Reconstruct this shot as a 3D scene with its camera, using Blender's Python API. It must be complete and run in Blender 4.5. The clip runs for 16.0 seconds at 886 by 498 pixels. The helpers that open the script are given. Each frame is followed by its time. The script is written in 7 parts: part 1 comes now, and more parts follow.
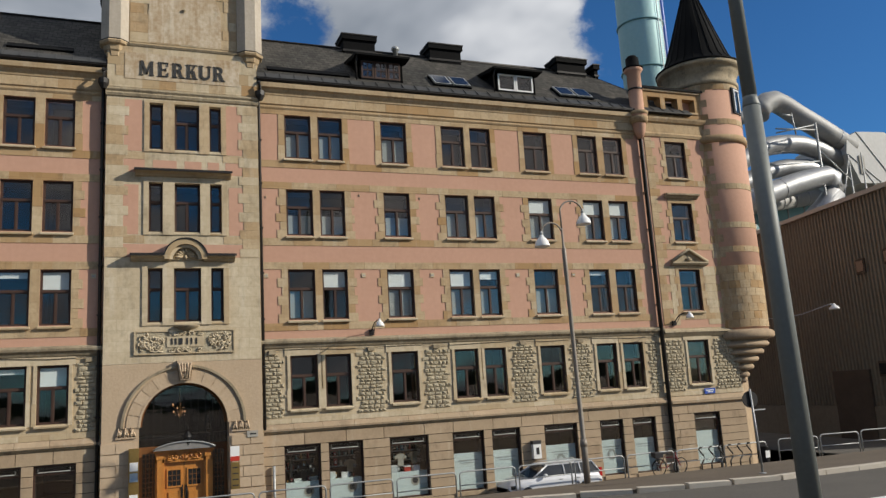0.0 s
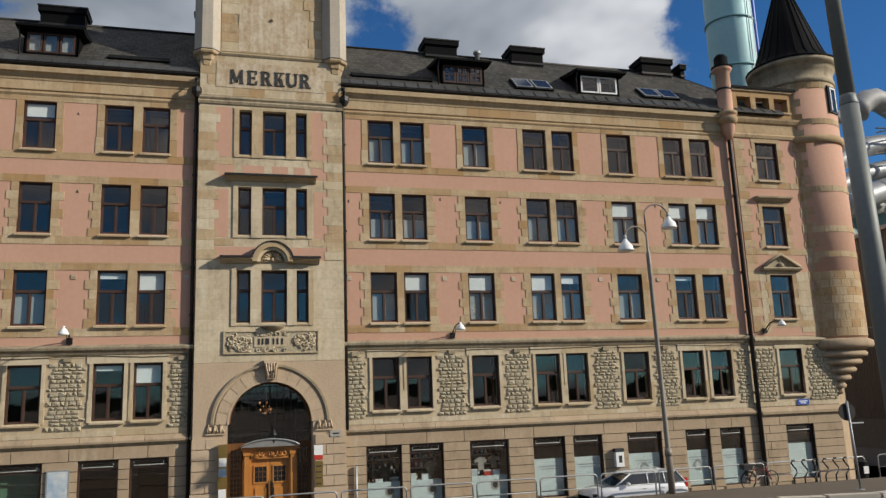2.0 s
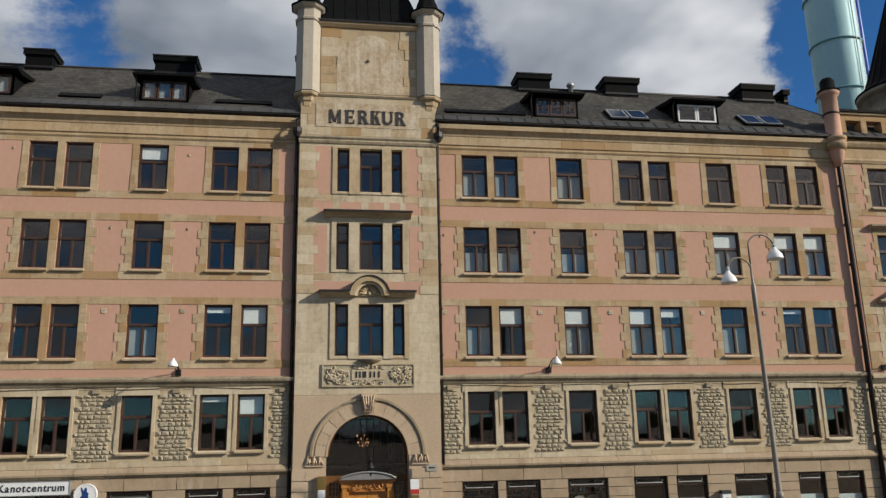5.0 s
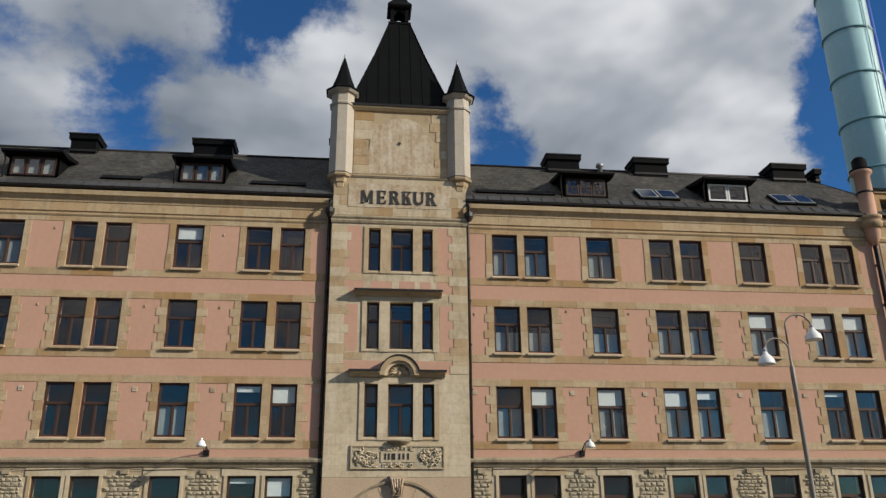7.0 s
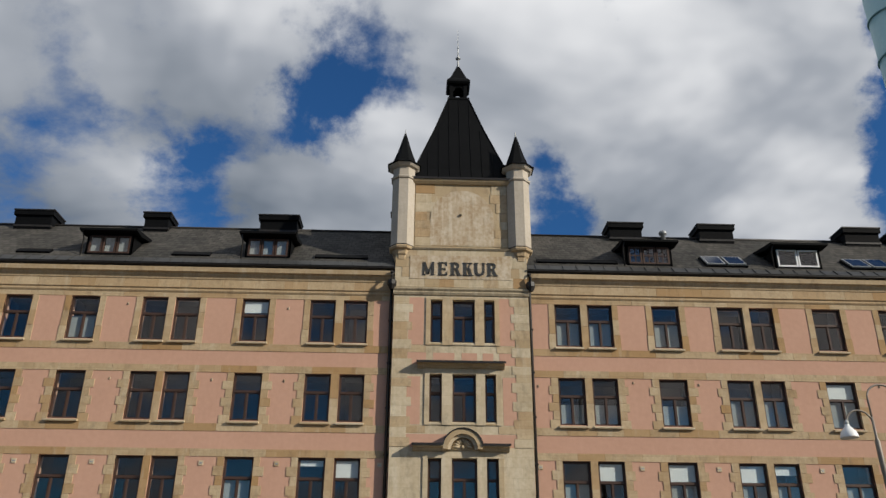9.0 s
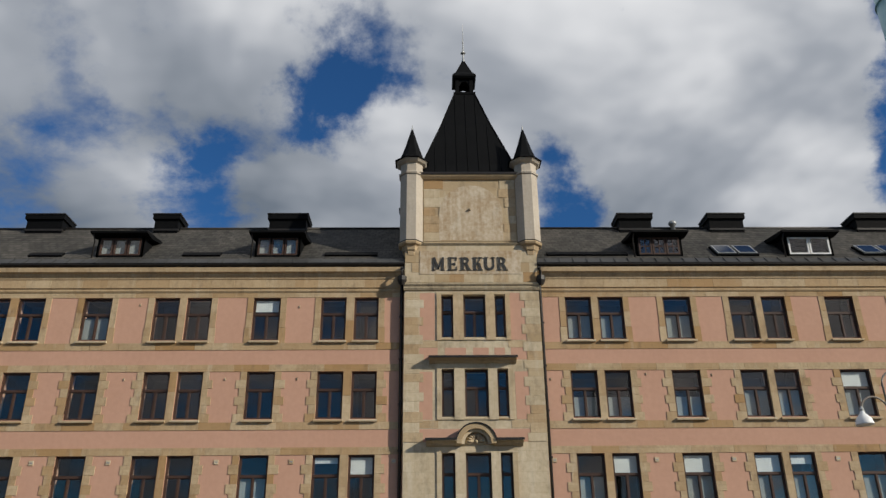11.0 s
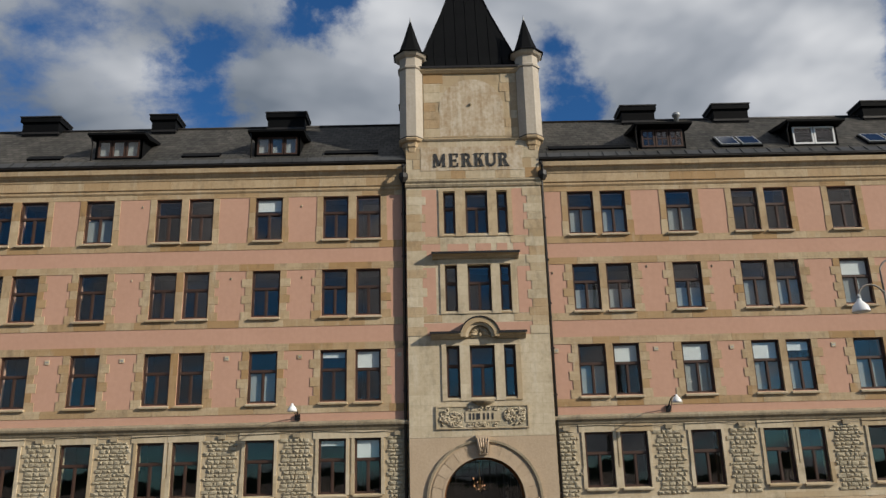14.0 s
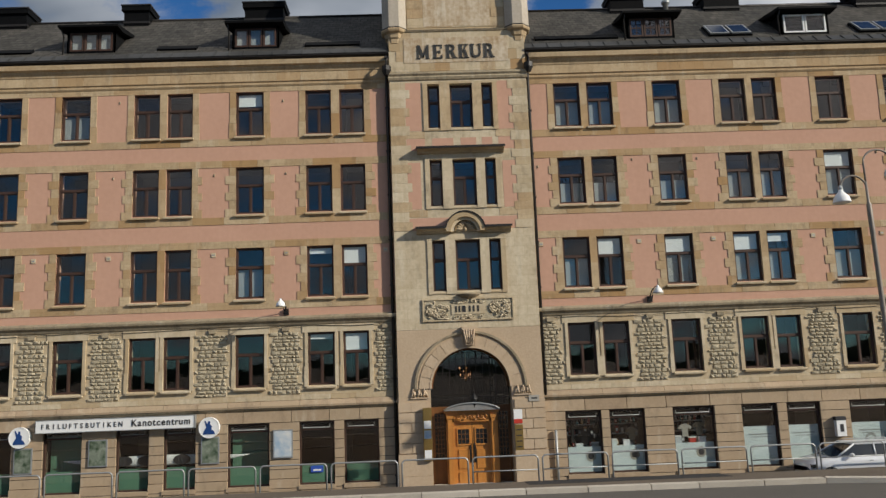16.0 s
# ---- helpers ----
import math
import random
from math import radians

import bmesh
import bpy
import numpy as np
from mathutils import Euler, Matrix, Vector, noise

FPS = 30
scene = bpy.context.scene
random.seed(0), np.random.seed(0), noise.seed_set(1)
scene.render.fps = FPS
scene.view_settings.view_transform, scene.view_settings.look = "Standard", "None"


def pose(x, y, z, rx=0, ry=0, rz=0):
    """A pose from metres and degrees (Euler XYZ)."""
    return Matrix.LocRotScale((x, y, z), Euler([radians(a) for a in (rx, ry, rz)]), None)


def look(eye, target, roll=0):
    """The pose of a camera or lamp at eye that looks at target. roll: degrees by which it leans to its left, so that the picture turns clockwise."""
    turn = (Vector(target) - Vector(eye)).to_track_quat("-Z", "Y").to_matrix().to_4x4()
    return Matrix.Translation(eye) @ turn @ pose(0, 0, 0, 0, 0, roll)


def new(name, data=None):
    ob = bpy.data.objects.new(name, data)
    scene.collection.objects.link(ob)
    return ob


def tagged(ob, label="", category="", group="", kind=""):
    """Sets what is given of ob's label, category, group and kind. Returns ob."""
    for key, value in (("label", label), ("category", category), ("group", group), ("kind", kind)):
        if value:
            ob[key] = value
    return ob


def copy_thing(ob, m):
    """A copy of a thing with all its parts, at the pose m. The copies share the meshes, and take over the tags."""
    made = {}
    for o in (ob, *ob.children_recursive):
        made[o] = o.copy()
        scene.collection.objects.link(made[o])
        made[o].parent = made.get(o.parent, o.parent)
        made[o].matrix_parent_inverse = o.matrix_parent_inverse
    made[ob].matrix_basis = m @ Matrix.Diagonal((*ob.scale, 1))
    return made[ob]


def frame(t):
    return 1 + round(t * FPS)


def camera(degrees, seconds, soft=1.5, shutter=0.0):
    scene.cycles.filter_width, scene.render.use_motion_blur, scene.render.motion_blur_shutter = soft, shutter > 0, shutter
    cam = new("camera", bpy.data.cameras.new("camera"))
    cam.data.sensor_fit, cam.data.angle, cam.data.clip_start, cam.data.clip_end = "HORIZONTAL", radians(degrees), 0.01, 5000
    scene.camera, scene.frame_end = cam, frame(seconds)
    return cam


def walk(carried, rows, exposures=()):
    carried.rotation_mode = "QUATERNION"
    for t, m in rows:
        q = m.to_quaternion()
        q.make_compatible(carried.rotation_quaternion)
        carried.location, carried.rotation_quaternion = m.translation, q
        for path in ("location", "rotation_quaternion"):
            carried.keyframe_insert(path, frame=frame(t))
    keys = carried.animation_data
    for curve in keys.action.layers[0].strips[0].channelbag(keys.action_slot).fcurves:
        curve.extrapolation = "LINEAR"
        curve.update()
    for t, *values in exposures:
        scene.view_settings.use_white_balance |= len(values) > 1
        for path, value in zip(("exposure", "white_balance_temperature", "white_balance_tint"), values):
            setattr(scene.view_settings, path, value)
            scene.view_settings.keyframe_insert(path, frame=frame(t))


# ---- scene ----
cam = camera(58.45, 16.0, soft=1.4)
EYE = (-1.83, -32.60, 4.30)
PATH = [
    (0, (-1.105, -30.771, 4.659), -3.51),
    (0.5, (-1.155, -30.754, 4.668), -2.80),
    (1, (-1.209, -30.735, 4.669), -2.49),
    (1.5, (-1.258, -30.720, 4.671), -2.38),
    (2, (-1.299, -30.709, 4.678), -2.17),
    (2.5, (-1.374, -30.692, 4.689), -1.97),
    (3, (-1.451, -30.676, 4.695), -1.96),
    (3.5, (-1.492, -30.668, 4.693), -1.95),
    (6, (-1.563, -30.700, 4.865), -0.80),
    (6.5, (-1.587, -30.713, 4.917), -0.69),
    (7, (-1.614, -30.724, 4.960), -0.48),
    (7.5, (-1.645, -30.735, 4.997), -0.07),
    (8, (-1.678, -30.749, 5.043), 0.34),
    (8.5, (-1.727, -30.768, 5.095), 0.55),
    (9, (-1.773, -30.780, 5.126), 0.45),
    (11.5, (-1.793, -30.769, 5.105), -0.64),
    (12, (-1.790, -30.752, 5.063), -0.84),
    (12.5, (-1.798, -30.741, 5.036), -1.16),
    (13, (-1.804, -30.723, 4.991), -1.36),
    (13.5, (-1.804, -30.705, 4.940), -1.36),
    (14, (-1.804, -30.684, 4.871), -1.46),
    (14.5, (-1.806, -30.666, 4.809), -1.77),
    (15, (-1.808, -30.649, 4.741), -1.87),
    (15.5, (-1.794, -30.636, 4.675), -2.08),
    (16, (-1.774, -30.625, 4.612), -2.19),
]
walk(cam, [(t, look(EYE, target, roll)) for t, target, roll in PATH],
     exposures=[(0, -0.02), (3.5, -0.04), (7, -0.07), (9, -0.11), (11.5, -0.19), (12.5, -0.20), (14, -0.13), (16, -0.09)])

# ---------------------------------------------------------------- light
SUN_FROM = Vector((0.800, -0.420, 0.430)).normalized()
sun = new("sun", bpy.data.lights.new("sun", "SUN"))
sun.data.energy, sun.data.angle, sun.data.color = 5.0, radians(0.5), (1.0, 0.925, 0.80)
sun.matrix_basis = look(SUN_FROM * 80, (0, 0, 0))


def node(tree, kind, at=None, **values):
    n = tree.nodes.new(kind)
    for k, v in values.items():
        if k in n.inputs:
            n.inputs[k].default_value = v
    return n


def world_sky():
    w = bpy.data.worlds.new("sky")
    scene.world = w
    w.use_nodes = True
    t = w.node_tree
    t.nodes.clear()
    out = t.nodes.new("ShaderNodeOutputWorld")
    bg = t.nodes.new("ShaderNodeBackground")
    bg.inputs[1].default_value = 1.0
    sky = t.nodes.new("ShaderNodeTexSky")
    sky.sky_type, sky.sun_disc = "NISHITA", False
    sky.sun_elevation = math.asin(SUN_FROM.z)
    sky.sun_rotation = math.atan2(SUN_FROM.x, SUN_FROM.y)
    sky.air_density, sky.dust_density, sky.ozone_density = 1.0, 0.2, 2.5
    dim = t.nodes.new("ShaderNodeMixRGB")
    dim.blend_type = "MULTIPLY"
    dim.inputs[0].default_value = 1.0
    dim.inputs[2].default_value = (0.028, 0.062, 0.096, 1)
    t.links.new(sky.outputs[0], dim.inputs[1])
    co = t.nodes.new("ShaderNodeTexCoord")
    # project directions on a cloud deck
    sep = t.nodes.new("ShaderNodeSeparateXYZ")
    t.links.new(co.outputs["Generated"], sep.inputs[0])
    den = t.nodes.new("ShaderNodeMath")
    den.operation = "ADD"
    den.inputs[1].default_value = 0.35
    top = t.nodes.new("ShaderNodeMath")
    top.operation = "ABSOLUTE"
    t.links.new(sep.outputs[2], top.inputs[0])
    t.links.new(top.outputs[0], den.inputs[0])
    deck = t.nodes.new("ShaderNodeVectorMath")
    deck.operation = "DIVIDE"
    t.links.new(co.outputs["Generated"], deck.inputs[0])
    t.links.new(den.outputs[0], deck.inputs[1])
    mp = t.nodes.new("ShaderNodeMapping")
    mp.inputs["Location"].default_value = (2.98, 0.77, 1.375)
    t.links.new(deck.outputs[0], mp.inputs[0])
    big = t.nodes.new("ShaderNodeTexNoise")
    big.inputs["Scale"].default_value, big.inputs["Detail"].default_value = 2.3, 10.0
    big.inputs["Roughness"].default_value, big.inputs["Distortion"].default_value = 0.60, 0.2
    t.links.new(mp.outputs[0], big.inputs["Vector"])
    shade = t.nodes.new("ShaderNodeTexNoise")
    shade.inputs["Scale"].default_value, shade.inputs["Detail"].default_value = 1.9, 6.0
    shade.inputs["Roughness"].default_value = 0.5
    t.links.new(mp.outputs[0], shade.inputs["Vector"])
    # the cloud bank ends towards the east, with clear sky beyond
    flank = t.nodes.new("ShaderNodeMath")
    flank.operation = "ABSOLUTE"
    t.links.new(sep.outputs[1], flank.inputs[0])
    side = t.nodes.new("ShaderNodeMath")
    side.operation = "MULTIPLY"
    side.inputs[1].default_value = -0.469
    t.links.new(flank.outputs[0], side.inputs[0])
    behind = t.nodes.new("ShaderNodeMath")
    behind.operation = "MINIMUM"
    behind.inputs[1].default_value = 0.0
    t.links.new(sep.outputs[1], behind.inputs[0])
    bank = t.nodes.new("ShaderNodeMath")
    bank.operation = "MULTIPLY_ADD"
    bank.inputs[1].default_value = 1.5
    t.links.new(behind.outputs[0], bank.inputs[0])
    t.links.new(side.outputs[0], bank.inputs[2])
    east = t.nodes.new("ShaderNodeMath")
    east.operation = "MULTIPLY_ADD"
    east.inputs[1].default_value = 0.883
    t.links.new(sep.outputs[0], east.inputs[0])
    t.links.new(bank.outputs[0], east.inputs[2])
    clear = t.nodes.new("ShaderNodeMapRange")
    for i, v in ((1, 0.060), (2, 0.185), (3, 0.085), (4, -0.40)):
        clear.inputs[i].default_value = v
    t.links.new(east.outputs[0], clear.inputs[0])
    dens = t.nodes.new("ShaderNodeMath")
    dens.operation = "ADD"
    t.links.new(big.outputs["Fac"], dens.inputs[0])
    # more broken cloud towards the south
    south = t.nodes.new("ShaderNodeMath")
    south.operation = "MULTIPLY_ADD"
    south.inputs[1].default_value = 0.065
    t.links.new(sep.outputs[1], south.inputs[0])
    t.links.new(clear.outputs[0], south.inputs[2])
    lift = t.nodes.new("ShaderNodeMath")
    lift.operation = "ADD"
    lift.inputs[1].default_value = 0.010
    t.links.new(south.outputs[0], lift.inputs[0])
    west = t.nodes.new("ShaderNodeMath")
    west.operation = "MULTIPLY_ADD"
    west.inputs[1].default_value = 0.04
    t.links.new(sep.outputs[0], west.inputs[0])
    t.links.new(lift.outputs[0], west.inputs[2])
    # blue gaps (minus) and solid banks (plus) of the cloud cover: direction, reach, depth
    gaps = [((-.080, .798, .596), .15, -.19), ((-.145, .815, .560), .10, -.15), ((-.400, .745, .530), .10, -.09), ((-.282, .848, .449), .10, -.16),
            ((-.440, .765, .470), .07, -.08), ((.172, .876, .450), .10, -.22), ((.073, .754, .652), .05, -.17), ((.215, .730, .648), .07, -.19),
            ((-.285, .79, .54), .12, .12), ((-.46, .72, .52), .22, .10), ((-.20, .87, .45), .10, .06), ((.33, .80, .50), .25, .14), ((.05, .82, .56), .10, .10)]
    fray = t.nodes.new("ShaderNodeTexNoise")
    fray.inputs["Scale"].default_value, fray.inputs["Detail"].default_value, fray.inputs["Roughness"].default_value = 7.0, 9.0, 0.62
    t.links.new(co.outputs["Generated"], fray.inputs["Vector"])
    half = t.nodes.new("ShaderNodeVectorMath")
    half.operation = "MULTIPLY_ADD"
    half.inputs[1].default_value, half.inputs[2].default_value = (0.22, 0.22, 0.22), (-0.11, -0.11, -0.11)
    t.links.new(fray.outputs["Color"], half.inputs[0])
    ragged = t.nodes.new("ShaderNodeVectorMath")
    t.links.new(co.outputs["Generated"], ragged.inputs[0])
    t.links.new(half.outputs[0], ragged.inputs[1])
    rim = t.nodes.new("ShaderNodeSeparateXYZ")
    t.links.new(ragged.outputs[0], rim.inputs[0])
    t.links.new(rim.outputs[0], east.inputs[0])
    last = west
    for at, reach, depth in gaps:
        away = t.nodes.new("ShaderNodeVectorMath")
        away.operation = "DISTANCE"
        away.inputs[1].default_value = at
        t.links.new(ragged.outputs[0], away.inputs[0])
        fall = t.nodes.new("ShaderNodeMapRange")
        fall.interpolation_type = "SMOOTHSTEP"
        for i, v in ((1, 0.0), (2, reach), (3, depth), (4, 0.0)):
            fall.inputs[i].default_value = v
        t.links.new(away.outputs["Value"], fall.inputs[0])
        plus = t.nodes.new("ShaderNodeMath")
        t.links.new(last.outputs[0], plus.inputs[0])
        t.links.new(fall.outputs[0], plus.inputs[1])
        last = plus
    t.links.new(last.outputs[0], dens.inputs[1])
    cover = t.nodes.new("ShaderNodeMapRange")
    cover.interpolation_type = "SMOOTHSTEP"
    for i, v in ((1, 0.455), (2, 0.61), (3, 0.0), (4, 1.0)):
        cover.inputs[i].default_value = v
    t.links.new(dens.outputs[0], cover.inputs[0])
    ramp = t.nodes.new("ShaderNodeValToRGB")
    ramp.color_ramp.elements[0].position, ramp.color_ramp.elements[0].color = 0.0, (0.175, 0.21, 0.26, 1)
    ramp.color_ramp.elements[1].position, ramp.color_ramp.elements[1].color = 1.0, (0.86, 0.87, 0.89, 1)
    grey = ramp.color_ramp.elements.new(0.5)
    grey.color = (0.40, 0.43, 0.48, 1)
    # the side of each puff towards the sun is white, the other grey
    mp2 = t.nodes.new("ShaderNodeMapping")
    mp2.inputs["Location"].default_value = (2.98 + 0.10, 0.77 - 0.05, 1.375 + 0.03)
    t.links.new(deck.outputs[0], mp2.inputs[0])
    off = t.nodes.new("ShaderNodeTexNoise")
    off.inputs["Scale"].default_value, off.inputs["Detail"].default_value = 2.3, 4.0
    off.inputs["Roughness"].default_value, off.inputs["Distortion"].default_value = 0.52, 0.2
    t.links.new(mp2.outputs[0], off.inputs["Vector"])
    soft = t.nodes.new("ShaderNodeTexNoise")
    soft.inputs["Scale"].default_value, soft.inputs["Detail"].default_value = 2.3, 4.0
    soft.inputs["Roughness"].default_value, soft.inputs["Distortion"].default_value = 0.52, 0.2
    t.links.new(mp.outputs[0], soft.inputs["Vector"])
    slant = t.nodes.new("ShaderNodeMath")
    slant.operation = "SUBTRACT"
    t.links.new(soft.outputs["Fac"], slant.inputs[0])
    t.links.new(off.outputs["Fac"], slant.inputs[1])
    thick = t.nodes.new("ShaderNodeMath")
    thick.operation = "MULTIPLY_ADD"
    thick.inputs[1].default_value = 2.1
    t.links.new(slant.outputs[0], thick.inputs[0])
    puff = t.nodes.new("ShaderNodeMath")
    puff.operation = "MULTIPLY_ADD"
    puff.inputs[1].default_value, puff.inputs[2].default_value = 1.0, -0.80
    t.links.new(shade.outputs["Fac"], puff.inputs[0])
    t.links.new(puff.outputs[0], thick.inputs[2])
    lit = t.nodes.new("ShaderNodeMath")
    lit.operation = "MULTIPLY_ADD"
    lit.inputs[1].default_value = 0.42
    t.links.new(sep.outputs[0], lit.inputs[0])
    high = t.nodes.new("ShaderNodeMath")
    high.operation = "MULTIPLY_ADD"
    high.inputs[1].default_value = 1.7
    t.links.new(sep.outputs[2], high.inputs[0])
    t.links.new(thick.outputs[0], high.inputs[2])
    t.links.new(high.outputs[0], lit.inputs[2])
    t.links.new(lit.outputs[0], ramp.inputs[0])
    mix = t.nodes.new("ShaderNodeMixRGB")
    t.links.new(cover.outputs[0], mix.inputs[0])
    t.links.new(dim.outputs[0], mix.inputs[1])
    t.links.new(ramp.outputs[0], mix.inputs[2])
    t.links.new(mix.outputs[0], bg.inputs[0])
    t.links.new(bg.outputs[0], out.inputs[0])


world_sky()


# ---------------------------------------------------------------- materials
def surface(name, color, color2, rough=0.85, metal=0.0, scale=1.5, fine=14.0, bump=0.3, contrast=0.55, vary=0.0, tint=None, spec=0.3, streak=0.0, blocks=None, soot=0.0):
    """Two scales of mottling between two colours, fine bump, optional change from piece to piece and rain streaks."""
    m = bpy.data.materials.new(name)
    m.use_nodes = True
    t = m.node_tree
    b = t.nodes["Principled BSDF"]
    b.inputs["Roughness"].default_value, b.inputs["Metallic"].default_value = rough, metal
    b.inputs["Specular IOR Level"].default_value = spec
    co = t.nodes.new("ShaderNodeNewGeometry")
    n1 = t.nodes.new("ShaderNodeTexNoise")
    n1.inputs["Scale"].default_value, n1.inputs["Detail"].default_value = scale, 5.0
    n2 = t.nodes.new("ShaderNodeTexNoise")
    n2.inputs["Scale"].default_value, n2.inputs["Detail"].default_value = fine, 6.0
    for n in (n1, n2):
        t.links.new(co.outputs["Position"], n.inputs["Vector"])
    add = t.nodes.new("ShaderNodeMath")
    add.operation = "ADD"
    t.links.new(n1.outputs["Fac"], add.inputs[0])
    t.links.new(n2.outputs["Fac"], add.inputs[1])
    last = add
    if streak:
        mp = t.nodes.new("ShaderNodeMapping")
        mp.inputs["Scale"].default_value = (5.0, 5.0, 0.35)
        t.links.new(co.outputs["Position"], mp.inputs[0])
        n3 = t.nodes.new("ShaderNodeTexNoise")
        n3.inputs["Scale"].default_value, n3.inputs["Detail"].default_value = 1.6, 4.0
        t.links.new(mp.outputs[0], n3.inputs["Vector"])
        ma = t.nodes.new("ShaderNodeMath")
        ma.operation = "MULTIPLY_ADD"
        ma.inputs[1].default_value = streak
        t.links.new(n3.outputs["Fac"], ma.inputs[0])
        t.links.new(last.outputs[0], ma.inputs[2])
        last = ma
    if vary:
        oi = t.nodes.new("ShaderNodeObjectInfo")
        mv = t.nodes.new("ShaderNodeMath")
        mv.operation = "MULTIPLY_ADD"
        mv.inputs[1].default_value = vary
        t.links.new(oi.outputs["Random"], mv.inputs[0])
        t.links.new(last.outputs[0], mv.inputs[2])
        last = mv
    mid = 1.0 + 0.5 * vary + 0.5 * streak
    r = t.nodes.new("ShaderNodeMapRange")
    r.inputs[1].default_value, r.inputs[2].default_value = mid - contrast, mid + contrast
    t.links.new(last.outputs[0], r.inputs[0])
    mix = t.nodes.new("ShaderNodeMixRGB")
    mix.inputs[1].default_value, mix.inputs[2].default_value = (*color, 1), (*color2, 1)
    t.links.new(r.outputs[0], mix.inputs[0])
    src = mix
    if tint:
        oi2 = t.nodes.new("ShaderNodeObjectInfo")
        fr = t.nodes.new("ShaderNodeMath")
        fr.operation = "MULTIPLY"
        fr.inputs[1].default_value = 7.31
        fr2 = t.nodes.new("ShaderNodeMath")
        fr2.operation = "FRACT"
        pw = t.nodes.new("ShaderNodeMath")
        pw.operation = "POWER"
        pw.inputs[1].default_value = 2.2
        t.links.new(oi2.outputs["Random"], fr.inputs[0])
        t.links.new(fr.outputs[0], fr2.inputs[0])
        t.links.new(fr2.outputs[0], pw.inputs[0])
        mix2 = t.nodes.new("ShaderNodeMixRGB")
        mix2.inputs[2].default_value = (*tint, 1)
        t.links.new(pw.outputs[0], mix2.inputs[0])
        t.links.new(mix.outputs[0], mix2.inputs[1])
        src = mix2
    if blocks:
        flat = t.nodes.new("ShaderNodeMapping")
        flat.inputs["Rotation"].default_value = (radians(90), 0, 0)
        t.links.new(co.outputs["Position"], flat.inputs[0])
        br = t.nodes.new("ShaderNodeTexBrick")
        br.inputs["Scale"].default_value = 1.0
        br.inputs["Brick Width"].default_value, br.inputs["Row Height"].default_value = blocks
        br.inputs["Mortar Size"].default_value, br.inputs["Mortar Smooth"].default_value = 0.011, 0.4
        br.inputs["Color1"].default_value, br.inputs["Color2"].default_value = (0.80, 0.74, 0.66, 1), (1.12, 1.13, 1.14, 1)
        br.inputs["Mortar"].default_value = (0.62, 0.58, 0.54, 1)
        t.links.new(flat.outputs[0], br.inputs["Vector"])
        bl = t.nodes.new("ShaderNodeMixRGB")
        bl.blend_type = "MULTIPLY"
        bl.inputs[0].default_value = 0.32
        t.links.new(src.outputs[0], bl.inputs[1])
        t.links.new(br.outputs["Color"], bl.inputs[2])
        src = bl
    if soot:
        st = t.nodes.new("ShaderNodeMapping")
        st.inputs["Scale"].default_value = (1.0, 1.0, 0.55)
        t.links.new(co.outputs["Position"], st.inputs[0])
        n4 = t.nodes.new("ShaderNodeTexNoise")
        n4.inputs["Scale"].default_value, n4.inputs["Detail"].default_value, n4.inputs["Roughness"].default_value = 1.9, 8.0, 0.68
        t.links.new(st.outputs[0], n4.inputs["Vector"])
        sr = t.nodes.new("ShaderNodeMapRange")
        sr.inputs[1].default_value, sr.inputs[2].default_value, sr.inputs[4].default_value = 0.53, 0.70, soot
        t.links.new(n4.outputs["Fac"], sr.inputs[0])
        so = t.nodes.new("ShaderNodeMixRGB")
        so.inputs[2].default_value = (0.085, 0.07, 0.05, 1)
        t.links.new(sr.outputs[0], so.inputs[0])
        t.links.new(src.outputs[0], so.inputs[1])
        src = so
        pm = t.nodes.new("ShaderNodeMapping")
        pm.inputs["Scale"].default_value = (1.9, 1.9, 0.45)
        t.links.new(co.outputs["Position"], pm.inputs[0])
        n5 = t.nodes.new("ShaderNodeTexNoise")
        n5.inputs["Scale"].default_value, n5.inputs["Detail"].default_value, n5.inputs["Roughness"].default_value = 1.3, 7.0, 0.62
        t.links.new(pm.outputs[0], n5.inputs["Vector"])
        pr = t.nodes.new("ShaderNodeMapRange")
        pr.inputs[1].default_value, pr.inputs[2].default_value, pr.inputs[4].default_value = 0.57, 0.75, 0.35
        t.links.new(n5.outputs["Fac"], pr.inputs[0])
        sa = t.nodes.new("ShaderNodeMixRGB")
        sa.inputs[2].default_value = (0.62, 0.57, 0.46, 1)
        t.links.new(pr.outputs[0], sa.inputs[0])
        t.links.new(src.outputs[0], sa.inputs[1])
        src = sa
    t.links.new(src.outputs[0], b.inputs["Base Color"])
    if bump:
        bp = t.nodes.new("ShaderNodeBump")
        bp.inputs["Strength"].default_value, bp.inputs["Distance"].default_value = bump, 0.03
        t.links.new(n2.outputs["Fac"], bp.inputs["Height"])
        t.links.new(bp.outputs[0], b.inputs["Normal"])
    return m


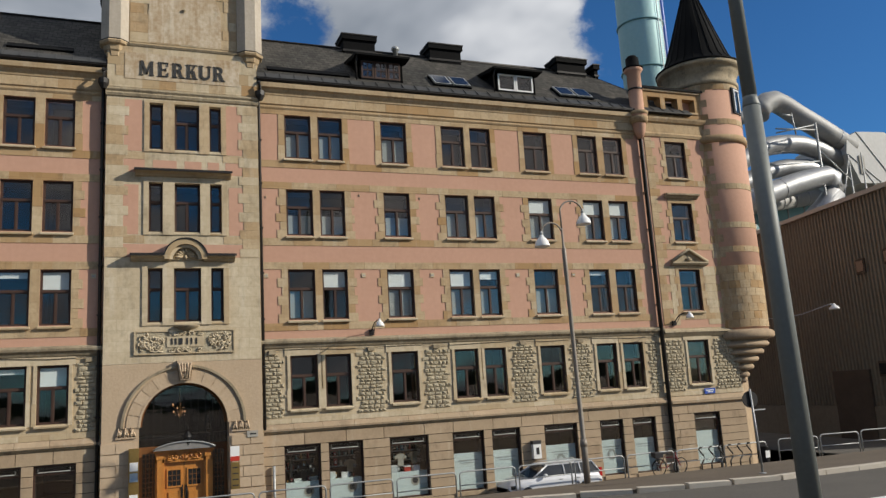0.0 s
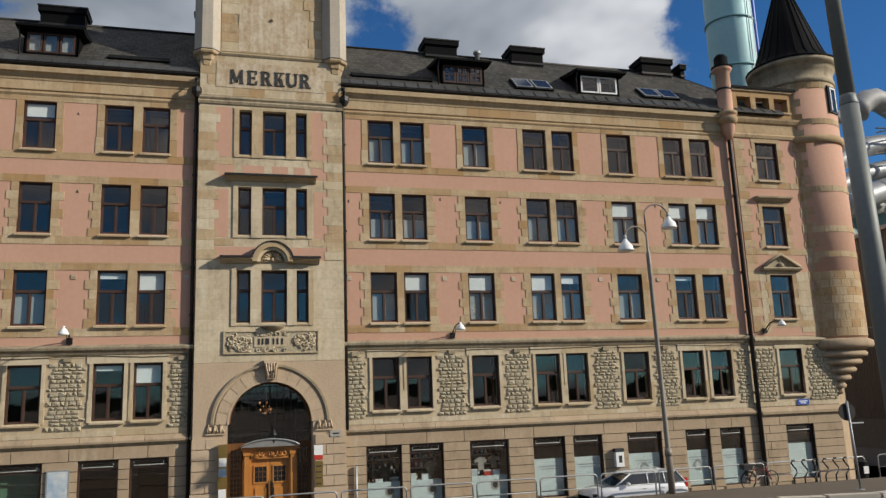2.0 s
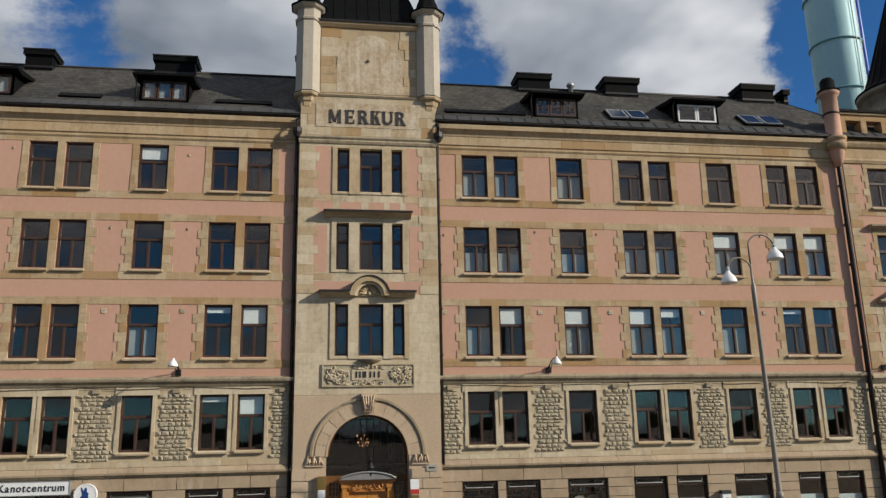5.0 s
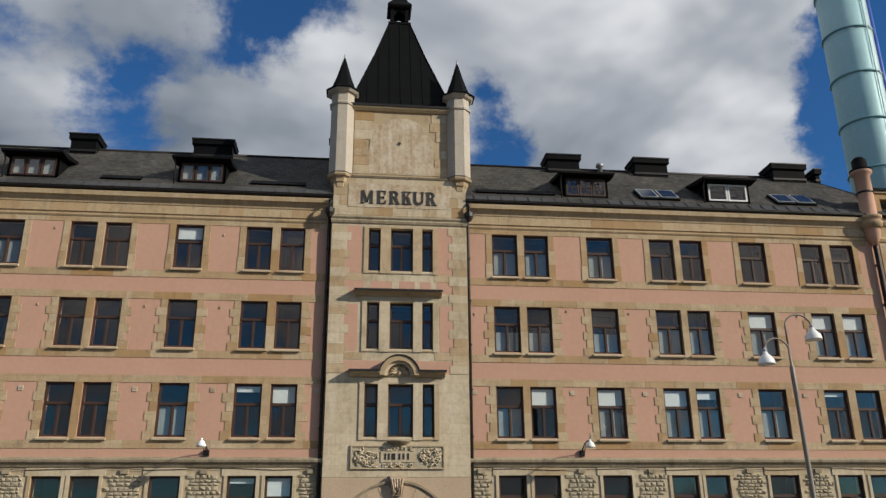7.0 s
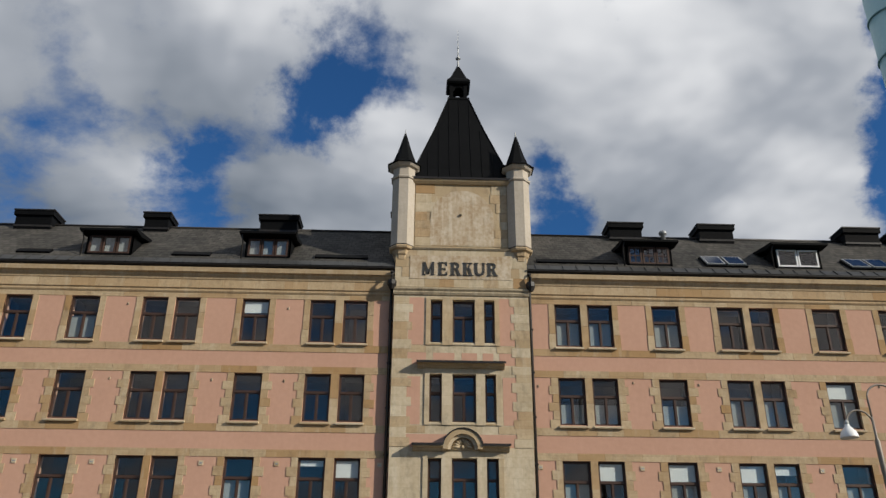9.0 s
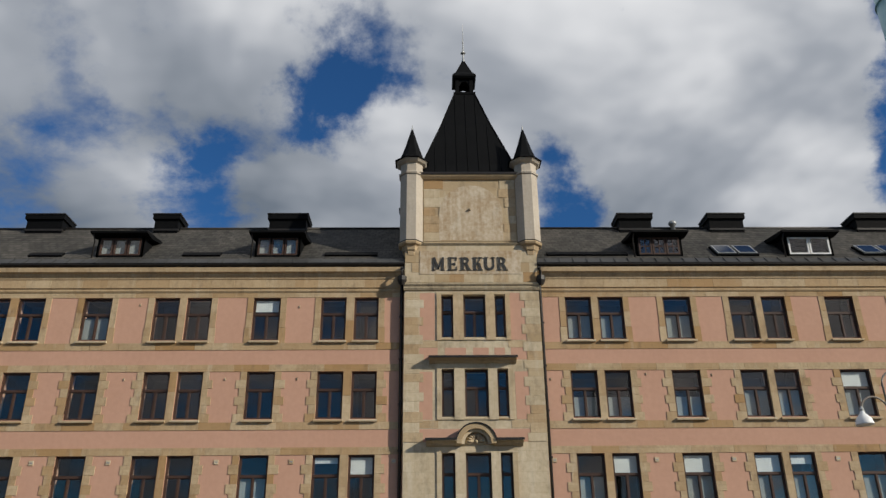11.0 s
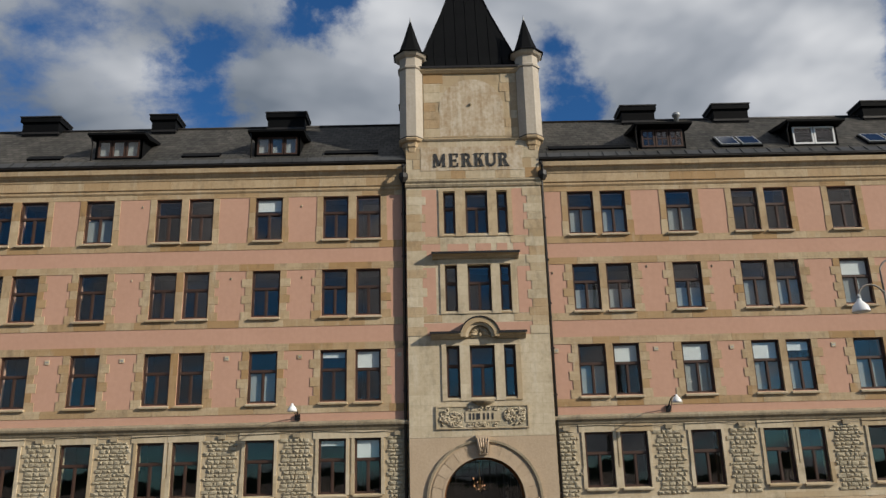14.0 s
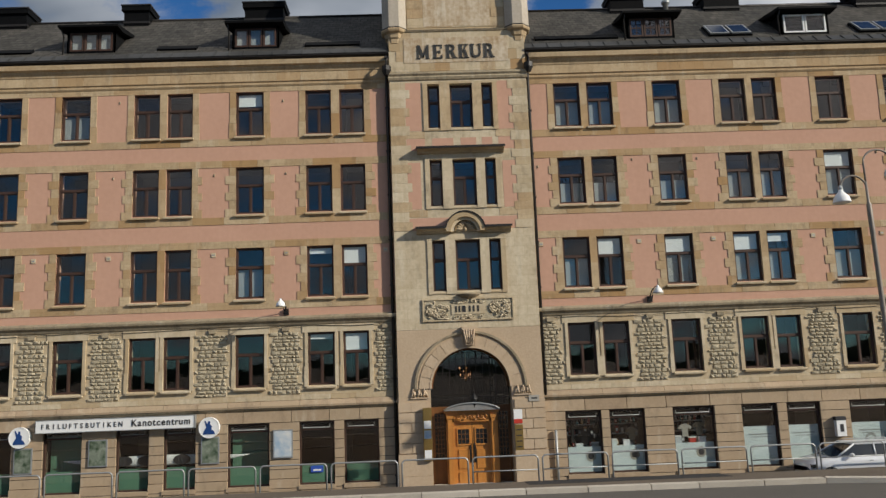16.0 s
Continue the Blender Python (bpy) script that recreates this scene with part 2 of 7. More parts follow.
def pane_glass(name, base=0.085):
    m = bpy.data.materials.new(name)
    m.use_nodes = True
    t = m.node_tree
    t.nodes.clear()
    out = t.nodes.new("ShaderNodeOutputMaterial")
    clear = t.nodes.new("ShaderNodeBsdfTransparent")
    clear.inputs[0].default_value = (0.86, 0.90, 0.90, 1)
    gloss = t.nodes.new("ShaderNodeBsdfGlossy")
    gloss.inputs["Roughness"].default_value = 0.02
    gloss.inputs["Color"].default_value = (1.0, 0.84, 0.74, 1)
    lw = t.nodes.new("ShaderNodeLayerWeight")
    lw.inputs[0].default_value = 0.5
    pw = t.nodes.new("ShaderNodeMath")
    pw.operation = "POWER"
    pw.inputs[1].default_value = 3.0
    t.links.new(lw.outputs["Facing"], pw.inputs[0])
    fr = t.nodes.new("ShaderNodeMath")
    fr.operation = "MULTIPLY_ADD"
    fr.inputs[1].default_value, fr.inputs[2].default_value = 0.8, base
    t.links.new(pw.outputs[0], fr.inputs[0])
    geo = t.nodes.new("ShaderNodeNewGeometry")
    wave = t.nodes.new("ShaderNodeTexNoise")
    wave.inputs["Scale"].default_value = 1.3
    t.links.new(geo.outputs["Position"], wave.inputs["Vector"])
    bp = t.nodes.new("ShaderNodeBump")
    bp.inputs["Strength"].default_value, bp.inputs["Distance"].default_value = 0.03, 0.05
    t.links.new(wave.outputs["Fac"], bp.inputs["Height"])
    oi = t.nodes.new("ShaderNodeObjectInfo")
    tip = t.nodes.new("ShaderNodeTexWhiteNoise")
    tip.noise_dimensions = "1D"
    t.links.new(oi.outputs["Random"], tip.inputs["W"])
    lean = t.nodes.new("ShaderNodeVectorMath")
    lean.operation = "MULTIPLY_ADD"
    lean.inputs[1].default_value, lean.inputs[2].default_value = (0.03, 0.0, 0.016), (-0.015, 0.0, -0.008)
    t.links.new(tip.outputs["Color"], lean.inputs[0])
    aim = t.nodes.new("ShaderNodeVectorMath")
    t.links.new(bp.outputs[0], aim.inputs[0])
    t.links.new(lean.outputs[0], aim.inputs[1])
    unit = t.nodes.new("ShaderNodeVectorMath")
    unit.operation = "NORMALIZE"
    t.links.new(aim.outputs[0], unit.inputs[0])
    t.links.new(unit.outputs[0], gloss.inputs["Normal"])
    mix = t.nodes.new("ShaderNodeMixShader")
    t.links.new(fr.outputs[0], mix.inputs[0])
    t.links.new(clear.outputs[0], mix.inputs[1])
    t.links.new(gloss.outputs[0], mix.inputs[2])
    t.links.new(mix.outputs[0], out.inputs[0])
    return m


def slate_material():
    m = surface("slate", (0.032, 0.033, 0.031), (0.115, 0.105, 0.09), 0.85, scale=0.5, fine=5, bump=0.0, contrast=0.4, spec=0.15)
    t = m.node_tree
    b = t.nodes["Principled BSDF"]
    co = t.nodes.new("ShaderNodeTexCoord")
    br = t.nodes.new("ShaderNodeTexBrick")
    br.inputs["Scale"].default_value = 1.0
    br.inputs["Brick Width"].default_value, br.inputs["Row Height"].default_value = 0.32, 0.24
    br.inputs["Mortar Size"].default_value = 0.014
    br.inputs["Color1"].default_value, br.inputs["Color2"].default_value = (0.55, 0.55, 0.55, 1), (1, 1, 1, 1)
    br.inputs["Mortar"].default_value = (0.25, 0.25, 0.25, 1)
    t.links.new(co.outputs["Object"], br.inputs["Vector"])
    old = b.inputs["Base Color"].links[0].from_socket
    mul = t.nodes.new("ShaderNodeMixRGB")
    mul.blend_type = "MULTIPLY"
    mul.inputs[0].default_value = 0.8
    t.links.new(old, mul.inputs[1])
    t.links.new(br.outputs["Color"], mul.inputs[2])
    t.links.new(mul.outputs[0], b.inputs["Base Color"])
    bp = t.nodes.new("ShaderNodeBump")
    bp.inputs["Strength"].default_value, bp.inputs["Distance"].default_value = 0.5, 0.02
    t.links.new(br.outputs["Fac"], bp.inputs["Height"])
    bp.invert = True
    t.links.new(bp.outputs[0], b.inputs["Normal"])
    return m


PINK = surface("pink_render", (0.47, 0.274, 0.190), (0.555, 0.332, 0.236), 0.92, scale=0.45, fine=5, bump=0.12, contrast=0.5, streak=0.35)
SAND = surface("sandstone", (0.36, 0.256, 0.143), (0.545, 0.432, 0.282), 0.9, scale=1.3, fine=9, bump=0.3, contrast=0.62, vary=0.55, streak=0.35, tint=(0.37, 0.23, 0.105), blocks=(0.74, 0.37), soot=0.42)
CREAM = surface("pale_stone", (0.425, 0.343, 0.222), (0.635, 0.548, 0.40), 0.9, scale=0.6, fine=6, bump=0.25, contrast=0.5, streak=0.5, vary=0.25, tint=(0.42, 0.315, 0.185), blocks=(0.82, 0.41), soot=0.34)
MOULD = surface("weathered_moulding", (0.22, 0.18, 0.12), (0.44, 0.36, 0.24), 0.9, scale=1.2, fine=9, bump=0.3, contrast=0.5, vary=0.4, soot=0.7)
ASHLAR = surface("brown_ashlar", (0.305, 0.222, 0.142), (0.46, 0.348, 0.232), 0.9, scale=1.2, fine=12, bump=0.35, contrast=0.6, vary=0.6, tint=(0.38, 0.29, 0.19), soot=0.35)
# backing behind the ashlar blocks: the joints' shade is put into its dark colour
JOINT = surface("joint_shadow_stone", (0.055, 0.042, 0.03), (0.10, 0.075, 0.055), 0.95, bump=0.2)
RUBBLE = surface("rock_faced_stone", (0.28, 0.235, 0.155), (0.50, 0.435, 0.31), 0.95, scale=3.5, fine=16, bump=0.8, contrast=0.5, soot=0.35)
PLASTER = surface("worn_plaster", (0.36, 0.25, 0.14), (0.58, 0.50, 0.38), 0.92, scale=1.1, fine=7, bump=0.3, contrast=0.36, streak=0.9, soot=0.22)
DRESSED = surface("dressed_pale_stone", (0.375, 0.322, 0.255), (0.49, 0.436, 0.358), 0.9, scale=0.7, fine=8, bump=0.2, contrast=0.5, streak=0.5, soot=0.15)
SLATE = slate_material()
PORTAL = surface("pale_brown_ashlar", (0.41, 0.305, 0.20), (0.53, 0.41, 0.285), 0.9, scale=0.8, fine=10, bump=0.3, contrast=0.55, vary=0.5, streak=0.3)
LEAD = surface("dark_sheet_metal", (0.003, 0.0033, 0.0036), (0.0075, 0.0078, 0.0082), 0.7, 0.0, scale=0.8, fine=6, bump=0.06, spec=0.06, streak=0.3)
GUTTER = surface("dark_gutter_metal", (0.013, 0.012, 0.011), (0.032, 0.028, 0.025), 0.5, bump=0.05)
FRAME = surface("brown_window_paint", (0.046, 0.026, 0.019), (0.082, 0.046, 0.032), 0.55, scale=2, fine=20, bump=0.05)
WHITE = surface("white_paint", (0.70, 0.70, 0.68), (0.82, 0.82, 0.80), 0.5, scale=2, fine=20, bump=0.03)
GLASS = pane_glass("window_glass")
# near-black colour that stands in for the shade of unlit spaces
DARK = surface("painted_shade_black", (0.012, 0.012, 0.013), (0.032, 0.030, 0.029), 0.9, scale=0.7, bump=0)
BLIND = surface("white_blind", (0.78, 0.80, 0.81), (0.86, 0.87, 0.87), 0.8, scale=1.0, bump=0.02)
CURTAIN = surface("pale_curtain", (0.30, 0.32, 0.32), (0.46, 0.47, 0.46), 0.9, scale=1.5, bump=0.05, streak=0.5)
OAK = surface("varnished_oak", (0.34, 0.13, 0.024), (0.56, 0.245, 0.055), 0.4, scale=1.6, fine=18, bump=0.12, streak=0.9, spec=0.5)
OAKDARK = surface("dark_oak", (0.10, 0.042, 0.014), (0.19, 0.085, 0.028), 0.5, scale=1.6, fine=18, bump=0.12, streak=0.9)
STEEL = surface("galvanised_steel", (0.27, 0.28, 0.28), (0.42, 0.43, 0.42), 0.55, 0.6, scale=3, fine=25, bump=0.05)
MAST = surface("grey_green_mast_paint", (0.145, 0.155, 0.145), (0.20, 0.21, 0.195), 0.55, 0.1, scale=1.2, fine=10, bump=0.05, streak=0.6)
ZINC = surface("dull_zinc_sheet", (0.030, 0.031, 0.031), (0.062, 0.062, 0.060), 0.6, 0.1, scale=0.9, fine=6, bump=0.06, streak=0.3)
LAMPPOST = surface("brown_grey_post_paint", (0.19, 0.165, 0.135), (0.27, 0.235, 0.195), 0.5, 0.15, scale=1.2, fine=10, bump=0.05, streak=0.6)
CANOPY = surface("grey_lead_sheet", (0.17, 0.165, 0.155), (0.30, 0.29, 0.27), 0.5, 0.1, scale=1.6, fine=8, bump=0.1, streak=0.4)
ASPHALT = surface("asphalt", (0.075, 0.069, 0.060), (0.12, 0.11, 0.094), 0.9, scale=0.6, fine=40, bump=0.3)
HOUSING = surface("pale_housing_sheet", (0.36, 0.36, 0.35), (0.47, 0.47, 0.455), 0.6, 0.05, scale=0.4, fine=3, bump=0.04, streak=0.4)
PAVING = surface("worn_pavement", (0.088, 0.070, 0.052), (0.145, 0.118, 0.088), 0.92, scale=0.5, fine=30, bump=0.3)
PATCH = surface("fresh_asphalt", (0.022, 0.022, 0.023), (0.036, 0.036, 0.036), 0.9, scale=1, fine=40, bump=0.3)
GRANITE = surface("granite_kerb", (0.38, 0.34, 0.28), (0.54, 0.49, 0.41), 0.85, scale=2, fine=30, bump=0.25, vary=0.6)
BLACK = surface("black_iron", (0.015, 0.014, 0.014), (0.03, 0.028, 0.027), 0.5, 0.3, bump=0.05)
CORR = surface("brown_corrugated_sheet", (0.125, 0.106, 0.074), (0.20, 0.172, 0.126), 0.6, 0.0, scale=0.4, fine=4, bump=0.05, streak=0.5)
CONCRETE = surface("pale_concrete", (0.30, 0.28, 0.24), (0.42, 0.40, 0.35), 0.9, scale=1, fine=12, bump=0.2)
TURQ = surface("turquoise_stack_paint", (0.30, 0.50, 0.52), (0.40, 0.60, 0.61), 0.5, 0.1, scale=0.15, fine=1.5, bump=0.02, streak=0.4)
TURQD = surface("turquoise_ring_paint", (0.13, 0.28, 0.30), (0.2, 0.36, 0.38), 0.5, 0.1, bump=0.02)
ALU = surface("aluminium_cladding", (0.26, 0.265, 0.27), (0.42, 0.425, 0.43), 0.48, 0.55, scale=0.4, fine=3, bump=0.08)
ALUW = surface("pale_cladding", (0.25, 0.25, 0.245), (0.38, 0.38, 0.37), 0.6, 0.2, scale=0.4, fine=3, bump=0.04)
GREEN = surface("green_window_film", (0.10, 0.21, 0.14), (0.14, 0.27, 0.18), 0.6, bump=0)
FILM = surface("frosted_pale_film", (0.56, 0.64, 0.64), (0.67, 0.74, 0.74), 0.6, bump=0)
NAVY = surface("navy_print", (0.012, 0.045, 0.16), (0.02, 0.065, 0.21), 0.5, bump=0)
BLUESIGN = surface("blue_enamel", (0.03, 0.08, 0.36), (0.05, 0.11, 0.42), 0.4, bump=0)
INK = surface("dark_ink", (0.02, 0.02, 0.022), (0.04, 0.04, 0.042), 0.6, bump=0)
LETTER = surface("dark_grey_letters", (0.030, 0.030, 0.030), (0.055, 0.053, 0.05), 0.55, bump=0.05)
SILVER = surface("silver_car_paint", (0.60, 0.61, 0.63), (0.68, 0.69, 0.70), 0.28, 0.15, bump=0)
TYRE = surface("tyre_rubber", (0.02, 0.02, 0.02), (0.035, 0.035, 0.035), 0.8, bump=0.1)
CARGLASS = surface("dark_car_glass", (0.01, 0.012, 0.014), (0.02, 0.022, 0.024), 0.05, bump=0, spec=0.8)
REDLAMP = surface("red_lens", (0.45, 0.02, 0.02), (0.55, 0.03, 0.03), 0.2, bump=0)
REDPAINT = surface("red_bicycle_paint", (0.22, 0.03, 0.03), (0.3, 0.05, 0.05), 0.35, bump=0)
POSTER1 = surface("landscape_poster_print", (0.035, 0.06, 0.03), (0.25, 0.28, 0.22), 0.4, scale=3.0, fine=7, bump=0, contrast=0.3)
POSTER2 = surface("pale_poster_print", (0.30, 0.40, 0.50), (0.62, 0.62, 0.58), 0.4, scale=2.0, fine=5, bump=0, contrast=0.3)
BRASS = surface("aged_brass", (0.42, 0.26, 0.08), (0.56, 0.37, 0.13), 0.35, 0.85, scale=4, fine=20, bump=0.05)
HILL = surface("distant_woods", (0.02, 0.035, 0.02), (0.05, 0.065, 0.035), 0.95, scale=0.05, fine=0.4, bump=0)
REDSIGN = surface("red_enamel", (0.42, 0.03, 0.02), (0.5, 0.05, 0.03), 0.5, bump=0)


# ---------------------------------------------------------------- mesh helpers
def box(bm, x0, x1, y0, y1, z0, z1):
    vs = [bm.verts.new((x, y, z)) for x in (x0, x1) for y in (y0, y1) for z in (z0, z1)]
    for f in ((0, 1, 3, 2), (4, 6, 7, 5), (0, 4, 5, 1), (2, 3, 7, 6), (0, 2, 6, 4), (1, 5, 7, 3)):
        bm.faces.new([vs[i] for i in f])
    return bm


def boxes(*args):
    bm = bmesh.new()
    for a in args:
        box(bm, *a)
    return bm


def lathe(bm, profile, cx=0.0, cy=0.0, seg=24, turn=0.0, caps=True, drift=None):
    """profile: (radius, z); drift: centre by z."""
    rings = []
    for r, z in profile:
        ox, oy = drift(z) if drift else (cx, cy)
        rings.append([bm.verts.new((ox + r * math.cos(turn + 2 * math.pi * i / seg), oy + r * math.sin(turn + 2 * math.pi * i / seg), z)) for i in range(seg)])
    for a, b in zip(rings, rings[1:]):
        for i in range(seg):
            f = bm.faces.new((a[i], a[(i + 1) % seg], b[(i + 1) % seg], b[i]))
            f.smooth = seg > 10
    if caps:
        bm.faces.new(list(reversed(rings[0])))
        bm.faces.new(rings[-1])
    return bm


def tube(bm, pts, r, seg=8, r2=None, closed=False):
    pts = [Vector(p) for p in pts]
    n = len(pts)
    rings = []
    for i, p in enumerate(pts):
        a = pts[(i - 1) % n] if (closed or i) else p
        b = pts[(i + 1) % n] if (closed or i < n - 1) else p
        d = (b - a).normalized()
        u = d.orthogonal() if abs(d.z) > 0.99 else d.cross(Vector((0, 0, 1))).normalized()
        if abs(d.z) > 0.99:
            u = Vector((1, 0, 0))
        v = d.cross(u).normalized()
        rr = r + ((r2 if r2 is not None else r) - r) * i / max(1, n - 1)
        rings.append([bm.verts.new(p + rr * (u * math.cos(2 * math.pi * k / seg) + v * math.sin(2 * math.pi * k / seg))) for k in range(seg)])
    pairs = list(zip(rings, rings[1:])) + ([(rings[-1], rings[0])] if closed else [])
    for a, b in pairs:
        for k in range(seg):
            f = bm.faces.new((a[k], a[(k + 1) % seg], b[(k + 1) % seg], b[k]))
            f.smooth = True
    if not closed:
        bm.faces.new(list(reversed(rings[0])))
        bm.faces.new(rings[-1])
    return bm


def prism(bm, outline, y0, y1):
    """outline in x, z; extruded along y."""
    a = [bm.verts.new((x, y0, z)) for x, z in outline]
    b = [bm.verts.new((x, y1, z)) for x, z in outline]
    n = len(a)
    bm.faces.new(a)
    bm.faces.new(list(reversed(b)))
    for i in range(n):
        bm.faces.new((a[i], b[i], b[(i + 1) % n], a[(i + 1) % n]))
    return bm


def run(bm, profile, x0, x1):
    """profile in y, z (closed); extruded along x."""
    a = [bm.verts.new((x0, y, z)) for y, z in profile]
    b = [bm.verts.new((x1, y, z)) for y, z in profile]
    n = len(a)
    bm.faces.new(a)
    bm.faces.new(list(reversed(b)))
    for i in range(n):
        bm.faces.new((a[i], b[i], b[(i + 1) % n], a[(i + 1) % n]))
    return bm


def finish(bm, name, material):
    bmesh.ops.recalc_face_normals(bm, faces=bm.faces)
    me = bpy.data.meshes.new(name)
    bm.to_mesh(me)
    bm.free()
    me.materials.append(material)
    return me


def thing(name, bm, material, label="", category="", group="", kind=""):
    ob = new(name, finish(bm, name, material) if bm else None)
    return tagged(ob, label, category, group, kind)


def part(name, bm, material, parent, label=""):
    ob = new(name, finish(bm, name, material))
    ob.parent = parent
    return tagged(ob, label)


UNIT = {}


def stone(name, material, parent, x0, x1, y0, y1, z0, z1):
    """One block: an object of its own on a shared unit mesh."""
    key = material.name
    if key not in UNIT:
        UNIT[key] = finish(boxes((-.5, .5, -.5, .5, -.5, .5)), "block", material)
    ob = new(name, UNIT[key])
    ob.parent = parent
    ob.location = ((x0 + x1) / 2, (y0 + y1) / 2, (z0 + z1) / 2)
    ob.scale = (x1 - x0, y1 - y0, z1 - z0)
    return ob


def holed_wall(bm, x0, x1, z0, z1, holes, yf, yb):
    """A wall with front at yf and back at yb and rectangular openings (x0, x1, z0, z1) right through it."""
    xs = sorted({x0, x1, *[h[0] for h in holes], *[h[1] for h in holes]})
    zs = sorted({z0, z1, *[min(max(h[2], z0), z1) for h in holes], *[min(max(h[3], z0), z1) for h in holes]})
    xs = [x for x in xs if x0 <= x <= x1]
    grid = {}

    def vert(i, j, y):
        k = (i, j, y)
        if k not in grid:
            grid[k] = bm.verts.new((xs[i], y, zs[j]))
        return grid[k]

    def solid(i, j):
        if not (0 <= i < len(xs) - 1 and 0 <= j < len(zs) - 1):
            return False
        cx, cz = (xs[i] + xs[i + 1]) / 2, (zs[j] + zs[j + 1]) / 2
        return not any(h[0] < cx < h[1] and h[2] < cz < h[3] for h in holes)

    for i in range(len(xs) - 1):
        for j in range(len(zs) - 1):
            if not solid(i, j):
                continue
            for y in (yf, yb):
                bm.faces.new((vert(i, j, y), vert(i + 1, j, y), vert(i + 1, j + 1, y), vert(i, j + 1, y)))
            for di, dj, a, b in ((-1, 0, (i, j), (i, j + 1)), (1, 0, (i + 1, j), (i + 1, j + 1)), (0, -1, (i, j), (i + 1, j)), (0, 1, (i, j + 1), (i + 1, j + 1))):
                if not solid(i + di, j + dj):
                    bm.faces.new((vert(*a, yf), vert(*b, yf), vert(*b, yb), vert(*a, yb)))
    return bm


def lettering(text, size, depth, bold=0.0):
    """Mesh of a text in the built-in font, standing in the x, z plane and facing -y; centred on x, foot at z 0."""
    cu = bpy.data.curves.new("text", "FONT")
    cu.body, cu.size, cu.extrude, cu.offset, cu.align_x = text, size, depth, bold, "CENTER"
    ob = bpy.data.objects.new("text", cu)
    scene.collection.objects.link(ob)
    me = bpy.data.meshes.new_from_object(ob.evaluated_get(bpy.context.evaluated_depsgraph_get()))
    bpy.data.objects.remove(ob)
    me.transform(Matrix.Rotation(radians(90), 4, "X"))
    return me


def letter(name, text, size, depth, material, parent, x, y, z, bold=0.0, squeeze=1.0):
    me = lettering(text, size, depth, bold)
    me.materials.clear()
    me.materials.append(material)
    ob = new(name, me)
    ob.parent = parent
    ob.location, ob.scale = (x, y, z), (squeeze, 1, 1)
    return ob


# ---------------------------------------------------------------- the long facade
RIGHT = [[(4.10, 5.24), (5.54, 6.64)], [(8.40, 9.62)], [(11.32, 12.47), (12.76, 13.82)], [(15.58, 16.85)], [(18.58, 19.68), (20.04, 21.18)], [(23.82, 25.10)]]
LEFT = [[(-6.56, -5.46), (-5.12, -4.06)], [(-9.50, -8.32)], [(-13.80, -12.70), (-12.40, -11.32)], [(-16.84, -15.62)], [(-21.15, -20.02), (-19.66, -18.50)], [(-25.10, -23.82)]]
STOREYS = {4: (14.60, 16.53), 3: (11.22, 13.22), 2: (7.66, 9.77), 1: (4.06, 6.19)}
SHOPS_R = [(3.78, 5.25), (5.57, 7.02), (8.16, 9.89), (10.99, 12.47), (12.85, 14.24), (15.45, 17.16), (18.37, 19.64), (20.16, 21.47)]
SHOPS_L = [(-6.94, -5.53), (-5.15, -3.75), (-9.79, -8.12), (-14.20, -12.89), (-12.32, -11.05), (-17.08, -15.54), (-21.5, -20.1), (-19.6, -18.3)]
BAY = 2.92
END = 26.95
FAR = -30.0
PIPE_R, PIPE_L = 22.25, -22.25
rng = random.Random(4)


def wing(side, x0, x1, groups, shops):
    holes = [(a, b, *STOREYS[s]) for s in (2, 3, 4) for g in groups for a, b in g]
    upper = thing("wall_%s_upper" % side, holed_wall(bmesh.new(), x0, x1, 6.80, 17.95, holes, 0.0, 0.5), PINK,
                  "salmon pink rendered wall with sandstone bands and window surrounds", "wall", kind="structure")
    low = [(a, b, *STOREYS[1]) for g in groups for a, b in g]
    middle = thing("wall_%s_middle" % side, holed_wall(bmesh.new(), x0, x1, 3.36, 6.79, low, 0.0, 0.5), CREAM,
                   "pale stone first floor wall with rock-faced panels between windows", "wall", kind="structure")
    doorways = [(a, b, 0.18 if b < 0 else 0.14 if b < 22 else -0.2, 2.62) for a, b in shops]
    # dark backing wall; its colour carries the shade of the joints between blocks
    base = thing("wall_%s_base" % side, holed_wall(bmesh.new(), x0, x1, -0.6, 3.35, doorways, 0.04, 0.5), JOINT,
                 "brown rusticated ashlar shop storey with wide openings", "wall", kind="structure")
    return upper, middle, base


def band(parent, x0, x1, z0, z1, proud, step, material=SAND, name="stone_block", gap=.004):
    x = x0
    while x < x1 - 0.01:
        w = min(x1 - x, step * rng.uniform(0.7, 1.3))
        if x1 - x - w < 0.25:
            w = x1 - x
        stone(name, material, parent, x + gap, x + w - gap, -proud, 0.1, z0, z1)
        x += w


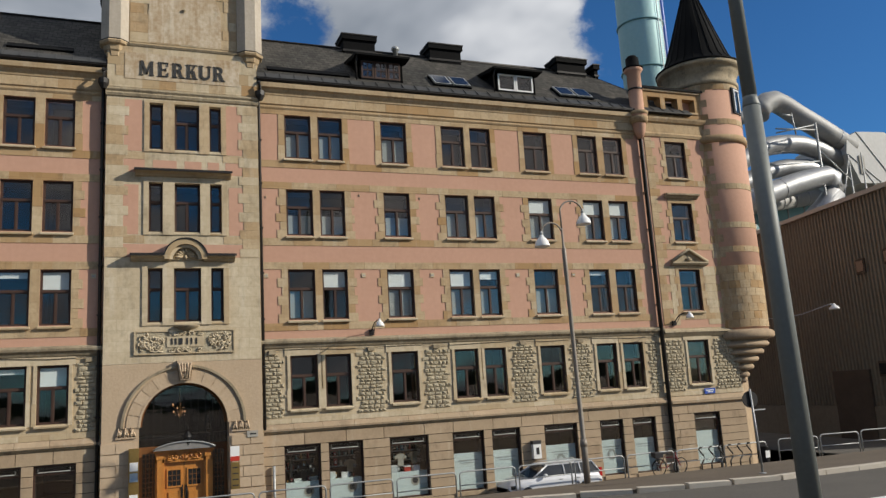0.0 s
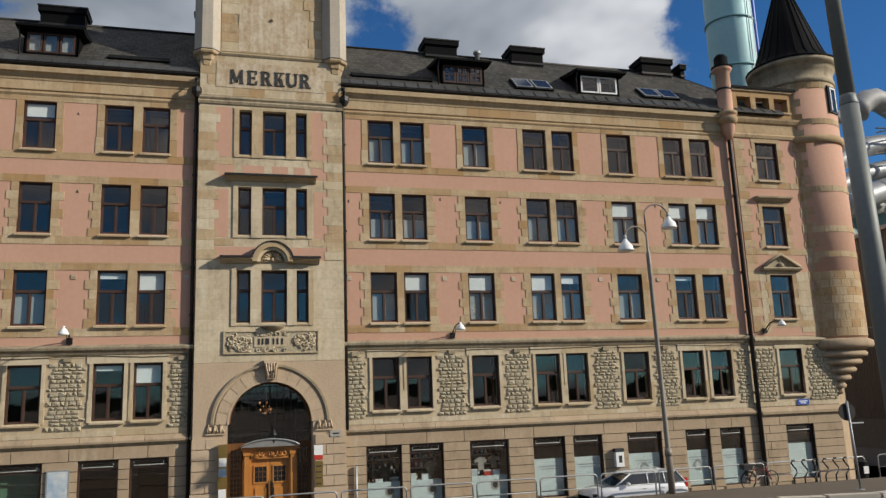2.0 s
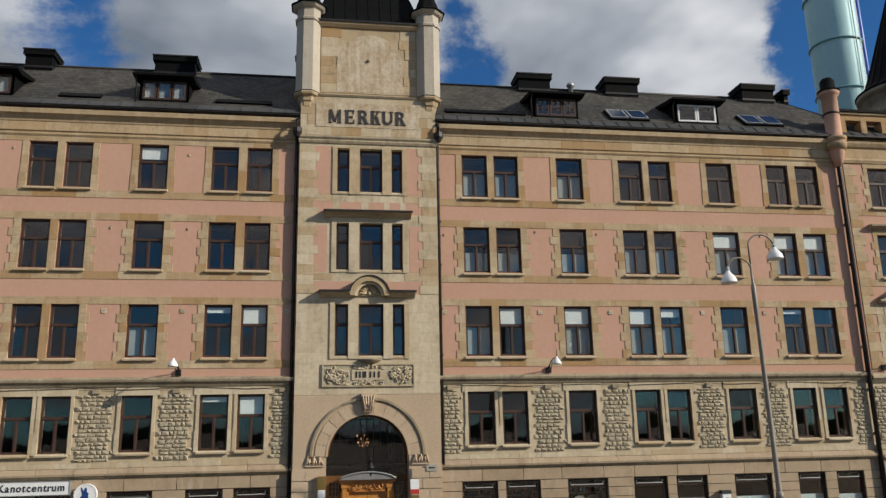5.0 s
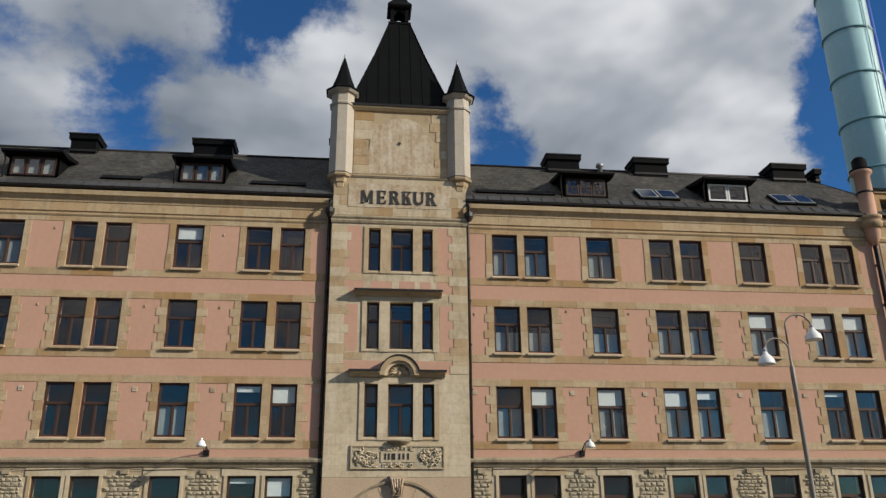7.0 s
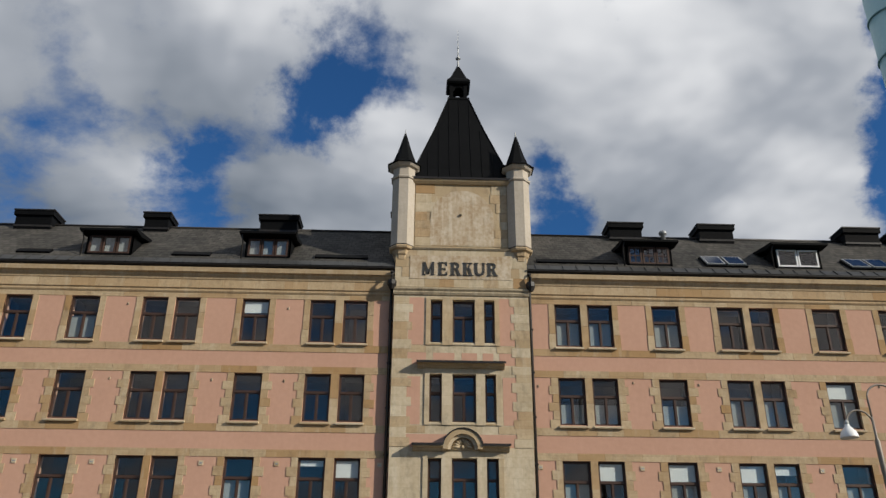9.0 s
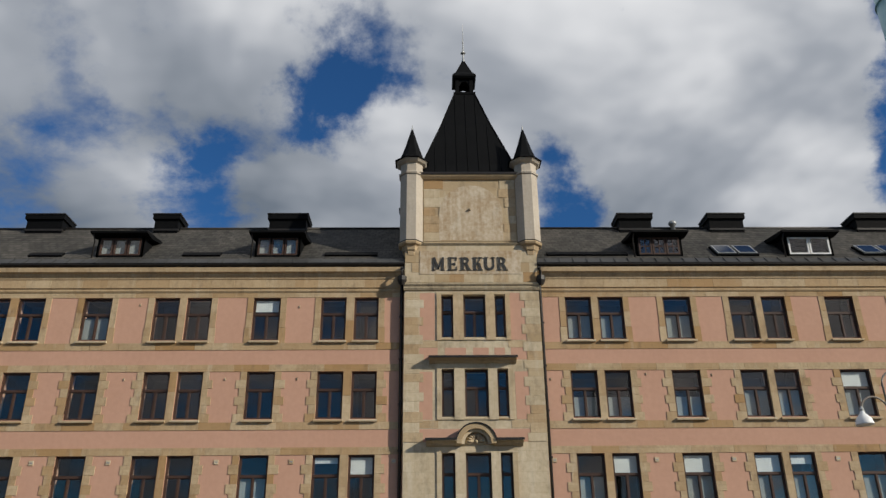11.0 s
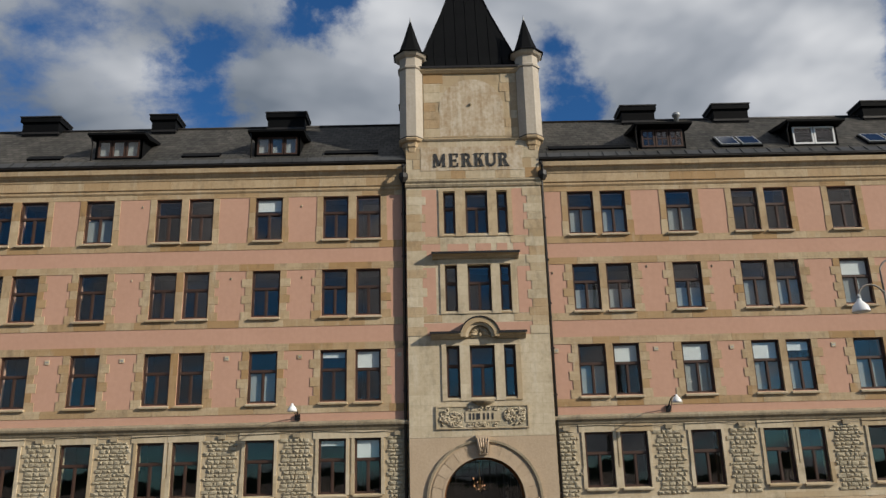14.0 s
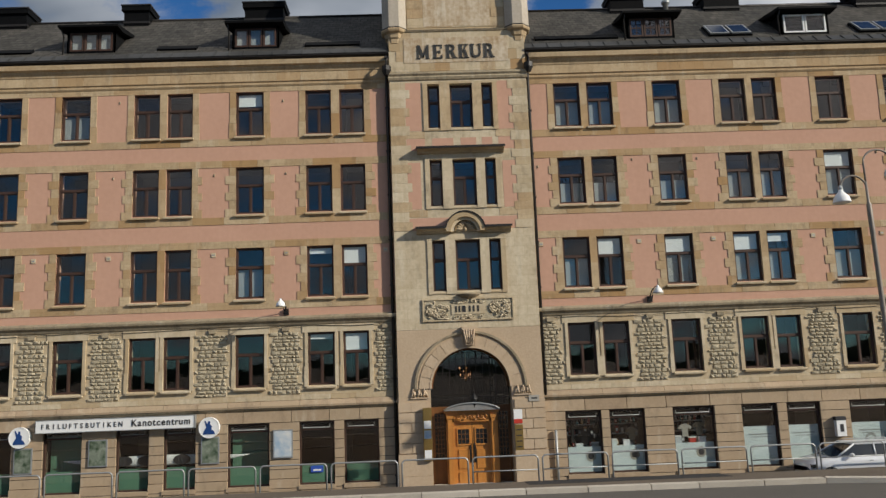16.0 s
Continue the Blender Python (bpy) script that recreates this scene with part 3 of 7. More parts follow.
def surrounds(parent, groups, x0, x1):
    """Sandstone bands and toothed window surrounds on the rendered floors."""
    for s, (z0, z1) in ((4, STOREYS[4]), (3, STOREYS[3]), (2, STOREYS[2])):
        band(parent, x0, x1, z0 - 0.44, z0 - 0.13, 0.02, 1.5)
        if s != 4:
            band(parent, x0, x1, z1 + 0.004, z1 + 0.30, 0.02, 1.5)
        else:
            band(parent, x0, x1, z1 + 0.004, z1 + 0.34, 0.018, 1.6)
        for g in groups:
            for a, b in zip(g, g[1:]):
                zm = z0 + rng.uniform(0.8, 1.2)
                stone("stone_block", SAND, parent, a[1], b[0], -0.03, 0.18, z0 - 0.13, zm)
                stone("stone_block", SAND, parent, a[1], b[0], -0.03, 0.18, zm + 0.006, z1)
            for x, d in ((g[0][0], -1), (g[-1][1], 1)):
                n = 6 if s != 4 else 3
                h = (z1 - z0 + 0.13) / n
                for k in range(n):
                    w = 0.26 if s == 4 else (0.27 if k % 2 else 0.41) + rng.uniform(-0.02, 0.03)
                    if s == 4 and k == 0:
                        w = 0.29
                    lo, hi = sorted((x, x + d * w))
                    za = z0 - 0.13 + k * h
                    stone("stone_block", SAND, parent, lo, hi, -0.022, 0.18, za + 0.004, za + h - 0.004)


def rubble(parent, x0, x1, z0, z1, seed):
    """Rock-faced coursed stones with ragged ends, joined."""
    r = random.Random(seed)
    bm = bmesh.new()
    z, k = z0, 0
    while z < z1 - 0.06:
        h = min(r.uniform(0.12, 0.20), z1 - z)
        x = x0 + (0.0 if k % 3 else -0.13) + r.uniform(-0.05, 0.05)
        end = x1 + (0.0 if (k + 1) % 3 else 0.13) + r.uniform(-0.05, 0.05)
        while x < end - 0.08:
            w = min(r.uniform(0.14, 0.36), end - x)
            g = 0.012
            xa, xb, za, zb = x + g, x + w - g, z + g, z + h - g
            back = [bm.verts.new(p) for p in ((xa, 0.02, za), (xb, 0.02, za), (xb, 0.02, zb), (xa, 0.02, zb))]
            f = 0.03
            front = [bm.verts.new((p[0] + r.uniform(-.01, .01), -r.uniform(0.03, 0.048), p[1] + r.uniform(-.01, .01))) for p in ((xa + f * .4, za + f * .4), (xb - f * .4, za + f * .4), (xb - f * .4, zb - f * .3), (xa + f * .4, zb - f * .3))]
            mid = bm.verts.new((r.uniform(xa + .3 * w, xb - .3 * w), -r.uniform(0.045, 0.085), za + (zb - za) * r.uniform(.35, .65)))
            for i in range(4):
                j = (i + 1) % 4
                bm.faces.new((back[i], back[j], front[j], front[i]))
                bm.faces.new((front[i], front[j], mid))
            x += w
        z += h
        k += 1
    p = part("rubble_panel", bm, RUBBLE, parent, "coursed rock-faced grey-brown stones")
    p["kind"] = "stuff"


def first_floor(parent, groups, x0, x1):
    z0, z1 = STOREYS[1]
    edges = []
    for g in groups:
        edges += [g[0][0] - 0.34, g[-1][1] + 0.34]
        for a, b in g:
            # lintel and chamfered jambs
            stone("lintel", CREAM, parent, a - 0.22, b + 0.22 if (a, b) == g[-1] else b + 0.12, -0.035, 0.1, z1 + 0.003, z1 + 0.30)
            for x, d in ((a, -1), (b, 1)):
                lo, hi = sorted((x, x + d * 0.15))
                stone("jamb_stone", CREAM, parent, lo, hi, -0.05, 0.18, z0 - 0.05, z0 + 0.75)
                stone("jamb_stone", CREAM, parent, lo if d > 0 else lo + 0.03, hi if d < 0 else hi - 0.03, -0.045, 0.18, z0 + 0.754, z1)
    xs = [x0 + 0.08, *[e for e in sorted(edges) if x0 < e < x1], x1 - 0.08]
    spans = [(a, b) for a, b in zip(xs[0::2], xs[1::2])]
    for k, (a, b) in enumerate(spans):
        if PIPE_R > a and PIPE_R < b and b - a > 1.2:
            rubble(parent, a, PIPE_R - 0.25, 3.72, 6.25, 50 + k)
            rubble(parent, PIPE_R + 0.25, b, 3.72, 6.25, 80 + k)
        elif b - a > 0.25:
            rubble(parent, a, b, 3.72, 6.25, 10 + k)
            if b - a < 2:
                stone("putlog_block", MOULD, parent, (a + b) / 2 - 0.14, (a + b) / 2 + 0.14, -0.10, 0.05, 6.27, 6.43)
    band(parent, x0, x1, 3.50, 3.70, 0.03, 1.3, CREAM, "plinth_stone")


def ashlar(parent, shops, x0, x1):
    """Rusticated blocks between the shop openings, with recessed joints."""
    cuts = sorted(shops)
    piers, x = [], x0
    for a, b in cuts:
        if a > x:
            piers.append((x, a))
        x = b
    piers.append((x, x1))
    for a, b in piers:
        z, k = -0.3, 0
        while z < 2.6:
            h = 0.365
            top = min(z + h, 2.62)
            n = max(1, round((b - a) / 1.15))
            xs = [a + (b - a) * i / n for i in range(n + 1)]
            if n > 1 and k % 2:
                xs = [a] + [v + 0.22 for v in xs[1:-1]] + [b]
            if z < 0.3:
                proud = 0.09
            else:
                proud = 0.035
            for u, v in zip(xs, xs[1:]):
                stone("ashlar_block", ASHLAR, parent, u + (0.013 if u > a else -.0), v - (0.013 if v < b else 0), -proud, 0.3, z + 0.026, top)
            z, k = z + h, k + 1
    band(parent, x0, x1, 2.645, 3.10, 0.035, 1.5, ASHLAR, "lintel_block", .012)


def storey_bands(side, x0, x1):
    bm = bmesh.new()
    run(bm, [(0.0, 6.50), (-0.05, 6.52), (-0.10, 6.62), (-0.19, 6.70), (-0.21, 6.78), (-0.19, 6.83), (0.0, 6.90)], x0, x1)
    thing("string_course_%s" % side, bm, MOULD, "weathered moulded stone string course along the facade", "string course", kind="structure")
    sill = thing("base_moulding_%s" % side, run(bmesh.new(), [(0.0, 3.10), (-0.06, 3.12), (-0.13, 3.20), (0.0, 3.22)], x0, x1), MOULD,
                 "moulded brown stone ledge over the shop storey", "ledge", kind="structure")
    x = x0
    mat = ASHLAR
    while x < x1 - 0.01:
        w = min(x1 - x, rng.uniform(1.1, 1.7))
        bm = run(bmesh.new(), [(0.0, 3.22), (-0.17, 3.22), (-0.18, 3.30), (-0.08, 3.47), (0.0, 3.49)], x + 0.006, x + w - 0.006)
        part("ledge_stone", bm, mat, sill)
        x += w
    corn = thing("cornice_%s" % side, run(bmesh.new(), [(0.1, 17.36), (-0.05, 17.38), (-0.07, 17.46), (-0.13, 17.54), (-0.17, 17.61), (-0.27, 17.66), (-0.29, 17.86), (0.1, 17.90)], x0, x1), SAND,
                 "projecting weathered stone eaves cornice", "cornice", kind="structure")
    part("frieze_moulding", run(bmesh.new(), [(0.1, 16.74), (-0.03, 16.75), (-0.07, 16.82), (-0.07, 16.86), (-0.04, 16.88), (-0.04, 16.92), (-0.09, 16.97), (0.1, 17.0)], x0, x1), SAND, corn)
    band(corn, x0, x1, 16.985, 17.37, 0.03, 1.2, SAND, "frieze_stone")
    part("gutter", run(bmesh.new(), [(-0.20, 17.91), (-0.31, 17.91), (-0.38, 17.96), (-0.38, 18.04), (-0.35, 18.04), (-0.31, 17.94), (-0.20, 17.94)], x0, x1), GUTTER, corn, "dark sheet metal eaves gutter")


def window_proto(w, h, narrow=False):
    """A painted casement window: transom light over two casements; front at y 0, foot at z 0, centred on x."""
    f, x = 0.06, w / 2
    ob = thing("window_1", boxes((-x, -x + f, 0, .1, 0, h), (x - f, x, 0, .1, 0, h), (-x + f, x - f, 0, .1, 0, f), (-x + f, x - f, 0, .1, h - f, h)), FRAME,
               "brown painted casement window with stone sill", "window", "facade windows", "structure")
    zt = h * 0.61
    part("transom", boxes((-x + f, x - f, -.015, .09, zt - .04, zt + .04)), FRAME, ob)
    if not narrow:
        part("mullion", boxes((-.032, .032, -.01, .09, f, zt - .04)), FRAME, ob)
    cells = [(-x + f, x - f, zt + .04, h - f)]
    cells += [(-x + f, x - f, f, zt - .04)] if narrow else [(-x + f, -.032, f, zt - .04), (.032, x - f, f, zt - .04)]
    for a, b, c, d in cells:
        s = 0.03
        sash = part("sash", boxes((a, a + s, .02, .07, c, d), (b - s, b, .02, .07, c, d), (a + s, b - s, .02, .07, c, c + s), (a + s, b - s, .02, .07, d - s, d)), FRAME, ob)
        p = part("pane", boxes((a + s - .005, b - s + .005, .042, .050, c + s - .005, d - s + .005)), GLASS, sash)
        p.visible_shadow = False
    part("sill", run(bmesh.new(), [(0.02, -.13), (-.23, -.13), (-.24, -.07), (-.22, -.055), (0.02, 0.0)], -x - .05, x + .05), CREAM, ob, "weathered stone sill")
    return ob


PROTO = {}


def put_window(a, b, z0, z1, y=0.10, narrow=False, label=""):
    key = (round(b - a, 2), round(z1 - z0, 2), narrow)
    m = pose((a + b) / 2, y, z0)
    if key not in PROTO:
        PROTO[key] = ob = window_proto(b - a, z1 - z0, narrow)
        ob.matrix_basis = m
    else:
        ob = copy_thing(PROTO[key], m)
    return tagged(ob, label)


def blind(a, b, z0, z1, material=BLIND, name="roller_blind", label="white roller blind half drawn behind the glass", y=0.18):
    ob = thing(name, boxes((a, b, y, y + 0.012, z0, z1)), material, label, "blind" if name == "roller_blind" else "curtain", "window blinds")
    part("bottom_bar", boxes((a, b, y - .01, y + .02, z0 - .02, z0)), material, ob)
    return ob


right = wing("right", BAY + 0.01, END, RIGHT, SHOPS_R + [(23.73, 25.29)])
left = wing("left", FAR, -BAY - 0.01, LEFT, SHOPS_L)
storey_bands("right", BAY + 0.01, PIPE_R + 0.2)
storey_bands("left", FAR, -BAY - 0.01)

for side_groups in (LEFT, RIGHT):
    for g in side_groups:
        for s, (z0, z1) in STOREYS.items():
            for a, b in g:
                put_window(a, b, z0, z1)
# white blinds and pale curtains as they hang
for a, b, s, part_down in ((5.54, 6.64, 2, .37), (8.40, 9.62, 2, .38), (11.32, 12.47, 2, .37), (12.76, 13.82, 2, .2), (-5.12, -4.06, 2, .36), (-6.56, -5.46, 2, .14), (-5.12, -4.06, 1, .36), (-6.56, -5.46, 1, .12),
                           (15.58, 16.85, 3, .36), (18.58, 19.68, 3, .36), (20.04, 21.18, 3, .36), (-9.50, -8.32, 4, .3), (18.58, 19.68, 2, .12)):
    z0, z1 = STOREYS[s]
    blind(a + .05, b - .05, z1 - (z1 - z0) * part_down, z1 - .02)
for a, b, s, k in ((4.10, 5.24, 4, .6), (5.54, 6.64, 4, .6), (8.40, 9.62, 4, .6), (4.10, 5.24, 3, .45), (5.54, 6.64, 3, .45), (8.40, 9.62, 3, .45), (15.58, 16.85, 3, .6), (18.58, 19.68, 3, .6), (20.04, 21.18, 3, .6),
                   (4.10, 5.24, 2, .6), (8.40, 9.62, 2, .6), (11.32, 12.47, 2, .6), (12.76, 13.82, 2, .6), (15.58, 16.85, 2, .6), (-16.84, -15.62, 4, .55), (-9.50, -8.32, 2, .6), (11.32, 12.47, 3, .6), (12.76, 13.82, 3, .6)):
    z0, z1 = STOREYS[s]
    blind(a + .06, b - .06, z0 + .04, z0 + (z1 - z0) * k, CURTAIN, "net_curtain", "pale net curtain hanging behind the lower casements", 0.22)

# rooms behind the windows: floors and back walls, coloured near black in place of shade
rooms = thing("interior_wall", boxes((FAR + .2, END - .3, 3.0, 3.1, -.4, 17.6)), DARK, "near-black room walls standing in for shade behind the windows", "wall", kind="structure")
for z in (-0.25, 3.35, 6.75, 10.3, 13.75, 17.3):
    thing("floor", boxes((FAR + .2, END - .35, 0.51, 2.99, z - .12, z)), DARK, "near-black floor slab with shade in its colour behind the windows", "floor", kind="structure")
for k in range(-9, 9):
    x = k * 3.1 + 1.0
    thing("partition_wall", boxes((x, x + .1, 0.52, 2.98, -.2, 17.1)), DARK, "near-black partition wall with shade in its colour between rooms", "wall", kind="structure")

# ---------------------------------------------------------------- central bay and tower
def arch_points(r, n=28, cz=3.73):
    return [(r * math.cos(math.pi * i / n), cz + r * math.sin(math.pi * i / n)) for i in range(n + 1)]


def ring(bm, r0, r1, y0, y1, cz=3.73, a0=0.0, a1=math.pi, n=28):
    rows = []
    for i in range(n + 1):
        a = a0 + (a1 - a0) * i / n
        c, s = math.cos(a), math.sin(a)
        rows.append([bm.verts.new((r * c, y, cz + r * s)) for r, y in ((r0, y0), (r1, y0), (r1, y1), (r0, y1))])
    for p, q in zip(rows, rows[1:]):
        for k in range(4):
            bm.faces.new((p[k], p[(k + 1) % 4], q[(k + 1) % 4], q[k]))
    bm.faces.new(rows[0])
    bm.faces.new(list(reversed(rows[-1])))
    return bm


YB = -0.30
def bay_lower():
    bm = bmesh.new()
    R, Z0, ZT, CZ = 1.63, -0.6, 6.10, 3.73
    angles = sorted([math.pi * i / 28 for i in range(29)] + [math.atan2(ZT - CZ, BAY), math.pi - math.atan2(ZT - CZ, BAY)])
    inner = [(R, Z0)] + [(R * math.cos(a), CZ + R * math.sin(a)) for a in angles] + [(-R, Z0)]
    outer = [(BAY, Z0)]
    for a in angles:
        c, s = math.cos(a), math.sin(a)
        k = min(BAY / abs(c) if abs(c) > 1e-6 else 1e9, (ZT - CZ) / s if s > 1e-6 else 1e9)
        outer.append((k * c, CZ + k * s))
    outer.append((-BAY, Z0))
    vi = [[bm.verts.new((x, y, z)) for x, z in inner] for y in (YB, 0.55)]
    vo = [[bm.verts.new((x, y, z)) for x, z in outer] for y in (YB, 0.55)]
    n = len(inner)
    for i in range(n - 1):
        bm.faces.new((vi[0][i], vi[0][i + 1], vo[0][i + 1], vo[0][i]))
        bm.faces.new((vi[1][i], vo[1][i], vo[1][i + 1], vi[1][i + 1]))
        bm.faces.new((vi[0][i], vi[1][i], vi[1][i + 1], vi[0][i + 1]))
        bm.faces.new((vo[0][i], vo[0][i + 1], vo[1][i + 1], vo[1][i]))
    bay = thing("wall_bay_lower", bm, PORTAL, "pale brown ashlar portal wall with a wide round arch", "wall", kind="structure")
    # voussoirs of the arch
    for i in range(13):
        a0, a1 = math.pi * i / 13 + .006, math.pi * (i + 1) / 13 - .006
        part("voussoir", ring(bmesh.new(), 1.63, 2.08, YB - .03, YB + .2, CZ, a0, a1, 3), PORTAL, bay)
    part("hood_mould", ring(bmesh.new(), 2.18, 2.27, YB - .09, YB + .02), MOULD, bay)
    part("inner_roll", ring(bmesh.new(), 1.58, 1.66, YB - .045, YB + .05), PORTAL, bay)
    # keystone with carved leaves
    bm = bmesh.new()
    prism(bm, [(-.17, 5.42), (.17, 5.42), (.27, 6.06), (.31, 6.16), (-.31, 6.16), (-.27, 6.06)], YB - .2, YB)
    for k in range(5):
        x = (k - 2) * .085
        tube(bm, [(x * .7, YB - .2, 5.47), (x, YB - .25, 5.75), (x * 1.25, YB - .22, 6.05)], .035, 6, .02)
    part("keystone", bm, PORTAL, bay, "carved leaf keystone")
    for s in (-1, 1):
        bm = bmesh.new()
        box(bm, min(s * 1.72, s * 2.44), max(s * 1.72, s * 2.44), YB - .06, YB, 3.36, 3.42)
        for k in range(9):
            x = 1.78 + .075 * k
            tube(bm, [(s * x, YB - .03, 3.42), (s * (x + .03 * math.sin(k * 2.3)), YB - .07, 3.52 + .03 * (k % 2)), (s * (x + .06 * math.cos(k * 1.9)), YB - .045, 3.64 + .06 * (k % 3)), (s * (x + .09 * math.cos(k * 1.9)), YB - .01, 3.60 + .06 * (k % 3))], .042, 6, .018)
        part("carved_impost", bm, PORTAL, bay, "carved leaf impost of the arch")
        # courses on the piers
        for k in range(5):
            z = 1.22 + k * .40
            for u, v in (((1.72, 2.13), (2.15, BAY + .02)) if k % 2 else ((1.72, 2.42), (2.44, BAY + .02))):
                lo, hi = sorted((s * u, s * v))
                stone("ashlar_block", PORTAL, bay, lo, hi, YB - .05, YB + .1, z + .026, z + .395)
        lo, hi = sorted((s * 1.66, s * (BAY + .06)))
        stone("plinth_block", PORTAL, bay, lo, hi, YB - .1, YB + .1, -.5, .36)
        stone("plinth_block", PORTAL, bay, lo, hi, YB - .07, YB + .1, .37, 1.2)
    return bay


bay = bay_lower()
BAYW = {4: (-1.33, -.82, -.38, .58, .98, 1.44), 3: (-1.34, -.82, -.38, .60, .98, 1.44), 2: (-1.36, -.82, -.40, .62, 1.0, 1.48)}
bay_holes = [(xs[i], xs[i + 1], *STOREYS[s]) for s, xs in BAYW.items() for i in (0, 2, 4)]
tower_wall = thing("wall_bay_upper", holed_wall(bmesh.new(), -BAY, BAY, 6.11, 18.98, bay_holes, YB, .5), CREAM,
                   "pale stone central bay with pink rendered panels", "wall", kind="structure")
for a, b, c, d in bay_holes:
    put_window(a, b, c, d, YB + .2, narrow=(b - a) < .7, label="brown painted window of the central bay" )
# pink panels, flush joints of stone left between them
for z0, z1, xi in ((14.48, 16.62, 1.62), (13.62, 14.14, .0), (11.1, 13.1, 1.72), (10.2, 10.72, .0)):
    if xi:
        spans = ((-2.28, -xi), (xi, 2.28))
    elif z0 > 13:
        spans = ((-2.28, -1.5), (-1.2, -.3), (.0, .66), (.9, 1.35), (1.6, 2.28))
    else:
        spans = ((-2.28, 2.28),)
    for a, b in spans:
        stone("render_panel", PINK, tower_wall, a, b, YB - .006, YB + .1, z0, z1)
r5 = random.Random(9)
for s in (-1, 1):
    z, k = 10.2, 0
    while z < 16.6:
        w = 0.64 if k % 2 else .80
        lo, hi = sorted((s * (BAY + .012), s * (BAY - w + r5.uniform(-.03, .03))))
        h = r5.uniform(.34, .44)
        stone("quoin", r5.choice((SAND, CREAM, CREAM)), tower_wall, lo, hi, YB - .02, YB + .2, z + .004, min(z + h, 16.62))
        z, k = z + h, k + 1
    for zz in (14.15, 10.76):
        lo, hi = sorted((s * 1.5, s * 2.3))
        stone("stone_block", SAND, tower_wall, lo, hi, YB - .012, YB + .1, zz, zz + .3)
# stone mullions
for s, xs in BAYW.items():
    z0, z1 = STOREYS[s]
    for a, b in ((xs[1], xs[2]), (xs[3], xs[4])):
        stone("stone_mullion", SAND if s == 4 else CREAM, tower_wall, a + .0, b - .0, YB - .05, YB + .2, z0 - .13, z1)
    for lo, hi in ((xs[0] - .2, xs[0]), (xs[5], xs[5] + .2)):
        stone("stone_jamb", SAND if s == 4 else CREAM, tower_wall, lo, hi, YB - .045, YB + .2, z0 - .13, z1)
    stone("lintel", CREAM, tower_wall, xs[0] - .22, xs[5] + .22, YB - .04, YB + .2, z1 + .003, z1 + (.1 if s == 4 else .24))

# cornice over the third-floor windows
hood = thing("window_cornice", run(bmesh.new(), [(YB, 13.44), (YB - .12, 13.46), (YB - .18, 13.54), (YB - .34, 13.6), (YB - .36, 13.66), (YB, 13.71)], -1.85, 1.80), CREAM,
             "straight weathered stone cornice over bay windows", "cornice", kind="structure")
part("lead_flashing", run(bmesh.new(), [(YB, 13.715), (YB - .385, 13.665), (YB - .385, 13.61), (YB - .405, 13.61), (YB - .405, 13.70), (YB, 13.75)], -1.89, 1.84), GUTTER, hood)
# segmental pediment over the second-floor windows
bm = bmesh.new()
prof = [(YB, 10.02), (YB - .12, 10.05), (YB - .2, 10.14), (YB - .36, 10.18), (YB - .38, 10.26), (YB, 10.31)]
run(bm, prof, -1.98, -.66)
run(bm, prof, .72, 1.92)
ped = thing("pediment", bm, CREAM, "stone hood with a round arched pediment over carved shell", "pediment", kind="structure")
pm = ring(bmesh.new(), .60, .80, YB - .36, YB, 10.08, 0, math.pi, 16)
p = part("arched_hood", pm, CREAM, ped)
p.location.x = .03
p = part("lead_arch", ring(bmesh.new(), .803, .85, YB - .40, YB, 10.08, .2, math.pi - .2, 16), GUTTER, ped, "thin dark lead covering")
p.location.x = .03
for xa, xb in ((-2.02, -.76), (.82, 1.96)):
    part("lead_flashing", run(bmesh.new(), [(YB, 10.315), (YB - .40, 10.265), (YB - .40, 10.21), (YB - .42, 10.21), (YB - .42, 10.30), (YB, 10.35)], xa, xb), GUTTER, ped)
pm = ring(bmesh.new(), .48, .60, YB - .24, YB, 10.08, 0, math.pi, 16)
p = part("inner_arch", pm, CREAM, ped)
p.location.x = .03
bm = bmesh.new()
prism(bm, [(.03 + .47 * math.cos(math.pi * k / 16), 10.09 + .47 * math.sin(math.pi * k / 16)) for k in range(17)], YB - .07, YB)
r6 = random.Random(3)
for k in range(9):
    a = math.pi * (k + .5) / 9
    tube(bm, [(.03 + .12 * math.cos(a), YB - .09, 10.2 + .1 * math.sin(a)), (.03 + .28 * math.cos(a), YB - .13, 10.15 + .28 * math.sin(a)), (.03 + .42 * math.cos(a), YB - .08, 10.12 + .40 * math.sin(a))], .045, 6, .06)
lathe(bm, [(.01, 10.1), (.06, 10.14), (.08, 10.2), (.05, 10.26), (.01, 10.3)], .03, YB - .10, 10)
part("carved_shell", bm, CREAM, ped, "carved shell relief in the tympanum")


def scrolls(bm, x0, x1, z0, z1, y, n, seed):
    """Curling leaf relief."""
    r = random.Random(seed)
    for k in range(n):
        cx, cz, q, s = r.uniform(x0 + .12, x1 - .12), r.uniform(z0 + .12, z1 - .12), r.uniform(.07, .16), r.choice((-1, 1))
        a0 = r.uniform(0, 6.28)
        pts = []
        for i in range(9):
            a, rad = a0 + s * i * .62, q * (1 - i * .085)
            pts.append((min(max(cx + rad * math.cos(a), x0 + .03), x1 - .03), y - .02 - .01 * math.sin(i), min(max(cz + rad * math.sin(a), z0 + .03), z1 - .03)))
        tube(bm, pts, .032, 5, .018)


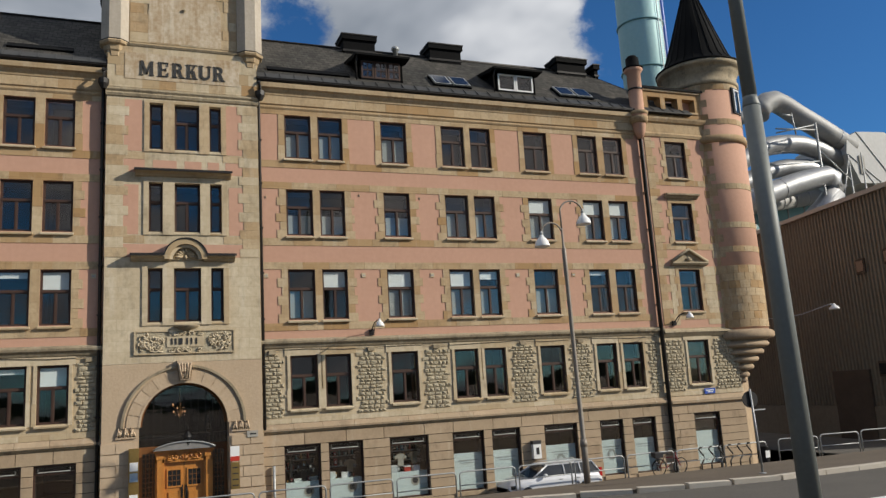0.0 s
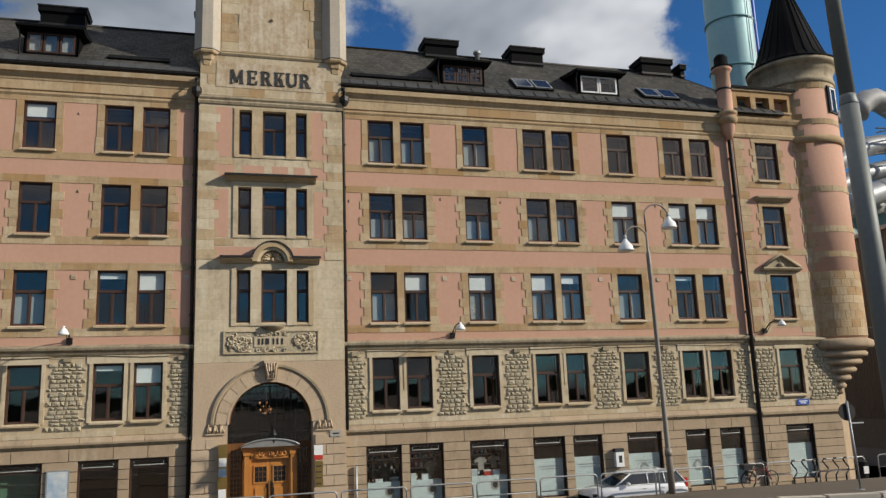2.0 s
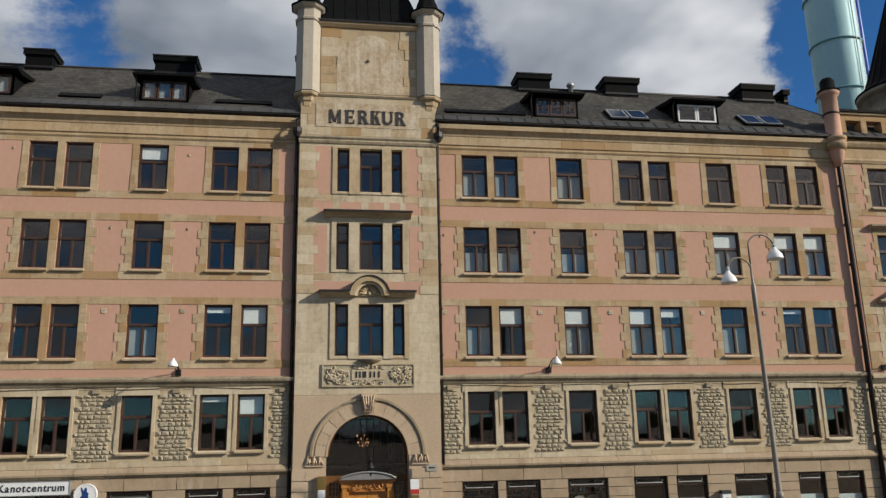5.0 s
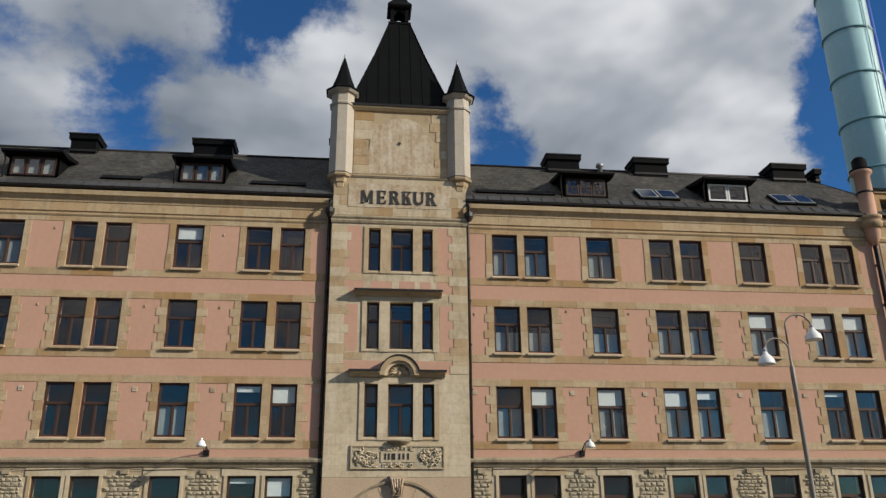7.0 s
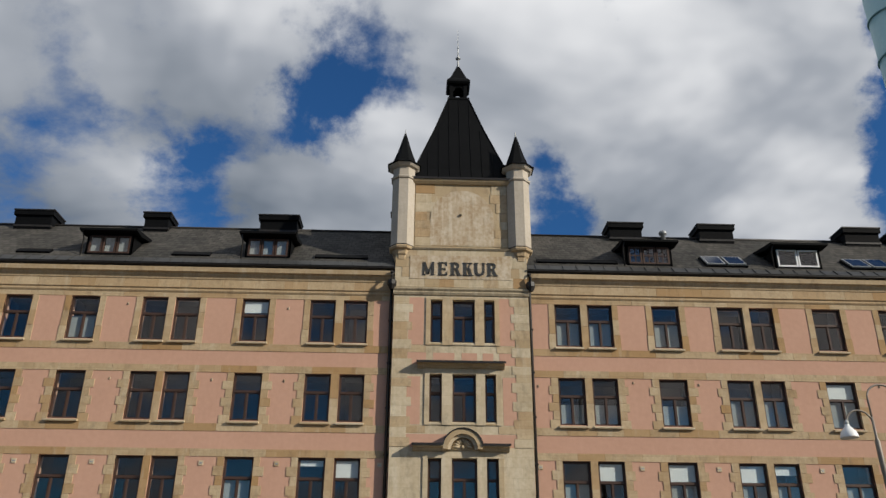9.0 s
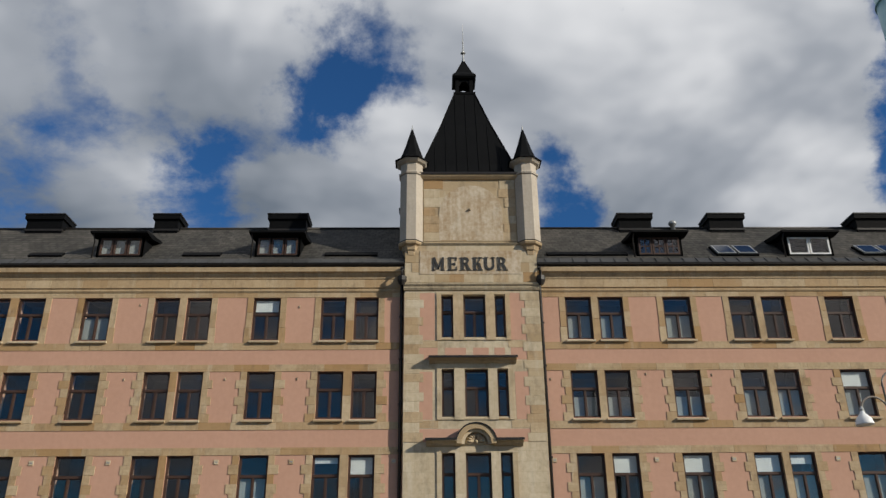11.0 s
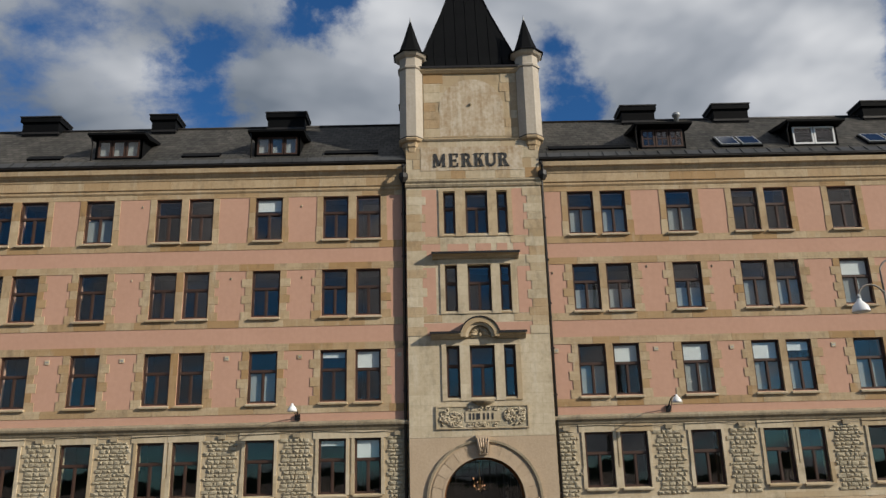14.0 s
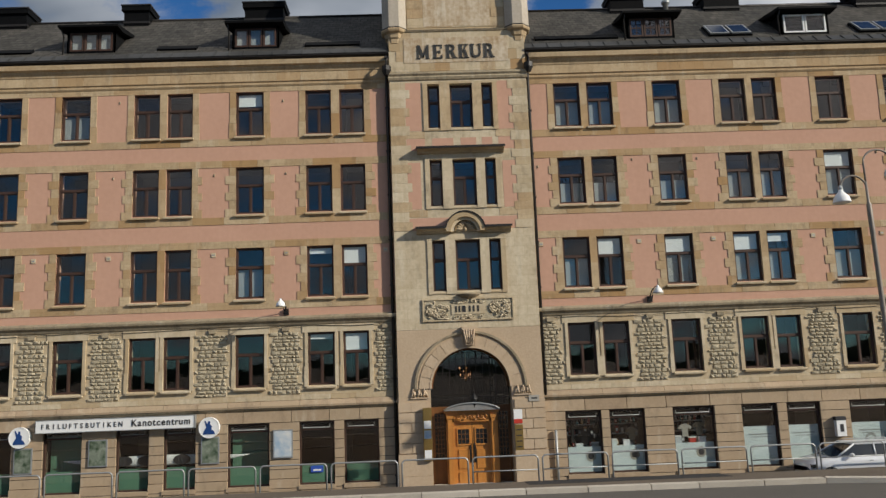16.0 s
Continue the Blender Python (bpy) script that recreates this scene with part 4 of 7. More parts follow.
relief = thing("relief_panel", boxes((-1.84, 1.88, YB - .03, YB, 6.42, 7.34)), RUBBLE, "carved stone panel with scrolling leaves round a blank cartouche", "relief panel", kind="structure")
bm = boxes((-1.84, 1.88, YB - .07, YB - .03, 7.28, 7.34), (-1.84, 1.88, YB - .07, YB - .03, 6.42, 6.47), (-1.84, -1.79, YB - .07, YB - .03, 6.47, 7.28), (1.83, 1.88, YB - .07, YB - .03, 6.47, 7.28))
part("panel_rim", bm, CREAM, relief)
bm = bmesh.new()
scrolls(bm, -1.78, -.74, 6.48, 7.28, YB - .04, 34, 5)
scrolls(bm, .78, 1.82, 6.48, 7.28, YB - .04, 34, 6)
scrolls(bm, -.74, .78, 6.46, 6.68, YB - .04, 12, 7)
scrolls(bm, -.74, .78, 7.1, 7.29, YB - .04, 12, 8)
part("leaf_scrolls", bm, CREAM, relief, "carved pale leaf scrolls")
part("cartouche", boxes((-.66, .70, YB - .06, YB - .03, 6.68, 7.10)), CREAM, relief)
bars = ((-.5, -.44), (-.36, -.30), (-.22, -.08), (.06, .12), (.22, .28), (.40, .46))
for a, b in bars:
    part("letter_bar", boxes((a, b, YB - .08, YB - .06, 6.78, 7.02)), INK, relief, "dark bar of unreadable lettering")
part("apron_carving", lathe(bmesh.new(), [(.02, 7.22), (.3, 7.34), (.5, 7.46), (.52, 7.5)], .07, YB + .12, 12), MOULD, relief)

# band and name panel above
thing("string_course_bay", run(bmesh.new(), [(YB, 16.72), (YB - .05, 16.74), (YB - .09, 16.84), (YB - .06, 16.9), (YB - .12, 16.98), (YB - .12, 17.04), (YB, 17.1)], -BAY - .05, BAY + .05), MOULD,
      "moulded stone string course under the name panel", "string course", kind="structure")
name_wall = thing("name_panel", boxes((-2.28, 2.2, YB - .03, YB, 17.5, 18.62)), PLASTER, "smooth stone panel carrying dark metal letters", "panel", kind="structure")
for k in range(9):
    for j in range(4):
        x0 = -BAY + k * .65 + (.3 if j % 2 else 0)
        x1 = min(x0 + .65, BAY)
        stone("stone_block", r5.choice((SAND, CREAM, CREAM)), tower_wall, x0 + .003, x1 - .003, YB - .014, YB + .1, 17.12 + j * .47, 17.12 + j * .47 + .462)


def roman(ch, w, h):
    """A heavy roman capital with serifs, w wide and h high, standing in x, z from (0, 0)."""
    T, N, S, y0, y1 = .10, .05, .035, -.018, .018
    bm = bmesh.new()

    def bar(x, z, x2, z2):
        box(bm, x, x2, y0, y1, z, z2)

    def slant(xa, za, xb, zb, t):
        prism(bm, [(xa, za), (xa + t, za), (xb + t, zb), (xb, zb)], y0 + .002, y1 - .002)

    def serif(x, z, r=.055):
        bar(x - r, z, x + T + r if r else x + T, z + S)

    def bow(cx, cz, r, a0, a1, t):
        rows = []
        for i in range(13):
            a = a0 + (a1 - a0) * i / 12
            rows.append([bm.verts.new((cx + q * math.cos(a), y, cz + q * math.sin(a))) for q, y in ((r - t, y0 + .001), (r, y0 + .001), (r, y1 - .001), (r - t, y1 - .001))])
        for p, q in zip(rows, rows[1:]):
            for k in range(4):
                bm.faces.new((p[k], p[(k + 1) % 4], q[(k + 1) % 4], q[k]))
        bm.faces.new(rows[0])
        bm.faces.new(rows[-1][::-1])
    if ch == "M":
        bar(.04, S, .04 + N, h)
        bar(w - T - .03, S, w - .03, h)
        slant(w / 2 - .06, .06, .03, h, .105)
        slant(w / 2 - .04, .06, w - T - .02, h, .06)
        bar(0, 0, .15, S)
        bar(w - T - .07, 0, w, S)
    elif ch == "U":
        r = (w - .06) / 2
        bar(.03, r, .03 + T, h - S)
        bar(w - .03 - N, r, w - .03, h - S)
        bow(w / 2, r, r, math.pi, 2 * math.pi, .10)
        bar(-.01, h - S, T + .07, h)
        bar(w - N - .10, h - S, w + .01, h)
    else:
        bar(.05, S, .05 + T, h - S)
        serif(.05, 0, .05)
        serif(.05, h - S, .05)
        if ch == "E":
            bar(.175, 0, w - .02, S + .01)
            bar(.175, h - S - .01, w - .03, h)
            bar(.175, h / 2 - .03, w - .10, h / 2 + .03)
            bar(w - .06, S, w - .02, .17)
            bar(w - .07, h - .16, w - .03, h - S)
            bar(w - .13, h / 2 - .07, w - .10, h / 2 + .07)
        elif ch == "R":
            bow(w * .52, h * .745, h * .255, -math.pi / 2, math.pi / 2, .085)
            bar(.14, h - .05, w * .53, h)
            bar(.14, h * .49, w * .53, h * .49 + .05)
            slant(w - .10, 0, w * .48, h * .5, .11)
            bar(w - .15, 0, w + .05, S)
        else:
            slant(.145, h * .42, w - .10, h - S, .055)
            slant(w - .11, S * .5, .21, h * .57, .105)
            bar(w - .18, 0, w + .04, S)
            bar(w - .18, h - S, w + .02, h)
    return bm


for ch, xa, xb in (("M", -1.72, -1.17), ("E", -1.02, -.60), ("R", -.47, -.04), ("K", .08, .49), ("U", .59, 1.06), ("R", 1.15, 1.58)):
    p = part("letter", roman(ch, xb - xa, .62), LETTER, name_wall)
    p.location = (xa, YB - .05, 17.67)


def tower():
    wallt = thing("wall_tower", boxes((-2.55, 2.55, -.18, 5.1, 18.9, 22.55), (-BAY, BAY, .52, 5.1, 17.0, 18.99)), CREAM, "square stone tower above the roof with a blind panel", "wall", kind="structure")
    r = random.Random(12)
    z = 19.15
    while z < 22.3:
        h, x = r.uniform(.38, .5), -2.1
        while x < 2.1:
            w = min(r.uniform(.5, .95), 2.1 - x)
            inside = abs(x + w / 2) < 1.55 and 19.3 < z < 21.9
            if not inside:
                stone("stone_block", r.choice((SAND, SAND, CREAM)), wallt, x + .004, x + w - .004, -.2, 0, z + .004, min(z + h, 22.3) - .004)
            x += w
        z += h
    # worn plaster field with round head
    pts = [(-1.45, 19.2)] + [(1.45 * math.cos(a), 20.55 + 1.45 * math.sin(a)) for a in [math.pi - math.pi * i / 16 for i in range(17)]] + [(1.45, 19.2)]
    part("plaster_field", prism(bmesh.new(), [(x + .05, z) for x, z in pts], -.206, -.1), PLASTER, wallt, "worn round-headed plaster field")
    part("boss", lathe(bmesh.new(), [(.03, 20.66), (.07, 20.72), (.03, 20.8)], 0.0, -.24, 8), MOULD, wallt)
    part("ledge", run(bmesh.new(), [(-.1, 18.86), (-.34, 18.9), (-.38, 18.98), (-.2, 19.06), (-.1, 19.06)], -2.3, 2.3), MOULD, wallt)
    part("eaves_cornice", run(bmesh.new(), [(-.1, 22.28), (-.26, 22.3), (-.36, 22.42), (-.38, 22.5), (-.1, 22.54)], -2.3, 2.3), CREAM, wallt)
    for cx, cy in ((-2.66, -.02), (2.66, -.02), (-2.66, 4.9), (2.66, 4.9)):
        t = thing("corner_turret", lathe(bmesh.new(), [(.54, 19.02), (.56, 19.06), (.56, 22.44), (.62, 22.46), (.64, 22.54), (.58, 22.58), (.55, 22.62), (.55, 23.02), (.68, 23.08), (.76, 23.16), (.78, 23.22)], cx, cy, 8, math.pi / 8), DRESSED,
                  "octagonal pale stone corner turret with pointed metal cap", "turret", "tower turrets")
        part("corbel", lathe(bmesh.new(), [(.22, 18.36), (.34, 18.42), (.36, 18.6), (.42, 18.66), (.46, 18.84), (.58, 18.9), (.62, 18.98), (.58, 19.04)], cx, cy, 8, math.pi / 8), SAND, t, "moulded sandstone corbel")
        part("base_ring", lathe(bmesh.new(), [(.58, 19.03), (.60, 19.06), (.54, 19.12)], cx, cy, 8, math.pi / 8), GUTTER, t)
        part("cap", lathe(bmesh.new(), [(.84, 23.20), (.85, 23.25), (.58, 23.42), (.36, 24.05), (.04, 25.15)], cx, cy, 8, math.pi / 8), LEAD, t, "dark sheet metal cap")
        part("finial", lathe(bmesh.new(), [(.05, 25.08), (.035, 25.22), (.01, 25.40)], cx, cy, 8), STEEL, t)
    bm = bmesh.new()
    C = 2.4
    levels = [(2.55, 22.56), (2.45, 22.75), (2.2, 23.35), (1.24, 26.2), (.52, 28.6)]
    rings = [[bm.verts.new((sx * h, C + sy * h, z)) for sx, sy in ((-1, -1), (1, -1), (1, 1), (-1, 1))] for h, z in levels]
    for a, b in zip(rings, rings[1:]):
        for i in range(4):
            bm.faces.new((a[i], a[(i + 1) % 4], b[(i + 1) % 4], b[i]))
    bm.faces.new(rings[-1])
    roof = thing("tower_roof", bm, LEAD, "steep black sheet metal pyramid roof with standing seams", "roof", kind="structure")

    def edge(z):
        for (h0, z0), (h1, z1) in zip(levels, levels[1:]):
            if z0 <= z <= z1:
                return h0 + (h1 - h0) * (z - z0) / (z1 - z0)
        return levels[-1][0]
    for k in range(-4, 5):
        x = k * .52
        pts = [(x, C - edge(z) - .012, z) for z in (22.75, 23.35, 24.5, 26.2, 27.6, 28.55) if edge(z) > abs(x)]
        if len(pts) > 1:
            part("seam", tube(bmesh.new(), pts, .018, 4), LEAD, roof)
    for sx in (-1, 1):
        part("hip", tube(bmesh.new(), [(sx * edge(z), C - edge(z), z) for z in (22.6, 22.75, 23.35, 26.2, 28.55)], .035, 5), LEAD, roof)
    part("roof_drip", boxes((-2.35, 2.35, -.42, -.36, 22.5, 22.6)), GUTTER, roof)
    # lantern
    lan = thing("roof_lantern", boxes((-.62, .62, C - .62, C + .62, 28.9, 29.02)), LEAD, "small dark metal roof lantern with spike", "roof lantern")
    for sx in (-1, 1):
        for sy in (-1, 1):
            cx, cy = sx * .40, C + sy * .40
            part("post", boxes((cx - .1, cx + .1, cy - .1, cy + .1, 29.02, 30.0)), LEAD, lan)
    for sy in (-1, 1):
        bm = ring(bmesh.new(), .26, .40, -.06, .06, 29.52, 0, math.pi, 10)
        p = part("arch", bm, LEAD, lan)
        p.location.y = C + sy * .40
        part("parapet", boxes((-.32, .32, C + sy * .4 - .05, C + sy * .4 + .05, 29.02, 29.14)), LEAD, lan)
    for sx in (-1, 1):
        bm = ring(bmesh.new(), .26, .40, -.06, .06, 29.52, 0, math.pi, 10)
        p = part("arch", bm, LEAD, lan)
        p.matrix_basis = pose(sx * .40, C, 0, 0, 0, 90)
    bm = bmesh.new()
    rs = [[bm.verts.new((sx * h, C + sy * h, z)) for sx, sy in ((-1, -1), (1, -1), (1, 1), (-1, 1))] for h, z in ((.60, 29.92), (.68, 30.02), (.66, 30.12), (.46, 30.4), (.06, 31.4))]
    for a, b in zip(rs, rs[1:]):
        for i in range(4):
            bm.faces.new((a[i], a[(i + 1) % 4], b[(i + 1) % 4], b[i]))
    bm.faces.new(rs[-1])
    bm.faces.new(list(reversed(rs[0])))
    part("lantern_roof", bm, LEAD, lan)
    part("spike", lathe(bmesh.new(), [(.10, 31.36), (.06, 31.6), (.04, 31.85), (.15, 31.93), (.15, 31.97), (.04, 32.05), (.03, 32.6), (.05, 32.63), (.03, 32.66), (.02, 33.1), (.008, 33.9)], 0, C, 8), STEEL, lan, "pale metal spike with ball")
    lan.location.z = -.36
    lan.scale = (.92, .92, 1.0)
    lan.location.y = C * .08


tower()

# ---------------------------------------------------------------- portal
DY = 0.42
door = thing("portal_screen", boxes((-1.62, 1.62, DY, DY + .12, 2.72, 2.98), (-1.62, -1.5, DY, DY + .12, -.3, 2.72), (1.5, 1.62, DY, DY + .12, -.3, 2.72)), OAKDARK, "dark oak portal screen filling the arch under leaded glass", "portal screen", kind="structure")
bm = ring(bmesh.new(), 1.52, 1.66, DY - .02, DY + .12)
part("arch_frame", bm, OAKDARK, door)
bm = bmesh.new()
for k in range(-5, 6):
    x = k * .275
    h = math.sqrt(max(.01, 1.6 ** 2 - x * x))
    box(bm, x - .016, x + .016, DY + .0, DY + .05, 2.98, 3.73 + h)
for k in range(1, 9):
    z = 2.98 + k * .272
    w = 1.6 if z < 3.73 else math.sqrt(max(.01, 1.6 ** 2 - (z - 3.73) ** 2))
    box(bm, -w, w, DY + .005, DY + .045, z - .014, z + .014)
part("leaded_bars", bm, GUTTER, door, "dark grey glazing bars")
pts = [(1.6, 2.98)] + arch_points(1.6, 20) + [(-1.6, 2.98)]
g = part("fanlight_pane", prism(bmesh.new(), pts, DY + .05, DY + .06), GLASS, door)
g.visible_shadow = False
for s in (-1, 1):
    lo, hi = sorted((s * 1.0, s * 1.5))
    part("side_panel", boxes((lo, hi, DY + .03, DY + .1, -.3, .95)), OAKDARK, door)
    g = part("side_pane", boxes((lo, hi, DY + .06, DY + .07, .95, 2.72)), GLASS, door)
    g.visible_shadow = False
    bm = bmesh.new()
    for k in range(1, 4):
        box(bm, lo + (hi - lo) * k / 4 - .012, lo + (hi - lo) * k / 4 + .012, DY + .02, DY + .06, .95, 2.72)
    for k in range(1, 10):
        box(bm, lo, hi, DY + .025, DY + .055, .95 + k * .177 - .01, .95 + k * .177 + .01)
    part("side_lattice", bm, OAKDARK, door)
# the lobby's shade is put into its near-black wall colour
thing("lobby_wall", boxes((-1.9, 1.9, 2.6, 2.7, -.3, 6.0), (-1.9, -1.8, .6, 2.6, -.3, 6.0), (1.8, 1.9, .6, 2.6, -.3, 6.0), (-1.9, 1.9, .6, 2.7, 5.9, 6.0)), DARK, "near-black entrance lobby with shade in its colour behind the portal glass", "wall", kind="structure")
# projecting oak surround, door leaves, canopy
sur = thing("door_surround", boxes((-1.22, -.84, .12, .44, -.25, 2.62), (.84, 1.22, .12, .44, -.25, 2.62), (-1.22, 1.22, .12, .44, 2.36, 2.72), (-1.28, 1.28, .04, .44, 2.72, 2.82)), OAK, "varnished oak door surround with carved frieze", "door surround", kind="structure")
sur.scale.x = .86
bm = bmesh.new()
scrolls(bm, -.8, .8, 2.4, 2.7, .12, 16, 3)
part("carved_frieze", bm, OAK, sur, "carved scroll frieze")
for s in (-1, 1):
    part("pilaster", boxes((s * 1.03 - .11, s * 1.03 + .11, .07, .12, -.2, 2.5)), OAK, sur)
    part("pilaster_cap", boxes((s * 1.03 - .16, s * 1.03 + .16, .04, .12, 2.5, 2.62)), OAK, sur)
for s in (-1, 1):
    lo, hi = sorted((s * .01, s * .84))
    leaf = thing("door_leaf", boxes((lo, hi, .26, .33, -.25, 2.36)), OAK, "varnished oak door leaf with small barred window", "door", "portal doors")
    leaf.scale.x = .86
    a, b = lo + .16, hi - .14
    part("upper_rail", boxes((a - .05, b + .05, .225, .26, 2.06, 2.12), (a - .05, b + .05, .225, .26, 1.42, 1.48), (a - .05, a, .225, .26, 1.48, 2.06), (b, b + .05, .225, .26, 1.48, 2.06)), OAK, leaf)
    part("glazed_light", boxes((a, b, .245, .262, 1.48, 2.06)), CARGLASS, leaf)
    bm = bmesh.new()
    for k in (1, 2):
        box(bm, a + (b - a) * k / 3 - .012, a + (b - a) * k / 3 + .012, .232, .25, 1.48, 2.06)
        box(bm, a, b, .234, .25, 1.48 + .58 * k / 3 - .012, 1.48 + .58 * k / 3 + .012)
    part("window_bars", bm, OAKDARK, leaf)
    part("raised_panel", boxes((a + .02, b - .02, .225, .262, .52, 1.26)), OAK, leaf)
    part("raised_panel", boxes((a + .02, b - .02, .225, .262, -.1, .36)), OAK, leaf)
    x = s * .10
    part("push_plate", boxes((x - .05, x + .05, .235, .262, .75, 1.5)), BLACK, leaf, "black push plate")
    part("door_handle", tube(bmesh.new(), [(x, .25, .9), (x, .17, .92), (x, .17, 1.34), (x, .25, 1.36)], .018, 6), BLACK, leaf)
bm = bmesh.new()
prof = []
for i in range(15):
    u = -1 + 2 * i / 14
    prof.append((u * 1.3, 2.86 + .25 * (1 - u * u) ** .8))
prism(bm, prof + [(1.3, 2.82), (-1.3, 2.82)], -.12, .42)
can = thing("door_canopy", bm, CANOPY, "curved grey lead canopy over the oak doors", "canopy")
can.scale.x = .86
part("canopy_edge", tube(bmesh.new(), [(x, -.14, z) for x, z in prof], .035, 6), STEEL, can)
lan = thing("porch_lantern", tube(bmesh.new(), [(.12, .38, 3.6), (.12, 0.0, 3.62), (.12, -.06, 3.5)], .02, 6), BLACK, "small black iron lantern hanging before the door", "lantern")
part("hood", lathe(bmesh.new(), [(.15, 3.26), (.14, 3.32), (.03, 3.48)], .12, -.06, 8), BLACK, lan)
part("glass_cage", lathe(bmesh.new(), [(.06, 2.92), (.12, 3.26)], .12, -.06, 8), CARGLASS, lan)
ch = thing("chandelier", lathe(bmesh.new(), [(.02, 4.0), (.05, 4.1), (.03, 4.6), (.02, 5.2)], -.1, 1.4, 8), BRASS, "small brass chandelier in the lobby", "chandelier")
lit = bpy.data.materials.new("lit_bulb")
lit.use_nodes = True
lit.node_tree.nodes["Principled BSDF"].inputs["Emission Color"].default_value = (1, .42, .16, 1)
lit.node_tree.nodes["Principled BSDF"].inputs["Emission Strength"].default_value = 1.3
for k in range(10):
    a = k * 1.1
    q = .26 if k % 2 else .16
    part("arm", tube(bmesh.new(), [(-.1, 1.4, 4.1), (-.1 + q * math.cos(a), 1.4 + q * math.sin(a), 4.05 + .14 * (k % 4))], .012, 5), BRASS, ch)
    part("bulb", lathe(bmesh.new(), [(.008, 4.06 + .14 * (k % 4)), (.03, 4.1 + .14 * (k % 4)), (.006, 4.15 + .14 * (k % 4))], -.1 + q * math.cos(a), 1.4 + q * math.sin(a), 6), lit, ch, "glowing warm bulb")
# lit name board of tenants and small plates on the portal
sb = thing("tenant_board", boxes((-1.98, -1.62, YB - .22, YB - .1, .95, 3.0)), BRASS, "brass-framed vertical board with tenant plates", "sign board")
part("bracket", boxes((-1.84, -1.76, YB - .1, YB, 1.9, 2.0)), BLACK, sb)
for k, m in enumerate((WHITE, BRASS, POSTER2, WHITE, BRASS)):
    part("name_plate", boxes((-1.94, -1.66, YB - .235, YB - .22, 1.05 + k * .38, 1.36 + k * .38)), m, sb)
sg = thing("wall_sign", boxes((1.66, 2.0, YB - .06, YB - .04, 2.25, 2.8)), WHITE, "white and red enamel notice by the portal", "sign")
part("red_field", boxes((1.66, 2.0, YB - .066, YB - .06, 2.25, 2.42)), REDSIGN, sg)
sg = thing("wall_sign", boxes((1.68, 2.0, YB - .06, YB - .04, 1.2, 2.2)), BRASS, "brass tenant plate by the portal", "sign")
for k in range(4):
    part("text_bar", boxes((1.73, 1.95, YB - .066, YB - .06, 1.32 + k * .22, 1.36 + k * .22)), INK, sg)
pl = thing("number_plate", boxes((2.3, 2.72, YB - .08, YB - .06, 3.1, 3.34)), CONCRETE, "small pale grey enamel plate on the portal pier", "plate")
part("text_bar", boxes((2.4, 2.64, YB - .084, YB - .08, 3.19, 3.25)), INK, pl)
step = thing("doorstep", boxes((-1.6, 1.6, -.9, .3, -.6, -.06)), GRANITE, "worn granite doorstep below the portal", "step", kind="structure")


# ---------------------------------------------------------------- roofs
RY, RZ, GY, GZ = 3.5, 21.52, -0.36, 18.0
K = (RZ - GZ) / (RY - GY)


def roof_z(y):
    return GZ + K * (y - GY)


def wing_roof(side, x0, x1, hip0, hip1):
    bm = bmesh.new()
    a = [bm.verts.new(p) for p in ((x0, GY, GZ), (x1, GY, GZ), (x1 + hip1, RY, RZ), (x0 + hip0, RY, RZ), (x0, 8.2, 17.4), (x1, 8.2, 17.4))]
    bm.faces.new((a[0], a[1], a[2], a[3]))
    bm.faces.new((a[3], a[2], a[5], a[4]))
    bm.faces.new((a[0], a[3], a[4]))
    bm.faces.new((a[1], a[5], a[2]))
    bm.faces.new((a[0], a[4], a[5], a[1]))
    # slope runs along the object's own y, so that the slates lie on it
    roof = thing("roof_%s" % side, bm, SLATE, "grey slate roof slope with dark metal eaves strip", "roof", kind="structure")
    part("ridge_cap", tube(bmesh.new(), [(x0 + hip0, RY, RZ + .02), (x1 + hip1, RY, RZ + .02)], .07, 6), GUTTER, roof)
    n = Vector((0, -K, 1)).normalized() * .03
    bm = bmesh.new()
    lo, hi = (GY - .02, roof_z(GY - .02)), (.04, roof_z(.04))
    run(bm, [(lo[0], lo[1] + .005), (lo[0], lo[1] + .035), (hi[0], hi[1] + .035), (hi[0], hi[1] + .005)], x0 + .02, x1 - .02)
    part("eaves_strip", bm, ZINC, roof, "dark sheet metal eaves strip")
    x = x0 + .4
    while x < x1 - .1:
        part("standing_seam", run(bmesh.new(), [(lo[0], lo[1] + .03), (lo[0], lo[1] + .08), (hi[0], hi[1] + .08), (hi[0], hi[1] + .03)], x - .015, x + .015), ZINC, roof)
        x += .62
    return roof


wing_roof("right", BAY + .02, 25.6, 0, -3.8)
wing_roof("left", FAR, -BAY - .02, 0, 0)


